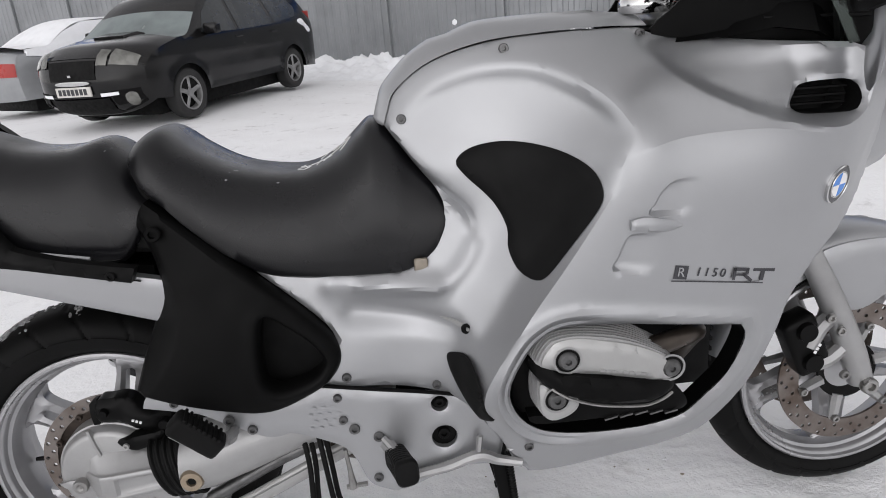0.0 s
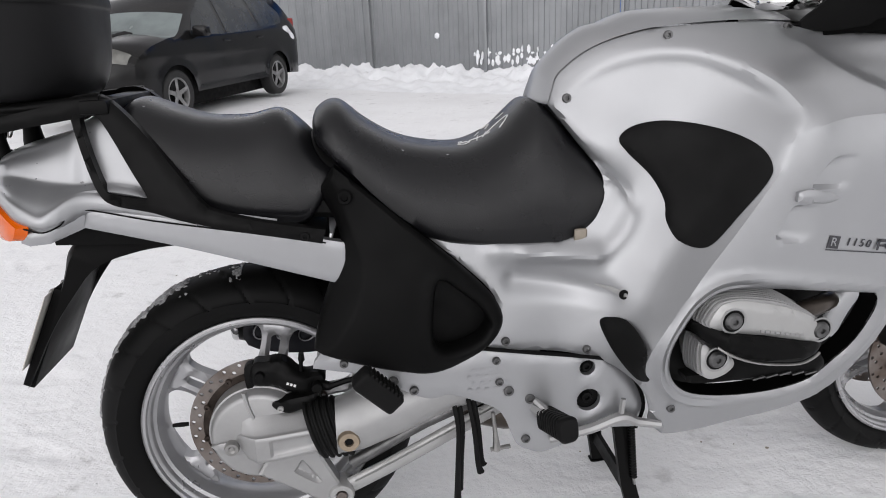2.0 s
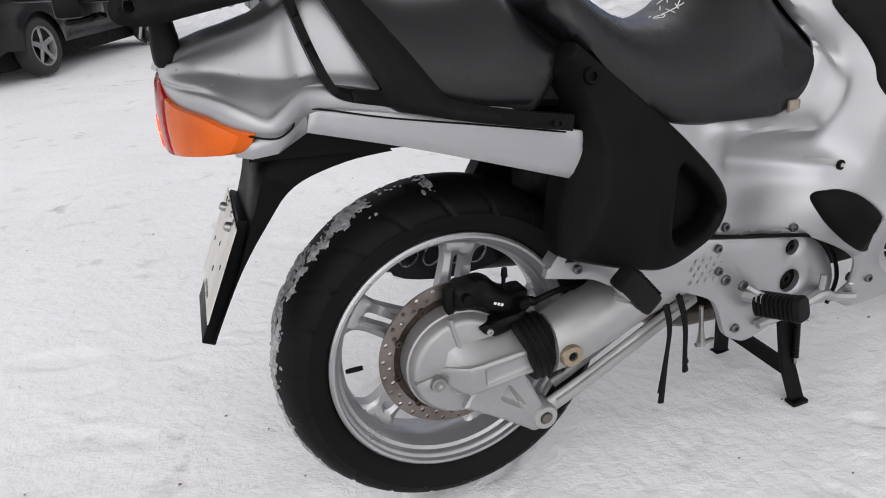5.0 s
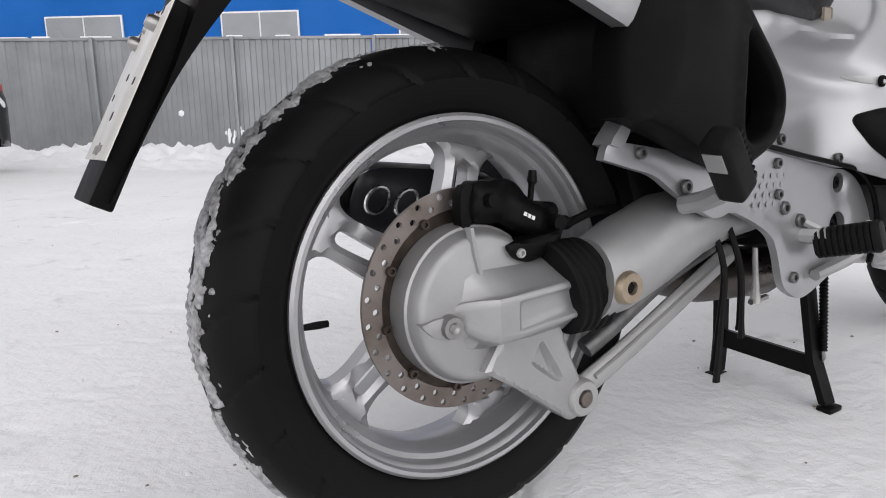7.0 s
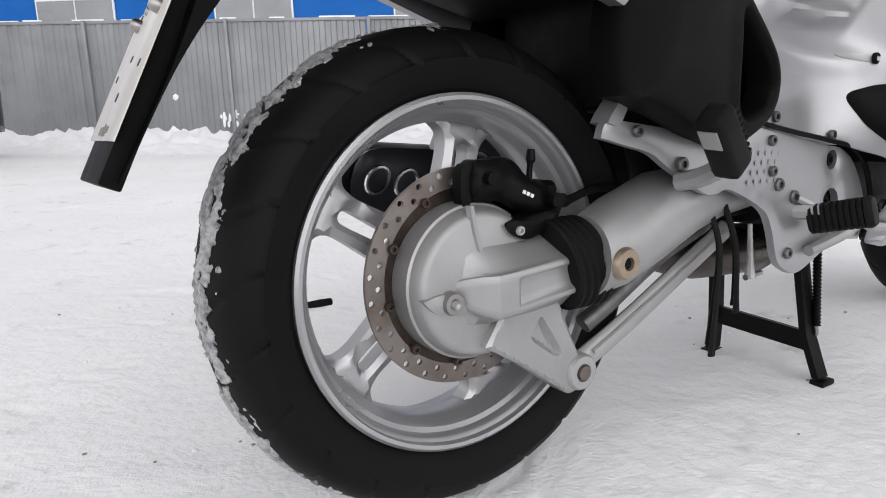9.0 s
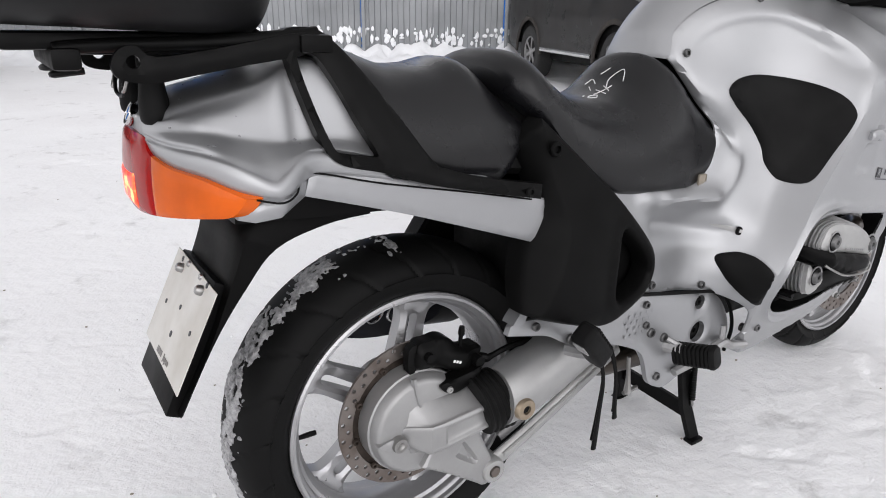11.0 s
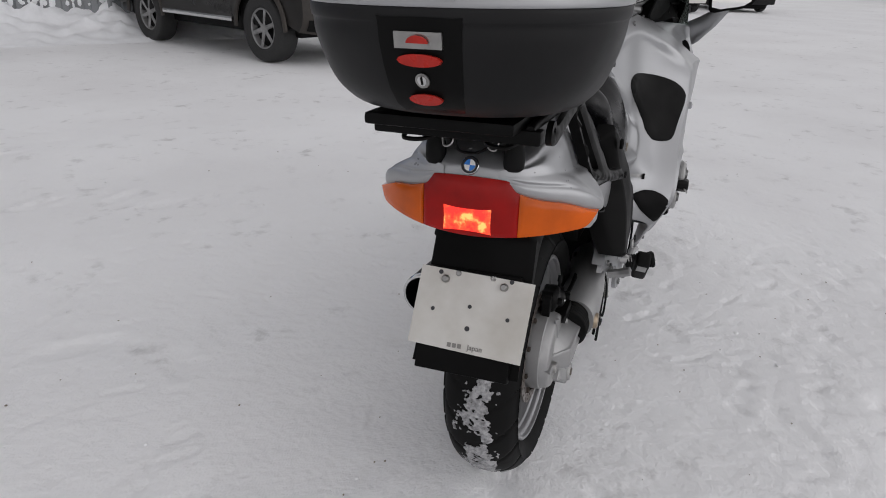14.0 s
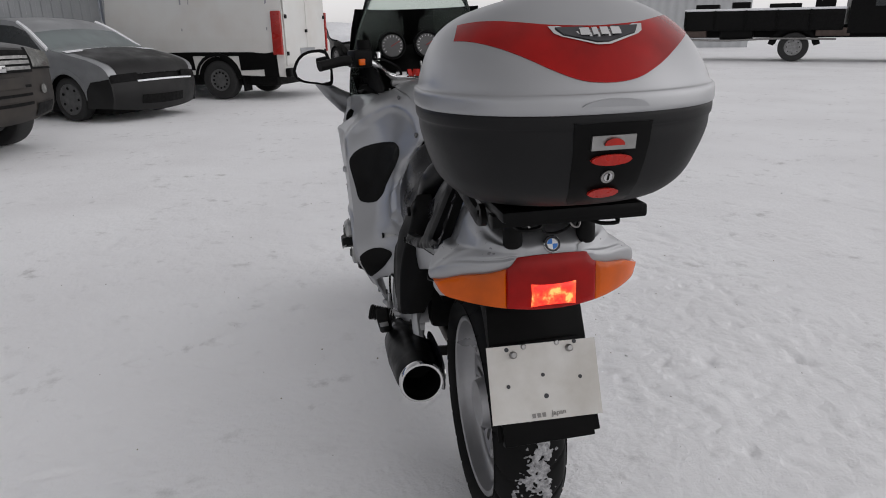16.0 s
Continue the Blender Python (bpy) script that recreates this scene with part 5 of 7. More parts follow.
for k in range(5):
    x = .104 + k * .0128
    boot += [(x, .0565), (x + .003, .060), (x + .0065, .060), (x + .0095, .0565)]
part("rubber_boot", loft([[(x + .30 * (.36 - z), -.115 + r * .86 * math.cos(a), z) for a in np.linspace(0, 2 * math.pi, 32, endpoint=False) for z in (.359 + r * 1.06 * math.sin(a),)] for x, r in boot]), PAD, bike, "black rubber gaiter with folds")
part("pivot_bolt", revolve([(0, -.20), (.008, -.20), (.009, -.206), (.019, -.206), (.022, -.200), (.024, -.18), (.024, -.15)], 28, (.173, .021, .362)), BRASS, bike, "large plated pivot bolt")
part("bolt_socket", revolve([(0, -.2015), (.0085, -.2015), (.0085, -.199)], 6, (.173, .021, .362)), DARK, bike)
part("torque_arm", joined(tube([(.140, -.140, .203), (.25, -.138, .250), (.38, -.135, .312), (.49, -.13, .362)], .0175, 12, 4, squash=.6), tube([(.17, -.1505, .224), (.25, -.1495, .259), (.47, -.142, .360)], .004, 6, 3), revolve([(.0, -.158), (.012, -.158), (.013, -.163), (.023, -.163), (.026, -.158), (.027, -.12), (.0, -.12)], 28, (.140, 0, .203))), CASTLIGHT, bike, "aluminium torque strut").location = (.009, .033, .002)
part("strut_bolt", revolve([(0, -.166), (.010, -.166), (.011, -.160)], 18, (.140, 0, .203)), RUSTY, bike).location = (.009, .033, .002)
# dull tube that makes the dark band above the torque strut
part("dark_strut_tube", tube([(.175, -.10, .262), (.22, -.105, .288), (.33, -.10, .34), (.45, -.095, .38)], .014, 10, 4), BOLTSTEEL, bike)
CALIPER = spline([(.000, .498), (.022, .500), (.047, .502), (.066, .493), (.080, .478), (.097, .470), (.126, .468), (.135, .456), (.129, .440), (.116, .424), (.095, .421), (.072, .429), (.038, .447), (.018, .448), (-.002, .452), (-.008, .470)], 4)
cal = part("rear_caliper", joined(panel_bm(CALIPER, lambda q: .096 + .011 * np.exp(-(((q[:, 0] - .076) / .030) ** 4 + ((q[:, 1] - .453 + .25 * (q[:, 0] - .076)) / .022) ** 4)) + .006 * np.exp(-(((q[:, 0] - .015) / .028) ** 4 + ((q[:, 1] - .475) / .018) ** 4)), .028, (), .006, .008),
                                  tube([(.088, -.088, .470), (.090, -.088, .492), (.091, -.088, .496), (.092, -.088, .511)], [.004, .004, .0065, .005], 8, 2), revolve([(0, -.113), (.010, -.113), (.011, -.108), (.011, -.09)], 16, (.118, 0, .443)),
                                  revolve([(0, -.112), (.008, -.112), (.009, -.106), (.009, -.09)], 12, (.012, 0, .478))), FRAMEBLACK, bike, "black rear brake caliper")
part("pad_bracket", panel_bm(spline([(-.018, .490), (.002, .494), (-.004, .450), (-.018, .446)], 3), lambda q: .090 + q[:, 0] * 0, .018, (), .01, .003), DARK, cal)
part("brand_mark", joined(*[moved(box_bm(k * .007, k * .007 + .0046, -.0008, .0008, -.0024, .0024), Matrix.Translation((.061, -.1085, .459)) @ Matrix.Rotation(radians(24), 4, "Y")) for k in range(3)]), WHITE, cal)
part("brake_hose", tube([(.115, -.085, .445), (.138, -.100, .441), (.150, -.103, .443), (.193, -.107, .454), (.285, -.10, .449), (.38, -.08, .46)], [.009, .0095, .006, .006, .006, .006], 8, 5), FRAMEBLACK, bike)

# -- foot-rest plates --
FOOT = spline([(.119, .523), (.119, .523), (.127, .541), (.151, .543), (.25, .530), (.36, .512), (.43, .53), (.43, .53), (.60, .50), (.66, .492), (.705, .468), (.742, .42), (.755, .375), (.742, .333), (.742, .333),
               (.66, .335), (.56, .30), (.52, .308), (.495, .328), (.475, .38), (.45, .410), (.374, .443), (.345, .440), (.323, .441), (.288, .457), (.244, .481), (.209, .501), (.165, .512), (.119, .523), (.119, .523)], 5)


def peg_bm(length, w, h, ribs):
    """A rubber peg along y with raised ribs and a rounded outer end."""
    secs, st = [], []
    for k in range(ribs):
        y = -length / 2 + length * .86 * k / ribs
        g = length * .86 / ribs
        st += [(y, .86), (y + g * .25, .86), (y + g * .35, 1), (y + g * .9, 1), (y + g, .86)]
    st += [(length * .37, 1.04), (length * .44, 1.04), (length * .49, .9), (length * .5, .6)]
    for y, k in st:
        secs.append([(w / 2 * k * math.copysign(abs(math.cos(a)) ** .6, math.cos(a)), y, h / 2 * k * math.copysign(abs(math.sin(a)) ** .6, math.sin(a))) for a in np.linspace(0, 2 * math.pi, 24, endpoint=False)])
    return loft(secs)


RING = lambda x, z, r, n=18: [(x + r * math.cos(2 * math.pi * k / n), z + r * math.sin(2 * math.pi * k / n)) for k in range(n)]  # noqa: E731
both("footrest_plate", lambda: panel_bm(FOOT, lambda q: .188 + .008 * step01(q[:, 0], .2, .5), .012, [RING(.642, .404, .024), RING(.637, .474, .016)], .012, .005), SILVER, bike, "silver painted footrest plate")
both("plate_seam", lambda: tube([(.43, -.193, .536), (.52, -.196, .520), (.62, -.200, .504), (.68, -.204, .490), (.725, -.205, .452), (.752, -.203, .39), (.74, -.20, .335)], .004, 6, 5), PLASTIC, bike)
for sd in (-1, 1):
    for x, z, r in ((.522, .423, .010), (.514, .336, .009), (.480, .444, .010), (.456, .510, .008), (.462, .465, .008), (.175, .530, .008), (.262, .485, .010), (.300, .462, .009), (.773, .391, .010)):
        part("bolt", bolt_bm(x, sd * (.196 if x > .3 else .190) if x < .77 else sd * .212, z, r, .006, sd), BOLTSTEEL, bike)
    part("recessed_bolt", joined(bolt_bm(.642, sd * .176, .404, .012, .008, sd), revolve([(0, sd * .176), (.03, sd * .176), (.03, sd * .172)], 20, (.642, 0, .404))), DARK, bike)
    part("recessed_bolt", joined(bolt_bm(.637, sd * .182, .474, .010, .008, sd), revolve([(0, sd * .180), (.022, sd * .180), (.022, sd * .176)], 20, (.637, 0, .474))), DARK, bike)
    part("grip_studs", joined(*[revolve([(0, sd * -.0015), (.0028, sd * -.0012), (.0042, 0)], 8, (.405 + i * .0165 + (j % 2) * .008, -sd * -.1965, .452 + j * .0135)) for i in range(5) for j in range(4)]), SILVER, bike)
    peg = part("front_footpeg", moved(peg_bm(.088, .040, .046, 9), Matrix.Translation((.559, sd * .252, .396)) @ Matrix.Rotation(radians(-14 * sd), 4, "Z") @ Matrix.Rotation(radians(12 * sd), 4, "X") @ Matrix.Rotation(0 if sd > 0 else math.pi, 4, "Z")), PAD, bike, "ribbed black rubber footpeg")
    part("peg_bracket", joined(tube([(.535, sd * .19, .40), (.545, sd * .215, .40), (.55, sd * .23, .398)], .014, 8, 3), tube([(.53, sd * .20, .42), (.55, sd * .222, .405)], .006, 6, 2)), CAST, peg)
    pm = Matrix.Translation((.232, sd * .272, .516)) @ Matrix.Rotation(radians(47), 4, "Y") @ Matrix.Rotation(radians(-8 * sd), 4, "Z")
    ppeg = part("passenger_footpeg", moved(box_bm(-.047, .047, -.018, .018, -.022, .018, .010, 3), pm), PAD, bike, "folded black rubber passenger footpeg")
    part("peg_plate", moved(box_bm(-.036, -.008, -.012, .012, -.0235, -.0215, .0005), pm), CAST, ppeg)
    part("peg_ribs", moved(joined(*[box_bm(-.038 + k * .0095, -.033 + k * .0095, -.0165, .0165, .010, .0205, .0015) for k in range(8)]), pm), PAD, ppeg)
    part("peg_pivot", tube([(.262, sd * .185, .462), (.266, sd * .215, .468), (.262, sd * .245, .480)], .013, 8, 3), CAST, ppeg)
    part("brake_pedal" if sd < 0 else "gear_lever", joined(tube([(.56, sd * .205, .335), (.64, sd * .212, .352), (.70, sd * .215, .372), (.735, sd * .215, .358), (.78, sd * .225, .352)], [.009, .010, .011, .010, .008], 8, 5),
                                                           tube([(.70, sd * .215, .372), (.705, sd * .212, .41)], .006, 6, 3)), CAST, bike)
    part("hanger_arm", panel_bm(spline([(.127, .541), (.151, .541), (.170, .584), (.163, .588), (.150, .570)], 3), lambda q: .190 + q[:, 0] * 0, .030, (), .02, .003, lambda u, w, h: (u, sd * h, w)), SILVER, bike)

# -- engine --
# near-black blocks: the shade inside the fairing is put into their colour
part("engine_block", joined(box_bm(.55, 1.12, -.13, .13, .365, .66, .03), box_bm(.76, 1.02, -.24, .24, .46, .64, .02), box_bm(.42, .62, -.11, .11, .38, .62, .03)), DARK, bike, "engine and gearbox castings, dark inside the fairing")
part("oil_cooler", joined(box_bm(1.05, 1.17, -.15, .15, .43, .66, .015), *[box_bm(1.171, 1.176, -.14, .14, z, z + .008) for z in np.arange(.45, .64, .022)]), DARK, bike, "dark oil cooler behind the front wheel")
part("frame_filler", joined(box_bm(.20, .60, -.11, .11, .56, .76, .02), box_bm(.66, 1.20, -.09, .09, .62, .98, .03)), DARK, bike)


COVER = spline([(.772, .622), (.784, .645), (.801, .657), (.841, .659), (.915, .643), (.971, .617), (.992, .597), (.996, .577), (.980, .566), (.903, .582), (.818, .599), (.780, .612)], 4)
LOWER = spline([(.777, .574), (.800, .560), (.832, .546), (.840, .530), (.825, .514), (.796, .507), (.779, .526)], 4)
GUARD = spline([(.762, .614), (.782, .612), (.809, .604), (.893, .587), (.968, .572), (.997, .566), (.997, .566), (.990, .552), (.972, .545), (.941, .541), (.898, .544), (.856, .552), (.815, .567), (.785, .580), (.764, .596)], 4)


def guard_height(q):
    return .392 - 1.5 * np.clip(.80 - q[:, 0], 0, 1) ** 1.1 - .35 * np.clip(q[:, 0] - .95, 0, 1)


for sd in (-1, 1):
    out = lambda u, w, h: (u, sd * h, w)  # noqa: E731
    head = part("cylinder_head", joined(panel_bm(grown(COVER, -.004), lambda q: q[:, 0] * 0 + .362, .14, (), .02, .004, out), panel_bm(grown(LOWER, -.004), lambda q: q[:, 0] * 0 + .345, .12, (), .02, .004, out)), CAST, bike, "cast aluminium cylinder head")
    head.location = HEAD = (.0165, -sd * .032, -.008)
    for k in range(8):
        part("cooling_fin", panel_bm(grown(COVER, .004 + .0012 * k), lambda q: q[:, 0] * 0 + .362 - .0078 * k, .0026, (), .02, .0015, out), CAST, head)
    for k in range(6):
        part("cooling_fin", panel_bm(grown(LOWER, .003 + .001 * k), lambda q: q[:, 0] * 0 + .346 - .0078 * k, .0026, (), .02, .0015, out), CAST, head)
    part("cover_flange", panel_bm(grown(COVER, .001), lambda q: q[:, 0] * 0 + .368, .004, (), .02, .0015, out), CAST, head)
    part("valve_cover", panel_bm(grown(COVER, -.004), lambda q: .377 - .06 * np.clip(q[:, 0] - .95, 0, 1) - .10 * np.clip(q[:, 1] - .635, 0, 1), .010, (), .009, .007, out), CASTLIGHT, head, "bright cast valve cover")
    part("lower_cover", panel_bm(LOWER, lambda q: q[:, 0] * 0 + .360, .012, (), .009, .006, out), CASTLIGHT, head)
    for x, z, y in ((.816, .625, .377), (.986, .591, .372), (.803, .547, .360)):
        part("bolt_boss", revolve([(.0, sd * (y - .002)), (.0225, sd * (y - .002)), (.0235, sd * (y + .0006)), (.0205, sd * (y + .0006)), (.019, sd * (y - .001))], 28, (x, 0, z)), CAST, head)
        # flat dark disc painted in for the shaded recess round each bolt
        part("bolt_recess_shade", revolve([(.0, sd * (y - .001)), (.019, sd * (y - .001)), (.0195, sd * (y + .0002)), (.015, sd * (y + .0004))], 28, (x, 0, z)), DARK, head)
        part("cover_bolt", revolve([(.0, sd * (y + .003)), (.004, sd * (y + .003)), (.005, sd * (y + .007)), (.012, sd * (y + .007)), (.015, sd * (y + .003)), (.016, sd * (y - .001))], 24, (x, 0, z)), BOLTSTEEL, head)
    part("raised_lettering", joined(*[box_bm(.868 + k * .0095, .875 + k * .0095, min(sd * .376, sd * .3782), max(sd * .376, sd * .3782), .5995 - k * .0018, .6035 - k * .0018) for k in range(9)]), CAST, head)
    part("cylinder_guard", panel_bm(GUARD, guard_height, .065, (), .010, .010, out), PLASTIC, bike, "black plastic cylinder guard").location = HEAD
    part("guard_lip", tube([(x, sd * (float(guard_height(np.array([[x, z]]))[0]) - .003), z) for x, z in ((.79, .580), (.815, .5655), (.856, .5495), (.898, .5415), (.941, .5385), (.972, .5425), (.988, .549))], .0025, 6, 5), STEEL, bike).location = HEAD
    part("under_guard", panel_bm(spline([(.776, .500), (.790, .483), (.805, .474), (.861, .458), (.93, .450), (.985, .452), (1.044, .483), (1.04, .515), (1.0, .535), (.91, .53), (.85, .53), (.845, .50)], 4), lambda q: .312 - .05 * step01(q[:, 1], .49, .45), .03, (), .012, .006, out), PLASTIC, bike)
    # short thin bars draw the bright streaks on the under guard
    for k in range(5):
        part("guard_streak", moved(box_bm(-.011, .011, -.002, .002, -.0016, .0016), Matrix.Translation((.915 + k * .026, sd * .3125, .4885 - .002 * abs(k - 2))) @ Matrix.Rotation(radians(-12), 4, "Y")), BOLTSTEEL, bike)
    part("exhaust_header", tube([(.98, sd * .30, .600), (1.04, sd * .285, .606), (1.085, sd * .25, .598), (1.10, sd * .19, .55), (1.08, sd * .14, .47)], .0175, 12, 5), PIPE, bike, "heat-stained exhaust header")

# -- exhaust on the left --
part("silencer", joined(loft([[(x, .215 + w * math.cos(a), z + h * math.sin(a)) for a in np.linspace(0, 2 * math.pi, 32, endpoint=False)]
                              for x, w, h, z in ((-.077, .050, .050, .477), (-.07, .053, .053, .476), (.0, .058, .060, .465), (.12, .062, .066, .45), (.26, .058, .064, .43), (.36, .035, .035, .41), (.46, .026, .026, .39))], True, False),
                        revolve([(.050, -.078), (.046, -.080), (.043, -.07), (.042, .03), (.0, .04)], 32, (0, .215, .477), "x", caps=False)), FRAMEBLACK, bike, "black silencer with a bright end ring")
part("end_ring", revolve([(.0535, -.066), (.0545, -.078), (.052, -.083), (.047, -.083), (.045, -.076), (.0445, -.060)], 40, (0, .215, .477), "x", caps=False), CHROME, bike, "bright silencer end ring")
part("silencer_bore", revolve([(.0415, -.070), (.0415, .02), (0, .02)], 28, (0, .215, .477), "x", caps=False), DARK, bike)
shield = part("heat_shield", panel_bm(spline([(-.045, .43), (-.035, .505), (.05, .512), (.18, .49), (.20, .42), (.08, .40)], 4), lambda q: -.150 + q[:, 0] * 0, .004, (), .02, .002), BADGEBLACK, bike, "glossy black heat shield with bright louvres")
for k in range(4):
    lx, lz = -.010 + k * .050, .466 - k * .007
    part("shield_louvre", tube([(lx + .019 * math.cos(a) + .006 * math.sin(a), .1485, lz + .020 * math.sin(a)) for a in np.linspace(0, 2 * math.pi, 14, endpoint=False)], .0032, 6, 2, closed=True), CHROME, shield)
part("exhaust_collector", loft([[(x, -.02 + w * math.cos(a), z + h * math.sin(a)) for a in np.linspace(0, 2 * math.pi, 24, endpoint=False)] for x, w, z, h in ((.40, .03, .335, .02), (.43, .06, .325, .036), (.50, .075, .315, .046), (.66, .075, .305, .046), (.74, .05, .310, .034), (.80, .03, .325, .022))]), PIPE, bike, "heat-stained steel exhaust collector under the gearbox")
part("exhaust_pipe", tube([(.46, .21, .39), (.56, .16, .35), (.66, .10, .34), (.80, .05, .37), (.98, .0, .40)], .026, 12, 5), DARK, bike)
part("silencer_bracket", tube([(.12, .19, .50), (.15, .19, .56), (.17, .18, .60)], .014, 8, 3), SILVER, bike)

# -- centre stand, hanging straps --
stand = new("centre_stand")
stand.parent = bike
stand["label"] = "black steel centre stand"
def flat_bar(points, w, t):
    """A flat steel bar: w deep along x, t thick across the machine."""
    return loft([[(x - w / 2, y - t / 2, z), (x + w / 2, y - t / 2, z), (x + w / 2, y + t / 2, z), (x - w / 2, y + t / 2, z)] for x, y, z in points])


for sy in (-1, 1):
    leg = part("leg", flat_bar([(.735, sy * .088, .33), (.758, sy * .090, .266), (.777, sy * .10, .13), (.797, sy * .118, .045)], .034, .014), FRAMEBLACK, stand)
    part("foot", box_bm(.776, .820, sy * .122 - .014, sy * .122 + .014, .030, .042, .004), FRAMEBLACK, stand)
part("crossbar", loft([[(x, y, z - .019), (x + .010, y, z - .019), (x + .010, y, z + .019), (x, y, z + .019)] for x, y, z in ((.772, -.098, .118), (.772, .0, .124), (.772, .098, .130))]), FRAMEBLACK, stand)
coil = [(.300 - k * .0035, .0085 if k % 2 else .0062) for k in range(44)]
part("spring", loft([[(.772 + (.300 - z) * .10 + r * math.cos(a), -.110 + r * math.sin(a), z) for a in np.linspace(0, 2 * math.pi, 10, endpoint=False)] for z, r in coil]), FRAMEBLACK, stand, "black coil spring")
part("spring_hook", tube([(.760, -.092, .325), (.772, -.110, .312), (.772, -.110, .300)], .0035, 6, 4), STEEL, stand)
part("spring_hook", tube([(.787, -.110, .148), (.790, -.110, .132), (.795, -.100, .125)], .0035, 6, 4), STEEL, stand)
part("pivot_tube", tube([(.70, -.125, .33), (.70, .125, .33)], .013, 8, 2), FRAMEBLACK, stand)
for x, dx, zb, y in ((.386, -.004, .189, -.168), (.396, -.008, .204, -.158), (.416, .014, .251, -.174), (.426, .012, .262, -.164)):
    part("hanging_strap", tube([(x - .01, y + .02, .43), (x, y, .36), (x + dx * .5, y, .28), (x + dx, y + .004, zb)], [.0055, .005, .0055, .0075], 6, 4, squash=.6), PAD, bike, "black rubber strap hanging down")
part("rod_end", joined(tube([(.455, -.17, .385), (.46, -.17, .335), (.462, -.17, .30)], [.004, .005, .009], 8, 3), tube([(.45, -.17, .302), (.49, -.17, .305)], .005, 6, 2)), STEEL, bike)
part("lower_shock", tube([(.45, .0, .40), (.40, 0, .55), (.36, 0, .70)], .035, 12, 3), DARK, bike)

# -- cockpit --
part("dash_panel", joined(loft([[(x, -w, z), (x, -w * .6, z + h), (x, w * .6, z + h), (x, w, z)] for x, w, z, h in ((1.06, .17, 1.075, .02), (1.14, .20, 1.08, .05), (1.20, .22, 1.09, .10), (1.26, .24, 1.08, .17), (1.33, .22, 1.05, .20), (1.42, .17, .98, .16))])), PLASTIC, bike, "black plastic instrument surround")
both("dash_wing", lambda: panel_bm(spline([(1.03, 1.09), (1.07, 1.14), (1.14, 1.235), (1.24, 1.32), (1.34, 1.33), (1.41, 1.20), (1.40, 1.05), (1.30, 1.063), (1.18, 1.074)], 4), lambda q: .158 + .45 * (q[:, 0] - 1.03) * .55, .006, (), .02, .004), PLASTIC, bike, "black plastic cockpit side")
for k in range(5):
    both("wing_louvre", lambda: tube([(1.19 + .012 * k, -.2025 - .003 * k, 1.105 + .030 * k), (1.34, -.2405, 1.100 + .030 * k)], .0035, 6, 2), DARK, bike)
for y in (.095, -.042):
    g = part("gauge", revolve([(.0, .0), (.044, .0), (.047, -.012), (.052, -.012), (.052, .03)], 36, (1.19, y, 1.250), "x"), FRAMEBLACK, bike, "round instrument dial")
    part("dial_face", revolve([(0, -.002), (.042, -.002), (.042, .001)], 36, (1.19, y, 1.250), "x"), GAUGE, g)
    part("dial_marks", joined(*[moved(box_bm(-.0045, -.0025, -.001, .001, .031, .039), Matrix.Translation((1.1895, y, 1.250)) @ Matrix.Rotation(radians(a), 4, "X")) for a in range(-130, 131, 20)]), WHITE, g)
    part("needle", moved(box_bm(-.005, -.003, -.001, .001, -.006, .032), Matrix.Translation((1.1895, y, 1.250)) @ Matrix.Rotation(radians(60), 4, "X")), REDPLASTIC, g)


def screen_bm():
    secs = []
    for k in range(14):
        f = k / 13
        x, z = 1.45 - .20 * f, 1.06 + .40 * f
        w = .27 * (1 - .35 * f ** 2)
        row = [(x - .16 * (abs(u) ** 2), w * u, z - .03 * abs(u) ** 3 * f) for u in np.linspace(-1, 1, 17)]
        row += [(p[0] + .004, p[1], p[2]) for p in reversed(row)]
        secs.append(row)
    return loft(secs)


sc = part("windscreen", screen_bm(), TINT, bike, "tinted plastic windscreen", 60)
part("screen_edge", tube([(1.22, .245, 1.28), (1.16, .20, 1.38), (1.20, .17, 1.43), (1.24, .08, 1.45), (1.24, -.08, 1.45), (1.20, -.17, 1.43), (1.16, -.20, 1.38), (1.22, -.245, 1.28)], .006, 8, 5), FRAMEBLACK, sc)
part("screen_base", loft([[(x - .16 * u * u, w * u, z) for u in np.linspace(-1, 1, 15)] + [(x + .01 - .16 * u * u, w * u, z) for u in np.linspace(1, -1, 15)] for x, w, z in ((1.45, .235, 1.06), (1.42, .258, 1.14), (1.36, .262, 1.24), (1.32, .25, 1.32), (1.285, .235, 1.385))]), FRAMEBLACK, bike, "black windscreen base")
part("nose", loft([[(x, w * math.cos(a), z + h * math.sin(a)) for a in np.linspace(0, 2 * math.pi, 24, endpoint=False)] for x, w, z, h in ((1.30, .27, .93, .12), (1.40, .20, .92, .14), (1.50, .15, .93, .13), (1.58, .09, .95, .09))]), SILVER, bike, "silver fairing nose")
part("handlebar", tube([(.96, .37, 1.193), (1.00, .29, 1.205), (1.06, .19, 1.190), (1.12, .10, 1.135), (1.12, -.10, 1.135), (1.06, -.19, 1.190), (1.00, -.29, 1.205), (.96, -.37, 1.193)], .0155, 12, 5), CHROME, bike, "bright cast handlebar")
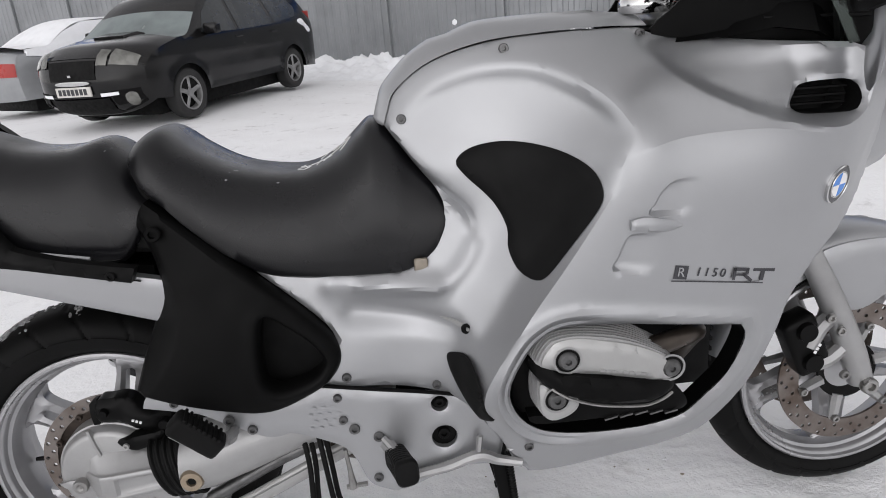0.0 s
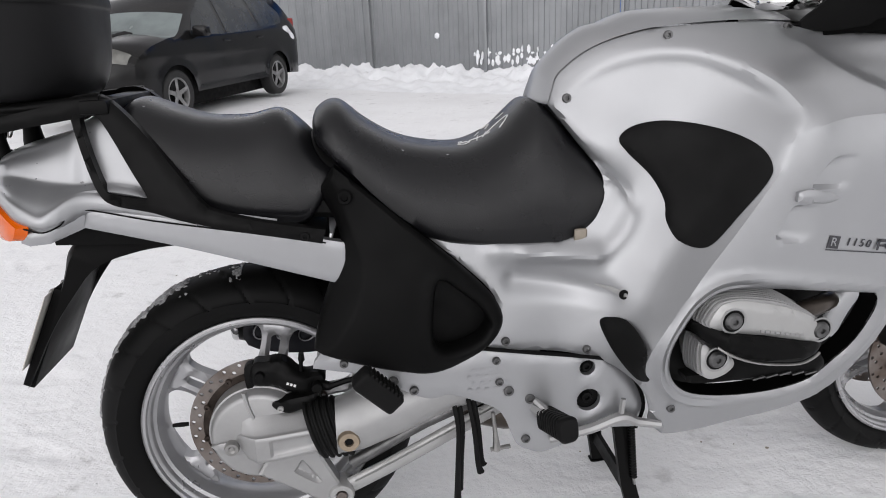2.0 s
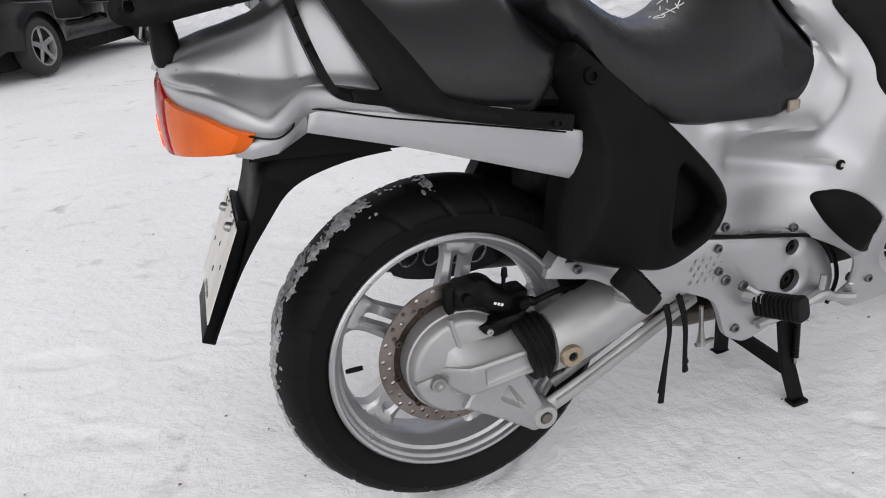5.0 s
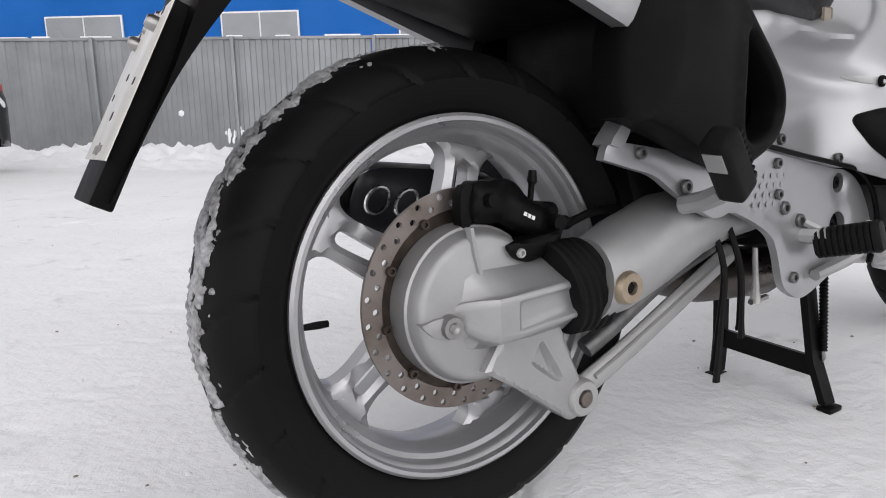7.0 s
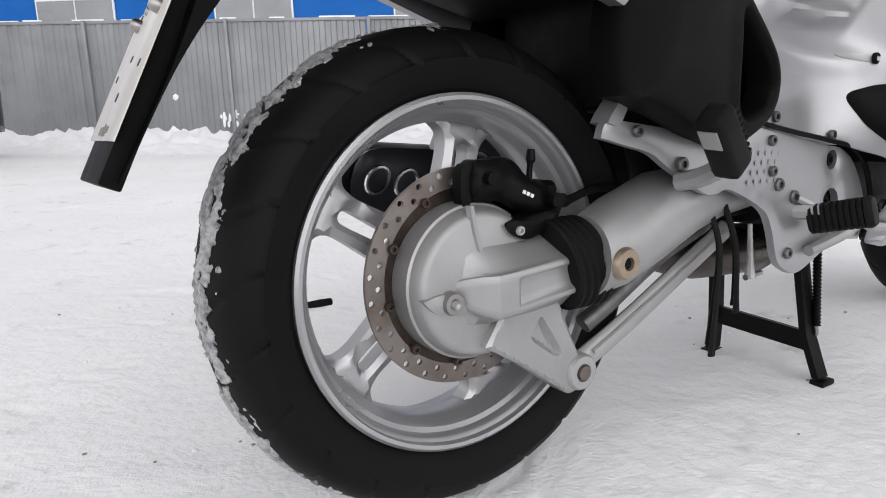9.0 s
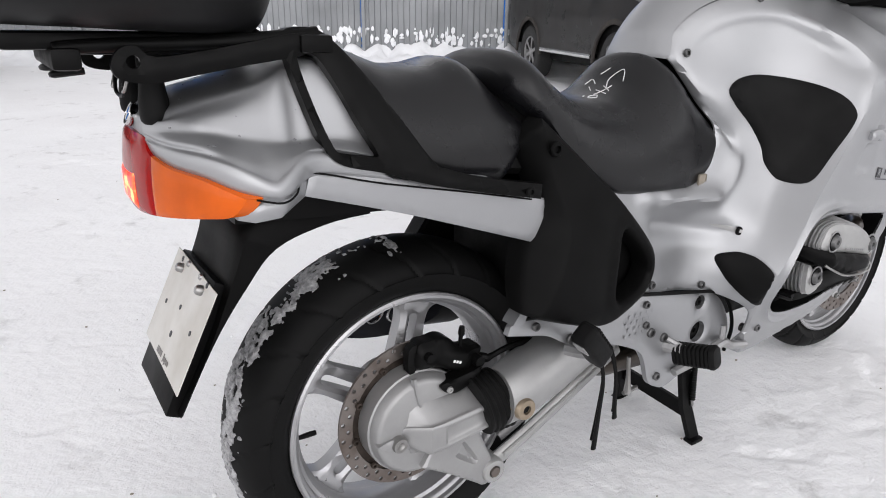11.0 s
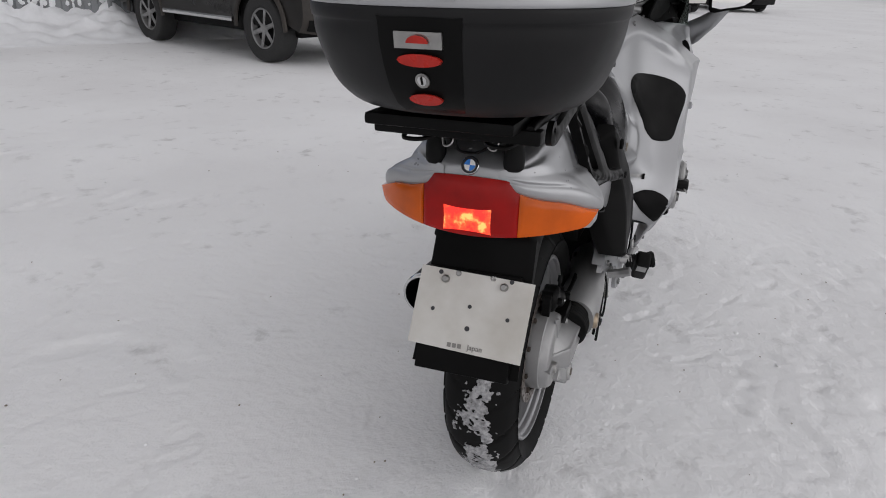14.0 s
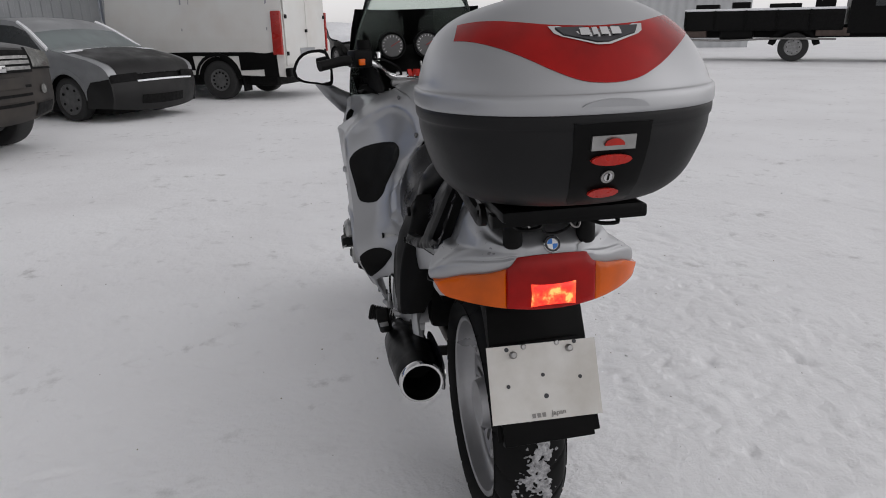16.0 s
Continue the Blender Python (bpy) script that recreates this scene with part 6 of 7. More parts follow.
for sd in (-1, 1):
    part("hand_grip", tube([(.953, sd * .385, 1.191), (.990, sd * .31, 1.204), (1.008, sd * .275, 1.205)], [.018, .0175, .019], 12, 5), PAD, bike)
    part("switch_box", moved(box_bm(-.034, .036, -.036, .036, -.026, .036, .010, 2), Matrix.Translation((1.030, sd * .235, 1.205)) @ Matrix.Rotation(radians(22 * sd), 4, "Z")), PLASTIC, bike)
    part("switch_button", moved(box_bm(-.032, -.02, -.010, .012, -.01, .012, .003), Matrix.Translation((1.014, sd * .240, 1.198)) @ Matrix.Rotation(radians(22 * sd), 4, "Z")), ORANGELENS if sd > 0 else REDPLASTIC, bike)
    part("lever", tube([(1.06, sd * .235, 1.20), (1.07, sd * .30, 1.195), (1.035, sd * .385, 1.186)], [.010, .008, .008], 8, 5), FRAMEBLACK, bike)
    part("fluid_reservoir", joined(revolve([(0, .03), (.024, .03), (.026, .024), (.026, -.02), (.02, -.024)], 22, (1.085, sd * .215, 1.245), "z")), PLASTIC, bike, "black fluid reservoir")
    part("lever_knob", revolve([(0, .016), (.010, .016), (.012, .010), (.012, -.016)], 16, (1.07, sd * .165, 1.215), "z"), CHROME, bike)
    mir = part("mirror_housing", joined(panel_bm(spline([(.335, 1.115), (.345, 1.23), (.40, 1.245), (.455, 1.225), (.485, 1.17), (.465, 1.13), (.40, 1.115)], 5), lambda q: q[:, 0] * 0 - 1.225 + .02 * ((q[:, 0] - .41) / .07) ** 2 * 0, .05, (), .02, .015,
                                                 lambda u, w, h: (-h, sd * u, w))), PLASTIC, bike, "black framed mirror")
    part("mirror_stem", loft([[(x, sd * y + .02 * math.cos(a), z + h * math.sin(a)) for a in np.linspace(0, 2 * math.pi, 14, endpoint=False)] for x, y, z, h in ((1.33, .25, 1.01, .050), (1.305, .31, 1.045, .044), (1.275, .355, 1.085, .032), (1.25, .385, 1.12, .022))]), SILVER, bike, "silver mirror stem")
    part("mirror_glass", panel_bm(spline([(.345, 1.125), (.352, 1.22), (.40, 1.235), (.448, 1.217), (.474, 1.168), (.457, 1.137), (.40, 1.124)], 5), lambda q: q[:, 0] * 0 - 1.2205, .002, (), .05, 0, lambda u, w, h: (-h, sd * u, w)), MIRROR, mir)
part("ignition", revolve([(0, .02), (.018, .02), (.02, 0)], 20, (1.10, 0, 1.13), "z"), STEEL, bike)
part("key", joined(box_bm(1.094, 1.106, -.0015, .0015, 1.15, 1.175, .0005), box_bm(1.09, 1.11, -.003, .003, 1.172, 1.192, .002)), STEEL, bike)
for k, (dx, dy) in enumerate(((-.012, .030), (-.026, .018), (-.010, .045))):
    part("key_tag", moved(box_bm(-.008, .008, -.002, .002, -.015, .015, .002), Matrix.Translation((1.10 + dx, dy, 1.150)) @ Matrix.Rotation(radians(40 + 30 * k), 4, "Z") @ Matrix.Rotation(radians(35), 4, "X")), REDPLASTIC, bike, "red key tag")
part("steering_ring", revolve([(.034, -.012), (.040, -.014), (.044, -.008), (.044, .006), (.040, .014), (.030, .012), (.028, .0)], 36, (1.055, -.050, 1.138), "z", closed=True), CHROME, bike, "bright ring round the steering head")
both("bar_clamp", lambda: revolve([(.018, -.022), (.024, -.020), (.024, .020), (.018, .022)], 24, (1.128, -.075, 1.132), "y"), CHROME, bike)
both("brake_pipe", lambda: tube([(1.10, -.215, 1.19), (1.06, -.16, 1.205), (1.08, -.09, 1.17), (1.14, -.07, 1.12)], .005, 8, 6), DARK, bike)
part("yoke", box_bm(1.07, 1.17, -.12, .12, 1.10, 1.125, .012), CAST, bike)

# -- top case on the carrier --
case = thing("top_case", "black and silver motorcycle top case with red reflector and latches", "top case", m=BIKE @ Matrix.Translation((0, .012, .004)))


def case_section(f, inset=0.0):
    """Half outline in plan of the case: a rounded D, wide in the middle and bowed at the back."""
    return [(-.415 + (.221 - inset) * math.copysign(abs(math.cos(a)) ** .88, math.cos(a)), (.243 - inset) * f * math.copysign(abs(math.sin(a)) ** .88, math.sin(a))) for a in np.linspace(0, 2 * math.pi, 88, endpoint=False)]


def case_bm(levels):
    secs = []
    for z, k, dx, tilt in levels:
        secs.append([(-.415 + (x + .415) * (k * .8 + .2) + dx, y * k - .011, z + .003 + (.02 - .11 * max(0, .97 - k)) * (x + .415)) for x, y in case_section(1)])
    return loft(secs)


CL = spline([(1.003, .50, .03, 0), (1.005, .62, .025, 0), (1.016, .74, .018, 0), (1.045, .855, .010, 0), (1.085, .925, .004, 0), (1.12, .965, 0, 0), (1.140, .975, 0, 0), (1.146, .988, 0, 0), (1.158, .992, 0, 0), (1.163, .985, 0, 0)], 4, False)
shell = part("lower_shell", case_bm(CL), CASEBLACK, case, "black textured plastic shell", 50)
CT = spline([(1.163, .992, 0, 0), (1.167, 1.0, 0, 0), (1.184, .998, 0, 0), (1.190, .988, .001, 0), (1.193, .970, .002, 0), (1.215, .942, .008, 0), (1.248, .88, .020, 0), (1.278, .78, .035, 0), (1.302, .62, .048, 0), (1.316, .42, .055, 0), (1.322, .18, .056, 0), (1.322, .02, .056, 0)], 4, False)
lid = part("lid", case_bm(CT), SILVER, case, "silver painted lid", 50)


def cast_on(ob, outline, origin, direction, up, lift, thick, name, mat, parent, step=.015, label=""):
    """A thin piece that follows a curved surface: its outline is laid on along a direction."""
    bm = bmesh.new()
    bm.from_mesh(ob.data)
    tree = BVHTree.FromBMesh(bm)
    bm.free()
    d = Vector(direction).normalized()
    u3 = Vector(up)
    u3 = (u3 - d * u3.dot(d)).normalized()
    r3 = d.cross(u3)
    v, faces, _ = sheet(outline, (), step)
    out = bmesh.new()
    front, back = [], []
    for a, b in v:
        s = Vector(origin) + r3 * a + u3 * b
        h = tree.ray_cast(s, d)
        p, n = (h[0], h[1]) if h[0] is not None else (s + d * .3, -d)
        front.append(out.verts.new(p - d * lift))
        back.append(out.verts.new(p - d * (lift - thick)))
    for t in faces:
        out.faces.new([front[i] for i in t])
        out.faces.new([back[i] for i in reversed(t)])
    ix = {w: i for i, w in enumerate(front)}
    for e in [e for e in out.edges if len(e.link_faces) == 1 and e.verts[0] in ix and e.verts[1] in ix]:
        a, b = ix[e.verts[0]], ix[e.verts[1]]
        out.faces.new((front[a], front[b], back[b], back[a]))
    for w in [w for w in out.verts if not w.link_faces]:
        out.verts.remove(w)
    return part(name, out, mat, parent, label)


REDWIN = spline([(-.190, .040), (-.190, .040), (-.176, .076), (-.176, .076), (-.135, .054), (-.10, .037), (-.06, .024), (0, .018), (.06, .024), (.10, .037), (.135, .054), (.176, .076), (.176, .076), (.190, .040), (.190, .040), (.125, -.014), (.075, -.052), (.03, -.072), (-.03, -.072), (-.075, -.052), (-.125, -.014)], 5)
cast_on(lid, REDWIN, (-.9, -.011, 1.40), (1, 0, -.42), (0, 0, 1), .0015, .004, "red_reflector", REDLENS, case, .014, "red reflector window in the lid")
logo = cast_on(lid, [(-.071, .012), (.071, .012), (.066, -.002), (.058, -.008), (.010, -.026), (-.010, -.026), (-.058, -.008), (-.066, -.002)], (-.9, -.011, 1.410), (1, 0, -.42), (0, 0, 1), .004, .005, "logo_shield", CHROME, case, .02, "silver shield emblem")
cast_on(lid, [(-.062, .008), (.062, .008), (.054, -.005), (.009, -.021), (-.009, -.021), (-.054, -.005)], (-.9, -.011, 1.410), (1, 0, -.42), (0, 0, 1), .0055, .002, "logo_field", INK, logo, .02)
for a, b in ((-.03, -.016), (-.012, -.004), (.0, .012), (.016, .03)):
    cast_on(lid, [(a, .004), (b, .004), (b, -.009), (a, -.009)], (-.9, -.011, 1.409), (1, 0, -.42), (0, 0, 1), .0065, .002, "logo_bar", CHROME, logo, .02)
# flush sheet, blacker than the shell: its colour carries the recess's shade
cast_on(shell, spline([(-.058, .055), (-.05, .062), (.05, .062), (.058, .055), (.050, -.055), (.03, -.065), (-.03, -.065), (-.050, -.055)], 4), (-.9, -.014, 1.087), (1, 0, 0), (0, 0, 1), .0015, .003, "latch_recess_shade", FRAMEBLACK, case, .012)
cast_on(shell, [(-.033, .010), (.033, .010), (.033, -.011), (-.033, -.011)], (-.9, -.014, 1.122), (1, 0, 0), (0, 0, 1), .006, .005, "badge_plate", STEEL, case, .02, "silver label plate")
cast_on(shell, [(.015 * math.cos(t), -.004 + .010 * math.sin(t)) for t in np.linspace(0, math.pi, 12)], (-.9, -.014, 1.122), (1, 0, 0), (0, 0, 1), .0085, .003, "badge_mark", REDPLASTIC, case, .003)
ELL = lambda a, b: [(a * math.cos(t), b * math.sin(t)) for t in np.linspace(0, 2 * math.pi, 28, endpoint=False)]  # noqa: E731
cast_on(lid, [(.050 * math.cos(t), .013 * math.sin(t) - .006) for t in np.linspace(0, math.pi, 16)], (-.9, -.014, 1.176), (1, 0, 0), (0, 0, 1), .0035, .004, "lid_tab", SILVER, case, .01)
cast_on(shell, ELL(.031, .0085), (-.9, -.014, 1.096), (1, 0, 0), (0, 0, 1), .008, .010, "latch_button", REDPLASTIC, case, .01, "red latch button")
cast_on(shell, ELL(.024, .0085), (-.9, -.014, 1.042), (1, 0, 0), (0, 0, 1), .008, .010, "latch_button", REDPLASTIC, case, .01, "red latch button")
lock = cast_on(shell, ELL(.010, .010), (-.9, -.014, 1.069), (1, 0, 0), (0, 0, 1), .005, .006, "key_lock", STEEL, case, .006, "steel key lock")
cast_on(shell, ELL(.0065, .0065), (-.9, -.014, 1.069), (1, 0, 0), (0, 0, 1), .0065, .002, "lock_barrel", CHROME, lock, .004)
cast_on(shell, [(-.0012, .005), (.0012, .005), (.0012, -.005), (-.0012, -.005)], (-.9, -.014, 1.069), (1, 0, 0), (0, 0, 1), .0078, .0015, "key_slot", DARK, lock, .004)
part("case_foot", box_bm(-.53, -.27, -.12, .12, .985, 1.004, .006), FRAMEBLACK, case)
# ---- parked vehicles ----
def car_paint(name, color, rough=0.35, metal=0.3, dirt=None, vary=0.2):
    return worn(name, color, rough, metal, vary=vary, grain=200, blotch=2.2, relief=0.03, dirt=dirt)


BLACKPAINT = worn("black_car_paint", (0.005, 0.005, 0.006), 0.16, 0.0, vary=0.2, grain=150, blotch=2.0, relief=0.02, dirt=(0.007, 0.0068, 0.0065), Specular_IOR_Level=0.33)
GREYPAINT = worn("grey_car_paint", (0.0115, 0.0105, 0.0098), 0.34, vary=0.2, grain=200, blotch=2.2, relief=0.03, dirt=(0.022, 0.0195, 0.018), Specular_IOR_Level=0.35)
DIRTY = worn("road_grime_plastic", (0.022, 0.0195, 0.018), 0.6, vary=0.4, grain=100, blotch=3, relief=0.1, dirt=(0.055, 0.048, 0.042), Specular_IOR_Level=0.3)
SILVERCAR = car_paint("silver_car_paint", (0.33, 0.34, 0.35), 0.4, 0.5)
WHITECAR = worn("white_van_paint", (0.64, 0.64, 0.62), 0.45, 0.0, vary=0.15, grain=90, blotch=1.5, relief=0.03, dirt=(0.60, 0.58, 0.55))
SNOWTYRE = worn("snowy_tyre", (0.010, 0.010, 0.010), 0.7, vary=0.3, grain=60, blotch=40, relief=0.5, depth=0.006, dirt=(0.028, 0.028, 0.028))
ALLOY = worn("alloy_wheel", (0.30, 0.30, 0.30), 0.5, 0.5, vary=0.4, blotch=10)
WHEELCOVER = worn("grey_wheel_cover", (0.12, 0.12, 0.12), 0.5, 0.3, vary=0.3, blotch=12)
CARRED = worn("car_red_lens", (0.36, 0.02, 0.015), 0.3, vary=0.2)


def road_wheel(parent, x, y, r, w, rim, mat, side, kind="spoke", n=6, snow=False):
    wheel = new("wheel")
    wheel.parent = parent
    prof = spline([(rim, -w * .42), (rim + .03, -w * .5), (r - .04, -w * .5), (r - .012, -w * .44), (r, -w * .25), (r, w * .25), (r - .012, w * .44), (r - .04, w * .5), (rim + .03, w * .5), (rim, w * .42)], 3, False)
    part("tyre", revolve([tuple(p) for p in prof], 48, (x, y, r), caps=False), SNOWTYRE, wheel, "", 30)
    o = side * w * .42
    part("rim", revolve([(rim + .004, o), (rim - .004, o + side * .008), (rim - .018, o), (rim - .03, o - side * .06), (rim - .03, -o), (rim + .002, -o)], 40, (x, y, r), caps=False), mat, wheel)
    part("rim_back", revolve([(0, o - side * .07), (rim - .028, o - side * .065), (rim - .028, o - side * .075)], 32, (x, y, r)), DARK if kind == "spoke" else mat, wheel)
    if kind == "spoke":
        for k in range(n):
            a = 2 * math.pi * k / n + .3
            part("spoke", tube([(x + .05 * math.cos(a), y + o - side * .02, r + .05 * math.sin(a)), (x + (rim - .02) * math.cos(a), y + o - side * .01, r + (rim - .02) * math.sin(a))], [.030, .026], 6, 2, squash=.5), mat, wheel)
        part("hub_cap", revolve([(0, o + side * .002), (.05, o - side * .002), (.062, o - side * .03)], 24, (x, y, r)), mat, wheel)
    else:
        part("wheel_cover", revolve([(0, o - side * .004), (rim * .35, o), (rim * .55, o - side * .01), (rim - .02, o + side * .002), (rim - .01, o - side * .01)], 40, (x, y, r)), mat, wheel)
        for k in range(n):
            a = 2 * math.pi * k / n
            part("cover_slot", revolve([(0, o + side * .003), (.020, o + side * .003), (.022, o - side * .012)], 10, (x + rim * .72 * math.cos(a), y, r + rim * .72 * math.sin(a))), DARK, wheel)
    return wheel


class Car:
    """A parked vehicle: two side panels with wheel arches, and a skin from bumper over roof to bumper. x forward, front axle at x = 0."""

    def __init__(self, name, label, category, paint, m, hw, line, belt, tumble, sill, axles, r, arch, group="parked vehicles"):
        self.ob = thing(name, label, category, group, m)
        self.hw, self.belt, self.tumble, self.paint = hw, belt, tumble, paint
        self.line = spline(line, 5, False)
        xs = [p[0] for p in self.line]
        self.x1, self.x0 = max(xs), min(xs)
        self.axles, self.r, self.arch, self.sill = axles, r, arch, sill
        self.line3 = [np.array(p) for p in self.line]
        low = []
        back_x = self.line3[-1][0]
        for a in sorted(axles):
            th = np.linspace(math.pi, 0, 15)
            low += [(a + arch * math.cos(t), max(sill, r + arch * math.sin(t))) for t in th if r + arch * math.sin(t) >= sill]
        self.outline = [tuple(p) for p in self.line3] + low

    def W(self, q):
        q = np.asarray(q, float)
        mid, half = (self.x0 + self.x1) / 2, (self.x1 - self.x0) / 2
        u = np.abs(q[:, 0] - mid) / half
        w = self.hw * (1 - .035 * u ** 3 - .05 * (np.clip(u - .86, 0, 1) / .14) ** 2)
        w = w - self.tumble * np.clip(q[:, 1] - self.belt, 0, 9)
        w = w - .02 * np.clip((.55 - q[:, 1]) / .4, 0, 1) + .012 * np.exp(-((q[:, 1] - self.belt * .82) / .08) ** 2)
        for a in self.axles:
            d = np.hypot(q[:, 0] - a, q[:, 1] - self.r)
            w = w + .018 * np.exp(-((d - self.arch) / .05) ** 2)
        return w

    def side(self, name, poly, mat, lift=0.0, thick=.01, step=.06, label="", roll=.004, holes=()):
        for sd in (-1, 1):
            bm = panel_bm(poly, lambda q: self.W(q) + lift, thick, holes, step, roll, lambda u, w, h: (u, sd * h, w))
            part(name, bm, mat, self.ob, label)

    def skin(self, name, a, b, mat, u0=-1, u1=1, lift=0.0, bow=.07, crown=.03, label="", parent=None, n=17, oval=False, square=2.0):
        """The stretch of the upper skin between the shares a and b of the outline's length."""
        pts = self.line3
        d = np.r_[0, np.cumsum([np.hypot(*(q - p)) for p, q in zip(pts, pts[1:])])]
        s = np.linspace(a * d[-1], b * d[-1], 11 if oval else max(3, int((b - a) * 80)))
        half = (1 - np.abs(np.linspace(-.985, .985, len(s))) ** 2.4) ** (1 / 2.4) if oval else np.ones(len(s))
        x, z = np.interp(s, d, [p[0] for p in pts]), np.interp(s, d, [p[1] for p in pts])
        w = self.W(np.stack([x, z], 1))
        xs, zs = [p[0] for p in pts], [p[1] for p in pts]
        tx, tz = np.interp(s + .03, d, xs) - np.interp(s - .03, d, xs), np.interp(s + .03, d, zs) - np.interp(s - .03, d, zs)
        k = np.hypot(tx, tz) + 1e-9
        nx, nz = tz / k * -1, tx / k
        mid = (self.x0 + self.x1) / 2
        rows = []
        for i in range(len(s)):
            ox, oz = -nx[i], -nz[i]
            if (x[i] - mid) * ox + (z[i] - .7) * oz < 0:
                ox, oz = -ox, -oz
            row = []
            for u in (u0 + u1) / 2 + half[i] * (u1 - u0) / 2 * np.linspace(-1, 1, n):
                f = 1 - abs(u) ** square
                push = lift + (bow * abs(ox) + crown * abs(oz)) * f
                row.append((x[i] + ox * push, u * w[i], z[i] + oz * push))
            rows.append(row)
        bm = loft(rows, False, False)
        return part(name, bm, mat, parent or self.ob, label, 50)

    def wheels(self, w, rim, mat, kind="spoke", n=6):
        for a in self.axles:
            for sd in (-1, 1):
                road_wheel(self.ob, a, sd * (self.hw - w / 2 - .02), self.r, w, rim, mat, sd, kind, n)
        # near-black box hung low: the underbody, and the shade beneath the car
        part("underbody_and_shade", box_bm(self.x0 + .25, self.x1 - .25, -self.hw + .22, self.hw - .22, self.sill - .13, self.sill + .35, .05), DARK, self.ob)
        for a in self.axles:
            part("wheel_well", box_bm(a - self.arch, a + self.arch, -self.hw + .05, self.hw - .05, self.r + .02, self.r + self.arch + .03, .05), DARK, self.ob)


def stand_at(x, y, fx, fy, z=None):
    """Pose with the front axle's middle over (x, y), heading (fx, fy)."""
    return Matrix.Translation((x, y, float(lie(x, y)) if z is None else z)) @ Matrix.Rotation(math.atan2(fy, fx), 4, "Z")


def bars(parent, m, n, w, h, mat, name="plate_characters"):
    for k in range(n):
        part(name, moved(box_bm(-.002, .002, (k - n / 2) * w * 1.4, (k - n / 2) * w * 1.4 + w, -h / 2, h / 2), m), mat, parent)


# -- black estate car, nose towards the yard --
wagon = Car("estate_car", "black estate car with snow on its sides, parked by the fence", "car", BLACKPAINT, stand_at(-2.65, 8.07, -.392, -.920, .095) @ Matrix.Rotation(radians(1.5), 4, "Y"), .885,
            [(.60, .34), (.68, .42), (.69, .62), (.65, .78), (.46, .90), (.1, .99), (-.12, 1.02), (-.38, 1.20), (-.68, 1.42), (-.95, 1.52), (-1.7, 1.57), (-2.6, 1.55), (-3.0, 1.49), (-3.24, 1.30), (-3.42, 1.02),
             (-3.46, .72), (-3.44, .45), (-3.40, .28)], .98, .42, .24, (0, -2.625), .312, .365)
wagon.side("body_side", wagon.outline, BLACKPAINT, step=.05)
wagon.skin("front_bumper", 0, .0775, BLACKPAINT, bow=.30, square=3.4)
wagon.skin("bonnet", .078, .189, BLACKPAINT, bow=.30, square=3.4, label="black bonnet with an air scoop")
wagon.skin("windscreen", .190, .304, PALEGLASS, lift=.004)
wagon.skin("roof", .304, .677, BLACKPAINT)
wagon.skin("tailgate", .677, 1, BLACKPAINT)
for win in ([(-.42, 1.02), (-.62, 1.26), (-.92, 1.45), (-1.18, 1.475), (-1.18, 1.00)], [(-1.25, 1.00), (-1.25, 1.48), (-2.05, 1.475), (-2.15, 1.02)], [(-2.24, 1.03), (-2.14, 1.47), (-2.75, 1.44), (-3.02, 1.24), (-2.98, 1.10)]):
    wagon.side("side_window", win, GLASS, .006, .006, .12, roll=.002)
wagon.skin("upper_grille", .053, .076, DARK, -.42, .42, .006, .30, square=3.4)
wagon.skin("grille_bar", .045, .052, CHROME, -.32, .32, .020, .30, square=3.4, oval=True)
wagon.skin("lower_grille", .006, .026, DARK, -.55, .55, .006, .30, square=3.4)
for sd in (-1, 1):
    wagon.skin("headlamp", .073, .0905, LAMPGLASS, .63 * sd, .94 * sd, .012, .30, square=3.4, label="clear wide headlamp")
    wagon.skin("inner_lamp", .072, .0875, LAMPGLASS, .45 * sd, .60 * sd, .012, .30, square=3.4)
    wagon.skin("fog_lamp_pocket", .010, .034, DARK, .60 * sd, .94 * sd, .008, .30, square=3.4)
    wagon.skin("fog_lamp", .013, .030, LAMPGLASS, .76 * sd, .90 * sd, .016, .30, square=3.4, oval=True)
    wagon.skin("bumper_snow", .0285, .0325, CLEANSNOW, .45 * sd, .70 * sd, .014, .30, square=3.4)
    part("emblem_chip", moved(box_bm(-.004, .004, sd * .012 - .012, sd * .012 + .012, -.03, -.005), Matrix.Translation((1.018, 0, .70))), CHROME, wagon.ob)
    part("mirror", moved(box_bm(-.07, .07, -.10, .10, -.07, .07, .04, 3), Matrix.Translation((-.50, sd * .98, 1.06))), BLACKPAINT, wagon.ob)
    for x in (-1.30, -2.22):
        part("door_handle", box_bm(x, x + .18, sd * .88 - .02, sd * .88 + .02, .90, .935, .012), BLACKPAINT, wagon.ob)
    part("tail_lamp", moved(box_bm(-.10, .10, -.02, .02, -.14, .14, .015), Matrix.Translation((-3.36, sd * .77, 1.02))), CARRED, wagon.ob)
part("bonnet_scoop", loft([[(x, -.26, z), (x, -.24, z + h), (x, .24, z + h), (x, .26, z)] for x, z, h in ((.26, 1.0, .075), (.02, 1.045, .060), (-.1, 1.06, .02))]), BLACKPAINT, wagon.ob)
part("scoop_mouth", box_bm(.258, .266, -.22, .22, 1.015, 1.068), DARK, wagon.ob)
pl = part("number_plate", moved(box_bm(-.01, .01, -.26, .26, -.056, .056, .003), Matrix.Translation((1.008, 0, .50))), PLATE, wagon.ob)
bars(pl, Matrix.Translation((1.020, 0, .50)), 7, .045, .07, INK)
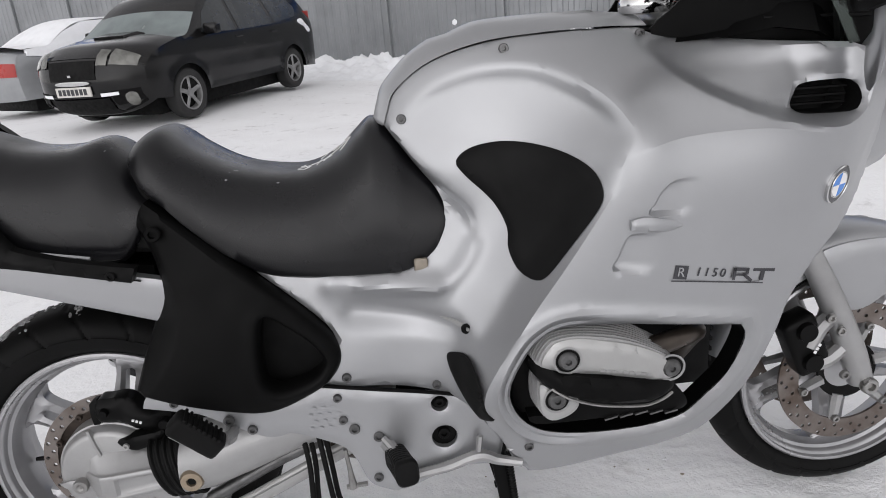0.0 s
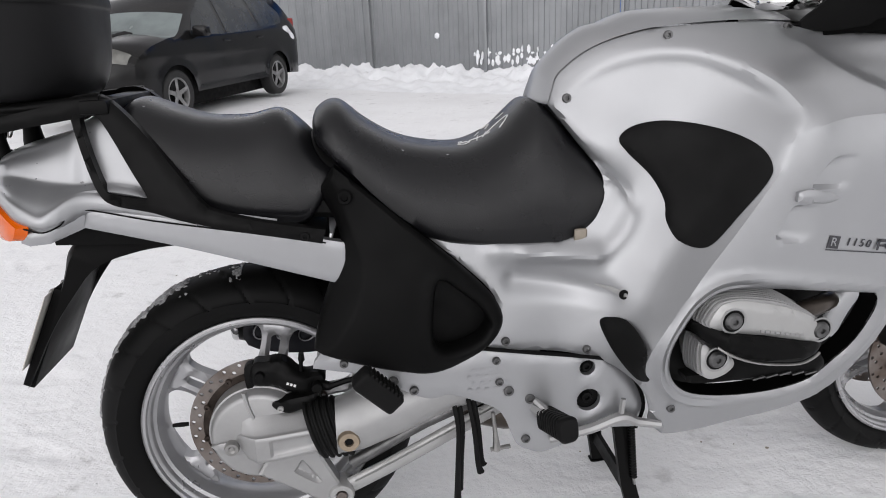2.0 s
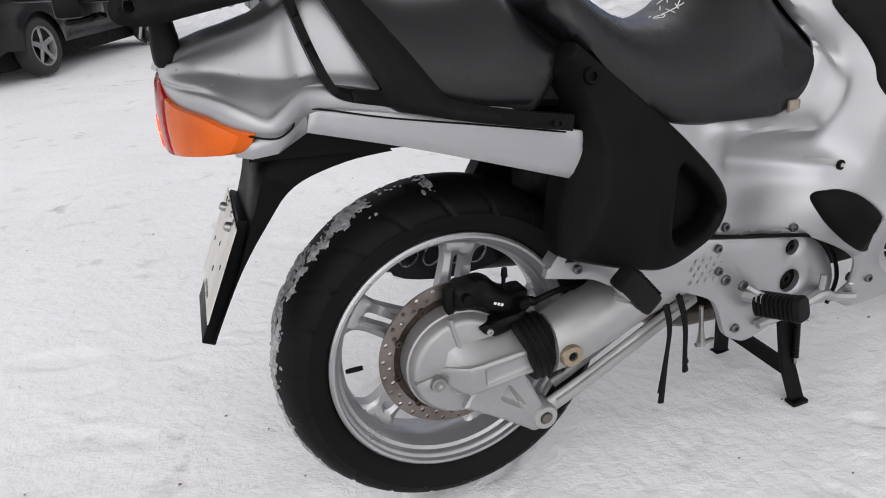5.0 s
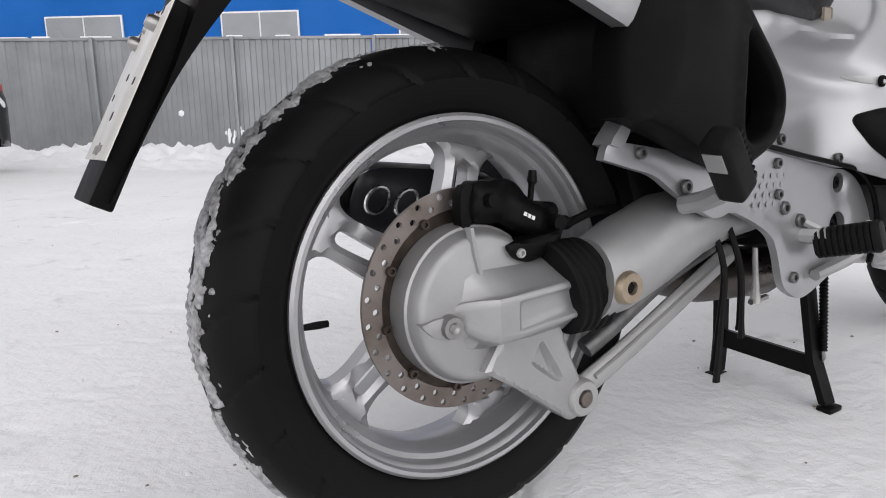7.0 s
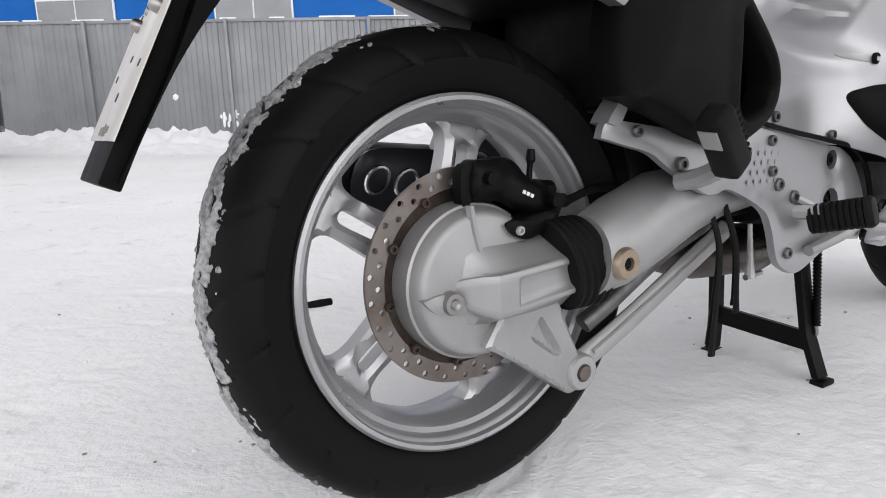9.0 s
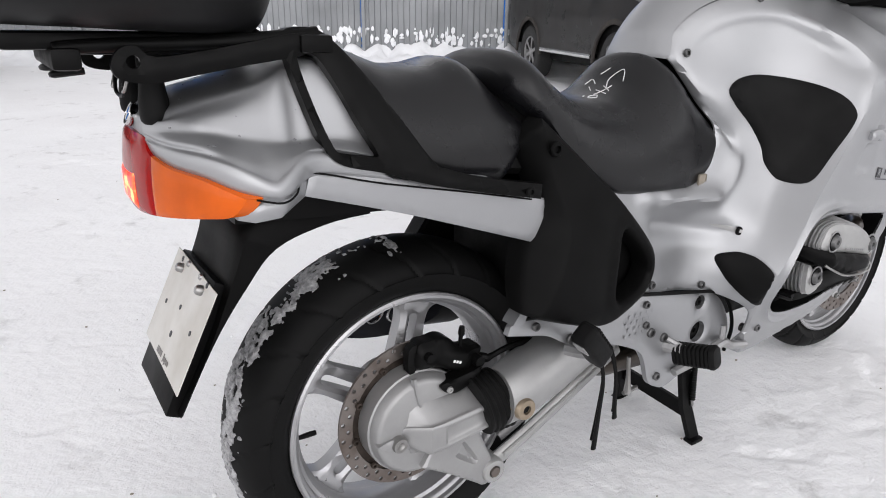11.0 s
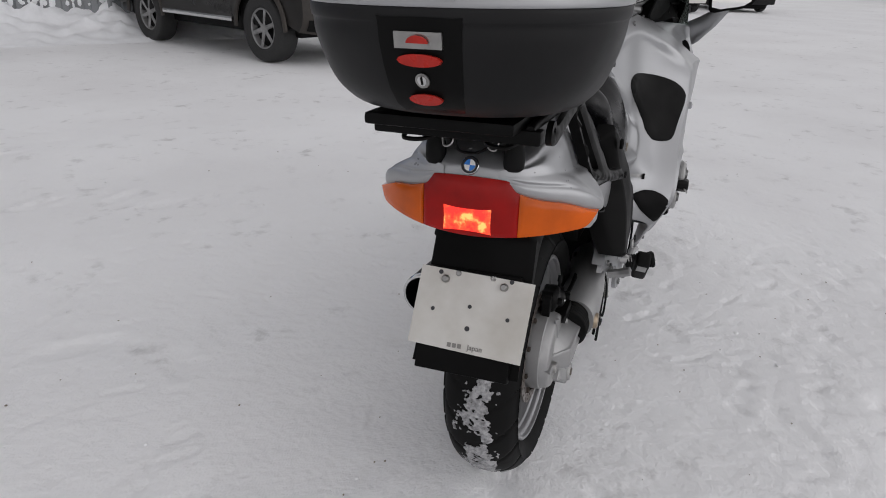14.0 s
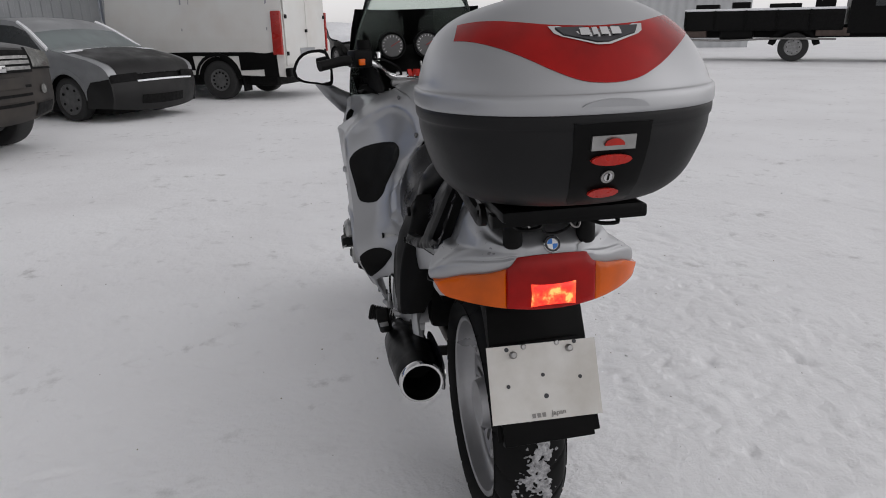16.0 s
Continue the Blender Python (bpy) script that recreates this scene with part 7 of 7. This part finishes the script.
part("snow_dusting", tube([(-2.92, .872, 1.02), (-3.02, .875, 1.00), (-3.12, .872, .95), (-3.22, .868, .87), (-3.30, .855, .85)], [.02, .05, .035, .05, .02], 8, 4, squash=.4), CLEANSNOW, wagon.ob, "snow stuck on the rear wing")
wagon.wheels(.205, .212, ALLOY, "spoke", 5)

# -- sedan under snow beside it --
sedan = Car("sedan", "silver sedan covered with snow, tail towards the yard", "car", SILVERCAR, stand_at(-3.70, 13.65, .58, .81), .86,
            [(.80, .24), (.82, .5), (.78, .66), (.4, .80), (-.35, .90), (-.8, 1.12), (-1.15, 1.34), (-1.6, 1.42), (-2.3, 1.40), (-2.7, 1.25), (-3.05, 1.05), (-3.45, 1.02), (-3.62, .95), (-3.66, .62), (-3.62, .3)],
            .92, .42, .22, (0, -2.7), .315, .36)
sedan.side("body_side", sedan.outline, SILVERCAR, step=.06)
sedan.skin("body_skin", 0, 1, SILVERCAR, bow=.12)
sedan.skin("snow_cover", .17, .86, CLEANSNOW, -1.0, 1.0, .07, crown=.05, label="thick snow lying on the car")
sedan.side("snow_flank", [(-.1, .90), (-.35, .97), (-.8, 1.19), (-1.15, 1.41), (-1.6, 1.49), (-2.3, 1.47), (-2.7, 1.32), (-3.05, 1.12), (-3.42, 1.08), (-3.45, .98), (-2.5, .90), (-1.5, .88)], CLEANSNOW, .05, .08, .10, roll=.03)
for sd in (-1, 1):
    sedan.skin("tail_lamp", .90, .935, CARRED, .55 * sd, .99 * sd, .012, .12)
sedan.wheels(.2, .2, ALLOY, "cover", 6)

# -- grey off-road car, nose towards the yard --
suv = Car("off_road_car", "dark grey off-road car with a dirty front, parked on snow", "car", GREYPAINT, stand_at(6.41, 4.43, -.33, -.944, 0), .935,
          [(.66, .40), (.72, .52), (.73, .72), (.70, .98), (.64, 1.06), (.2, 1.15), (-.45, 1.20), (-.72, 1.40), (-1.05, 1.72), (-1.3, 1.82), (-2.4, 1.86), (-3.5, 1.82), (-3.72, 1.70), (-3.86, 1.2), (-3.90, .8), (-3.86, .50)],
          1.15, .32, .44, (0, -2.78), .395, .47)
suv.side("body_side", suv.outline, GREYPAINT, step=.06)
suv.skin("front_bumper", 0, .082, DIRTY, bow=.14, label="dirt-covered front bumper")
suv.skin("bonnet", .105, .27, GREYPAINT, bow=.12)
suv.skin("front_panel", .082, .106, GREYPAINT, bow=.13)
suv.skin("windscreen", .271, .365, GLASS, lift=.004)
suv.skin("roof", .365, .70, GREYPAINT)
suv.skin("tailgate", .70, 1, GREYPAINT)
for win in ([(-.72, 1.20), (-1.02, 1.62), (-1.30, 1.70), (-1.62, 1.70), (-1.62, 1.20)], [(-1.70, 1.20), (-1.70, 1.71), (-2.55, 1.72), (-2.60, 1.20)], [(-2.68, 1.20), (-2.64, 1.72), (-3.45, 1.68), (-3.60, 1.25)]):
    suv.side("side_window", win, GLASS, .006, .006, .14, roll=.002)
for sd in (-1, 1):
    suv.skin("headlamp_bezel", .074, .101, DARK, .54 * sd, .99 * sd, .016, .14)
    suv.skin("headlamp", .077, .100, LAMPGLASS, .56 * sd, .985 * sd, .022, .14, label="clear swept headlamp")
    suv.skin("fog_lamp", .036, .050, LAMPGLASS, .66 * sd, .78 * sd, .016, .14, oval=True)
    suv.skin("lower_pocket", .006, .024, DARK, .55 * sd, .92 * sd, .010, .14)
    part("running_board", box_bm(-2.25, -.55, sd * .90 - .06, sd * .90 + .06, .44, .50, .02), CHROME, suv.ob, "bright metal running board")
    for a in (0, -2.78):
        part("arch_flare", tube([(a + .50 * math.cos(t), sd * .935, .395 + .50 * math.sin(t)) for t in np.linspace(0, math.pi, 9)], .035, 8, 3, squash=.6), DIRTY, suv.ob)
for k in range(3):
    suv.skin("grille_bar", .074 + k * .008, .079 + k * .008, STEEL, -.50, .50, .028, .14)
suv.skin("grille", .070, .098, DARK, -.54, .54, .016, .14)
for k in range(3):
    suv.skin("intake_bar", .024 + k * .012, .028 + k * .012, DARK, -.46, .46, .012, .14)
part("grille_emblem", box_bm(.885, .895, -.045, .045, .875, .945, .004), CHROME, suv.ob)
pl = part("number_plate", moved(box_bm(-.01, .01, -.26, .26, -.056, .056, .003), Matrix.Translation((.885, 0, .76))), DIRTY, suv.ob, "grimy number plate")
suv.wheels(.265, .235, ALLOY, "spoke", 6)

# -- silver hatchback with a black bonnet --
hatch = Car("hatchback", "silver hatchback with an unpainted black bonnet and bumper, snow-dusted", "car", SILVERCAR, stand_at(9.95, 3.60, -.56, -.83, 0), .87,
            [(.78, .20), (.83, .34), (.84, .50), (.82, .62), (.79, .72), (.70, .80), (.45, .88), (.0, .97), (-.28, 1.03), (-.75, 1.28), (-1.05, 1.40), (-1.6, 1.46), (-2.5, 1.40), (-2.95, 1.22), (-3.25, .98), (-3.34, .7), (-3.30, .3)],
            .94, .42, .22, (0, -2.61), .318, .365)
hatch.side("body_side", hatch.outline, SILVERCAR, step=.05)
SATIN = worn("satin_black_panel", (0.012, 0.012, 0.012), 0.4, vary=0.3, grain=120, blotch=3, relief=0.05, Specular_IOR_Level=0.3)
hatch.skin("front_bumper", 0, .066, SATIN, bow=.17, label="black unpainted bumper")
hatch.skin("grille_opening", .066, .084, DARK, bow=.13, label="open dark grille hole")
hatch.skin("bonnet", .083, .25, SATIN, -.86, .86, .006, .15, label="black unpainted bonnet")
hatch.skin("wing_top", .083, .25, SILVERCAR, bow=.15)
hatch.skin("windscreen", .251, .385, PALEGLASS, lift=.004)
hatch.skin("roof", .385, .66, SILVERCAR)
hatch.skin("tailgate", .66, 1, SILVERCAR)
hatch.side("side_window", [(-.40, .99), (-.85, 1.28), (-1.15, 1.36), (-1.5, 1.38), (-1.5, .99)], GLASS, .006, .006, .12, roll=.002)
hatch.side("side_window", [(-1.58, .99), (-1.58, 1.385), (-2.3, 1.34), (-2.7, 1.12), (-2.6, 1.0)], GLASS, .006, .006, .12, roll=.002)
hatch.side("bumper_corner", [(.37, .20), (.40, .45), (.50, .57), (.82, .62), (.845, .50), (.84, .34), (.80, .20)], SATIN, .012, .03, .08, roll=0)
hatch.skin("bumper_snow", .064, .0675, CLEANSNOW, -.55, .85, .012, .17)
hatch.skin("cowl_snow", .236, .256, CLEANSNOW, -.95, .95, .015, .07)
hatch.skin("bumper_intake", .018, .036, DARK, -.5, .5, .008, .17)
for sd in (-1, 1):
    hatch.skin("headlamp", .067, .086, DARK, .52 * sd, .985 * sd, .012, .16)
    part("screen_pillar_snow", tube([(-.30, sd * .84, 1.02), (-.75, sd * .74, 1.28), (-1.05, sd * .68, 1.41)], .03, 6, 3), CLEANSNOW, hatch.ob)
hatch.side("arch_lip", [(.43 * math.cos(t), .318 + .43 * math.sin(t)) for t in np.linspace(.35, math.pi, 12)] + [(.372 * math.cos(t), .318 + .372 * math.sin(t)) for t in np.linspace(math.pi, .35, 12)], SILVERCAR, .012, .012, .05)
hatch.wheels(.2, .225, WHEELCOVER, "cover", 7)

# -- white delivery van, tail towards the yard --
VANX = 3.66
van = Car("delivery_van", "white delivery van with black lower trim and snowy wheels", "van", WHITECAR, stand_at(12.92 + .42 * VANX, 1.92 + .907 * VANX, .42, .907, 0), .99,
          [(.85, .35), (.92, .6), (.88, .9), (.65, 1.10), (.2, 1.28), (-.3, 1.75), (-.8, 2.25), (-1.2, 2.48), (-2.0, 2.55), (-4.7, 2.55), (-4.92, 2.50), (-5.0, 2.30), (-5.02, 1.2), (-5.02, .42)],
          1.35, .10, .38, (0, -VANX), .36, .43)
van.side("body_side", van.outline, WHITECAR, step=.08)
van.skin("body_skin", 0, .66, WHITECAR, bow=.12)
van.skin("rear_skin", .66, 1, WHITECAR, bow=.02, crown=.03)
van.side("lower_trim", [(.80, .52), (.80, .83), (-3.14, .87), (-3.18, .54), (-.45, .54), (-.42, .74), (.42, .74)], PLASTIC, .012, .01, .12)
van.side("lower_trim", [(-4.14, .54), (-4.12, .87), (-4.88, .87), (-4.90, .42), (-4.62, .42), (-4.62, .56)], PLASTIC, .012, .01, .1)
van.side("upper_trim", [(-3.12, .80), (-3.12, .87), (-4.14, .87), (-4.14, .80)], PLASTIC, .012, .01, .1)
van.side("arch_trim", [(-VANX + .50 * math.cos(t), .36 + .50 * math.sin(t)) for t in np.linspace(.1, math.pi - .1, 12)] + [(-VANX + .435 * math.cos(t), .36 + .435 * math.sin(t)) for t in np.linspace(math.pi - .1, .1, 12)], PLASTIC, .018, .012, .05)
van.side("moulding", [(.2, .98), (.2, 1.0), (-4.6, 1.0), (-4.6, .98)], WHITECAR, .012, .006, .05)
van.side("side_window", [(-.35, 1.32), (-.75, 1.85), (-1.05, 1.92), (-1.05, 1.30)], GLASS, .006, .006, .15)
for sd in (-1, 1):
    part("tail_lamp", moved(box_bm(-.04, .15, -.035, .035, -.38, .38, .02), Matrix.Translation((-5.0, sd * .975, 1.20))), CARRED, van.ob, "tall red tail lamp")
    part("rear_door", box_bm(-5.05, -5.028, sd * .445 - .415, sd * .445 + .415, .62, 2.35, .01), WHITECAR, van.ob)
    part("door_hinge", box_bm(-5.07, -5.045, sd * .82 - .035, sd * .82 + .035, 1.45, 1.52, .008), DARK, van.ob)
    part("door_hinge", box_bm(-5.07, -5.045, sd * .82 - .035, sd * .82 + .035, .80, .87, .008), DARK, van.ob)
part("plate_panel", box_bm(-5.065, -5.05, -.32, .30, .72, .92, .006), SILVERCAR, van.ob)
part("door_latch", box_bm(-5.075, -5.05, -.02, .06, 1.2, 1.26, .008), DARK, van.ob)
part("rear_bumper", box_bm(-5.14, -5.03, -.95, .95, .42, .58, .04, 3), PLASTIC, van.ob)
for k, (x0, x1) in enumerate(((-3.0, -1.3), (-4.75, -3.15))):
    van.side("panel_groove", [(x0, 1.25), (x0, 2.05), (x0 + .03, 2.08), (x1 - .03, 2.08), (x1, 2.05), (x1, 1.25), (x1 - .025, 1.25), (x1 - .025, 2.04), (x1 - .04, 2.055), (x0 + .04, 2.055), (x0 + .025, 2.04), (x0 + .025, 1.25)], SILVERCAR, .004, .004, .1, roll=0)
part("sliding_door_rail", box_bm(-4.6, -2.9, -.998, -.990, 1.12, 1.15, .003), DIRTY, van.ob)
van.wheels(.24, .20, WHEELCOVER, "cover", 12)
part("mud_flap", box_bm(-4.18, -4.15, .70, .96, .16, .45), DARK, van.ob)

# -- flatbed truck on the far side --
truck = thing("flatbed_truck", "dark flatbed truck with snow on its deck", "truck", "parked vehicles", stand_at(20.66, -16.2, -.60, -.80, 0))
RUSTBOX = worn("rusty_truck_box", (0.075, 0.050, 0.040), 0.6, vary=0.4, grain=60, blotch=6, relief=0.2)
deck = part("deck", box_bm(-3.6, 1.4, -1.2, 1.2, 1.02, 1.68, .03), DARK, truck)
for k in range(5):
    part("side_board", box_bm(-3.58 + k * .995, -2.62 + k * .995, -1.235, -1.20, 1.06, 1.66, .008), DARK, deck)
    part("stake", box_bm(-3.61 + k * .995, -3.56 + k * .995, -1.26, -1.236, 1.15, 1.70, .006), FRAMEBLACK, deck)
part("deck_snow", box_bm(-3.62, 1.42, -1.22, 1.22, 1.68, 1.76, .03, 3), CLEANSNOW, truck, "snow lying on the deck")
for x0, x1, h in ((-3.3, -2.5, .16), (-2.1, -1.5, .22), (-.9, .1, .15), (.5, 1.1, .24)):
    part("load_frame", box_bm(x0, x1, -.9, -.5, 1.755, 1.755 + h, .03), FRAMEBLACK, truck)
part("chassis", box_bm(-3.5, 4.2, -.45, .45, .78, 1.2, .03), DARK, truck)
for y in (-1.0, 1.0):
    part("mudguard", tube([(.72 * math.cos(t), y, .46 + .62 * math.sin(t)) for t in np.linspace(.15, math.pi - .15, 9)], .10, 8, 3, squash=.3), DARK, truck)
part("tool_box", box_bm(-3.55, -2.85, -1.16, -.70, .80, 1.05, .03), RUSTBOX, truck)
part("tool_box", box_bm(.62, 1.62, -1.16, -.70, .84, 1.10, .03), RUSTBOX, truck)
part("fuel_tank", box_bm(-2.4, -1.3, -1.10, -.55, .72, 1.12, .10, 3), FRAMEBLACK, truck)
part("side_guard", tube([(-3.7, -1.18, .72), (-2.0, -1.18, .70), (-.6, -1.18, .76), (1.25, -1.18, .74)], .035, 8, 4), STEEL, truck)
cab = part("cab", loft([[(x, -w, z0), (x, -w, z1), (x, -w + .12, z1 + .10), (x, w - .12, z1 + .10), (x, w, z1), (x, w, z0)] for x, w, z0, z1 in ((1.52, 1.16, .92, 2.6), (1.9, 1.18, .92, 2.66), (3.2, 1.18, .92, 2.6), (3.75, 1.16, .80, 1.75), (4.25, 1.10, .60, 1.55))]), FRAMEBLACK, truck)
part("cab_window", box_bm(2.2, 3.1, -1.19, -1.183, 1.75, 2.45, .002), GLASS, cab)
for x in (0, 3.75):
    for sd in (-1, 1):
        road_wheel(truck, x, sd * .98, .48, .28, .28, ALLOY, sd, "cover", 8)

# -- grey hall beyond the truck --
# grey cladding, lightened in its colour to imitate haze over the distance
HAZEWALL = worn("hazed_cladding", (0.46, 0.47, 0.48), 0.7, vary=0.1, grain=30, blotch=0.6, relief=0.05)
grey_hall = thing("grey_warehouse", "plain grey metal warehouse far across the yard", "building", m=Matrix.Translation((37, -17, 0)) @ Matrix.Rotation(radians(65), 4, "Z"))
part("wall", moved(corrugated_bm(14, -.3, 5.2, .5, .03), Matrix.Translation((-7, 0, 0))), HAZEWALL, grey_hall)
part("wall", box_bm(-7, 7, -8, -.02, -.3, 5.2), HAZEWALL, grey_hall)
part("roof", box_bm(-7.2, 7.2, -8.2, .2, 5.2, 5.4), HAZEWALL, grey_hall)

# -- cars further down the yard --
far = Car("minibus", "white minibus far down the yard", "van", WHITECAR, stand_at(21.9, 1.2, -.9, -.43, 0), .92,
          [(.80, .3), (.84, .7), (.6, .95), (.1, 1.2), (-.5, 1.75), (-1.0, 1.92), (-3.3, 1.92), (-3.55, 1.7), (-3.6, .5)], 1.1, .25, .3, (0, -2.6), .33, .39)
far.side("body_side", far.outline, WHITECAR, step=.12)
far.skin("body_skin", 0, 1, WHITECAR)
far.skin("windscreen", .22, .36, GLASS, lift=.01)
for k in range(3):
    far.side("side_window", [(-.9 - k * .85, 1.12), (-.9 - k * .85, 1.68), (-1.65 - k * .85, 1.68), (-1.65 - k * .85, 1.12)], GLASS, .006, .006, .3)
far.wheels(.2, .2, ALLOY, "cover", 6)
far2 = Car("saloon_car", "dark saloon car far down the yard with snow on top", "car", BLACKPAINT, stand_at(24.2, -.9, -.9, -.43, 0), .86,
           [(.80, .26), (.82, .6), (.4, .80), (-.35, .92), (-.95, 1.30), (-1.6, 1.42), (-2.3, 1.38), (-3.0, 1.05), (-3.6, .98), (-3.65, .3)], .92, .42, .24, (0, -2.65), .315, .36)
far2.side("body_side", far2.outline, BLACKPAINT, step=.12)
far2.skin("body_skin", 0, 1, BLACKPAINT)
far2.skin("snow_cover", .12, .8, CLEANSNOW, lift=.05)
far2.wheels(.2, .2, ALLOY, "cover", 6)


def heap_bm():
    bm = bmesh.new()
    rows = []
    for i in range(40):
        row = []
        for j in range(40):
            u, v = i / 39 * 2 - 1, j / 39 * 2 - 1
            r = math.hypot(u, v)
            h = max(0, 1 - r) ** .55 * (.85 + .7 * noise.noise(Vector((u * 2.2, v * 2.2, 5)))) + .35 * noise.noise(Vector((u * 6, v * 6, 2))) * max(0, 1 - r) ** .5
            row.append(bm.verts.new((20.0 + u * 1.7, -9.9 + v * 1.7, h - .03)))
        rows.append(row)
    grid_faces(bm, rows)
    return bm


tagged(part("snow_heap", heap_bm(), SNOW, sharp=60), "shovelled heap of snow across the yard", "snow", kind="stuff")
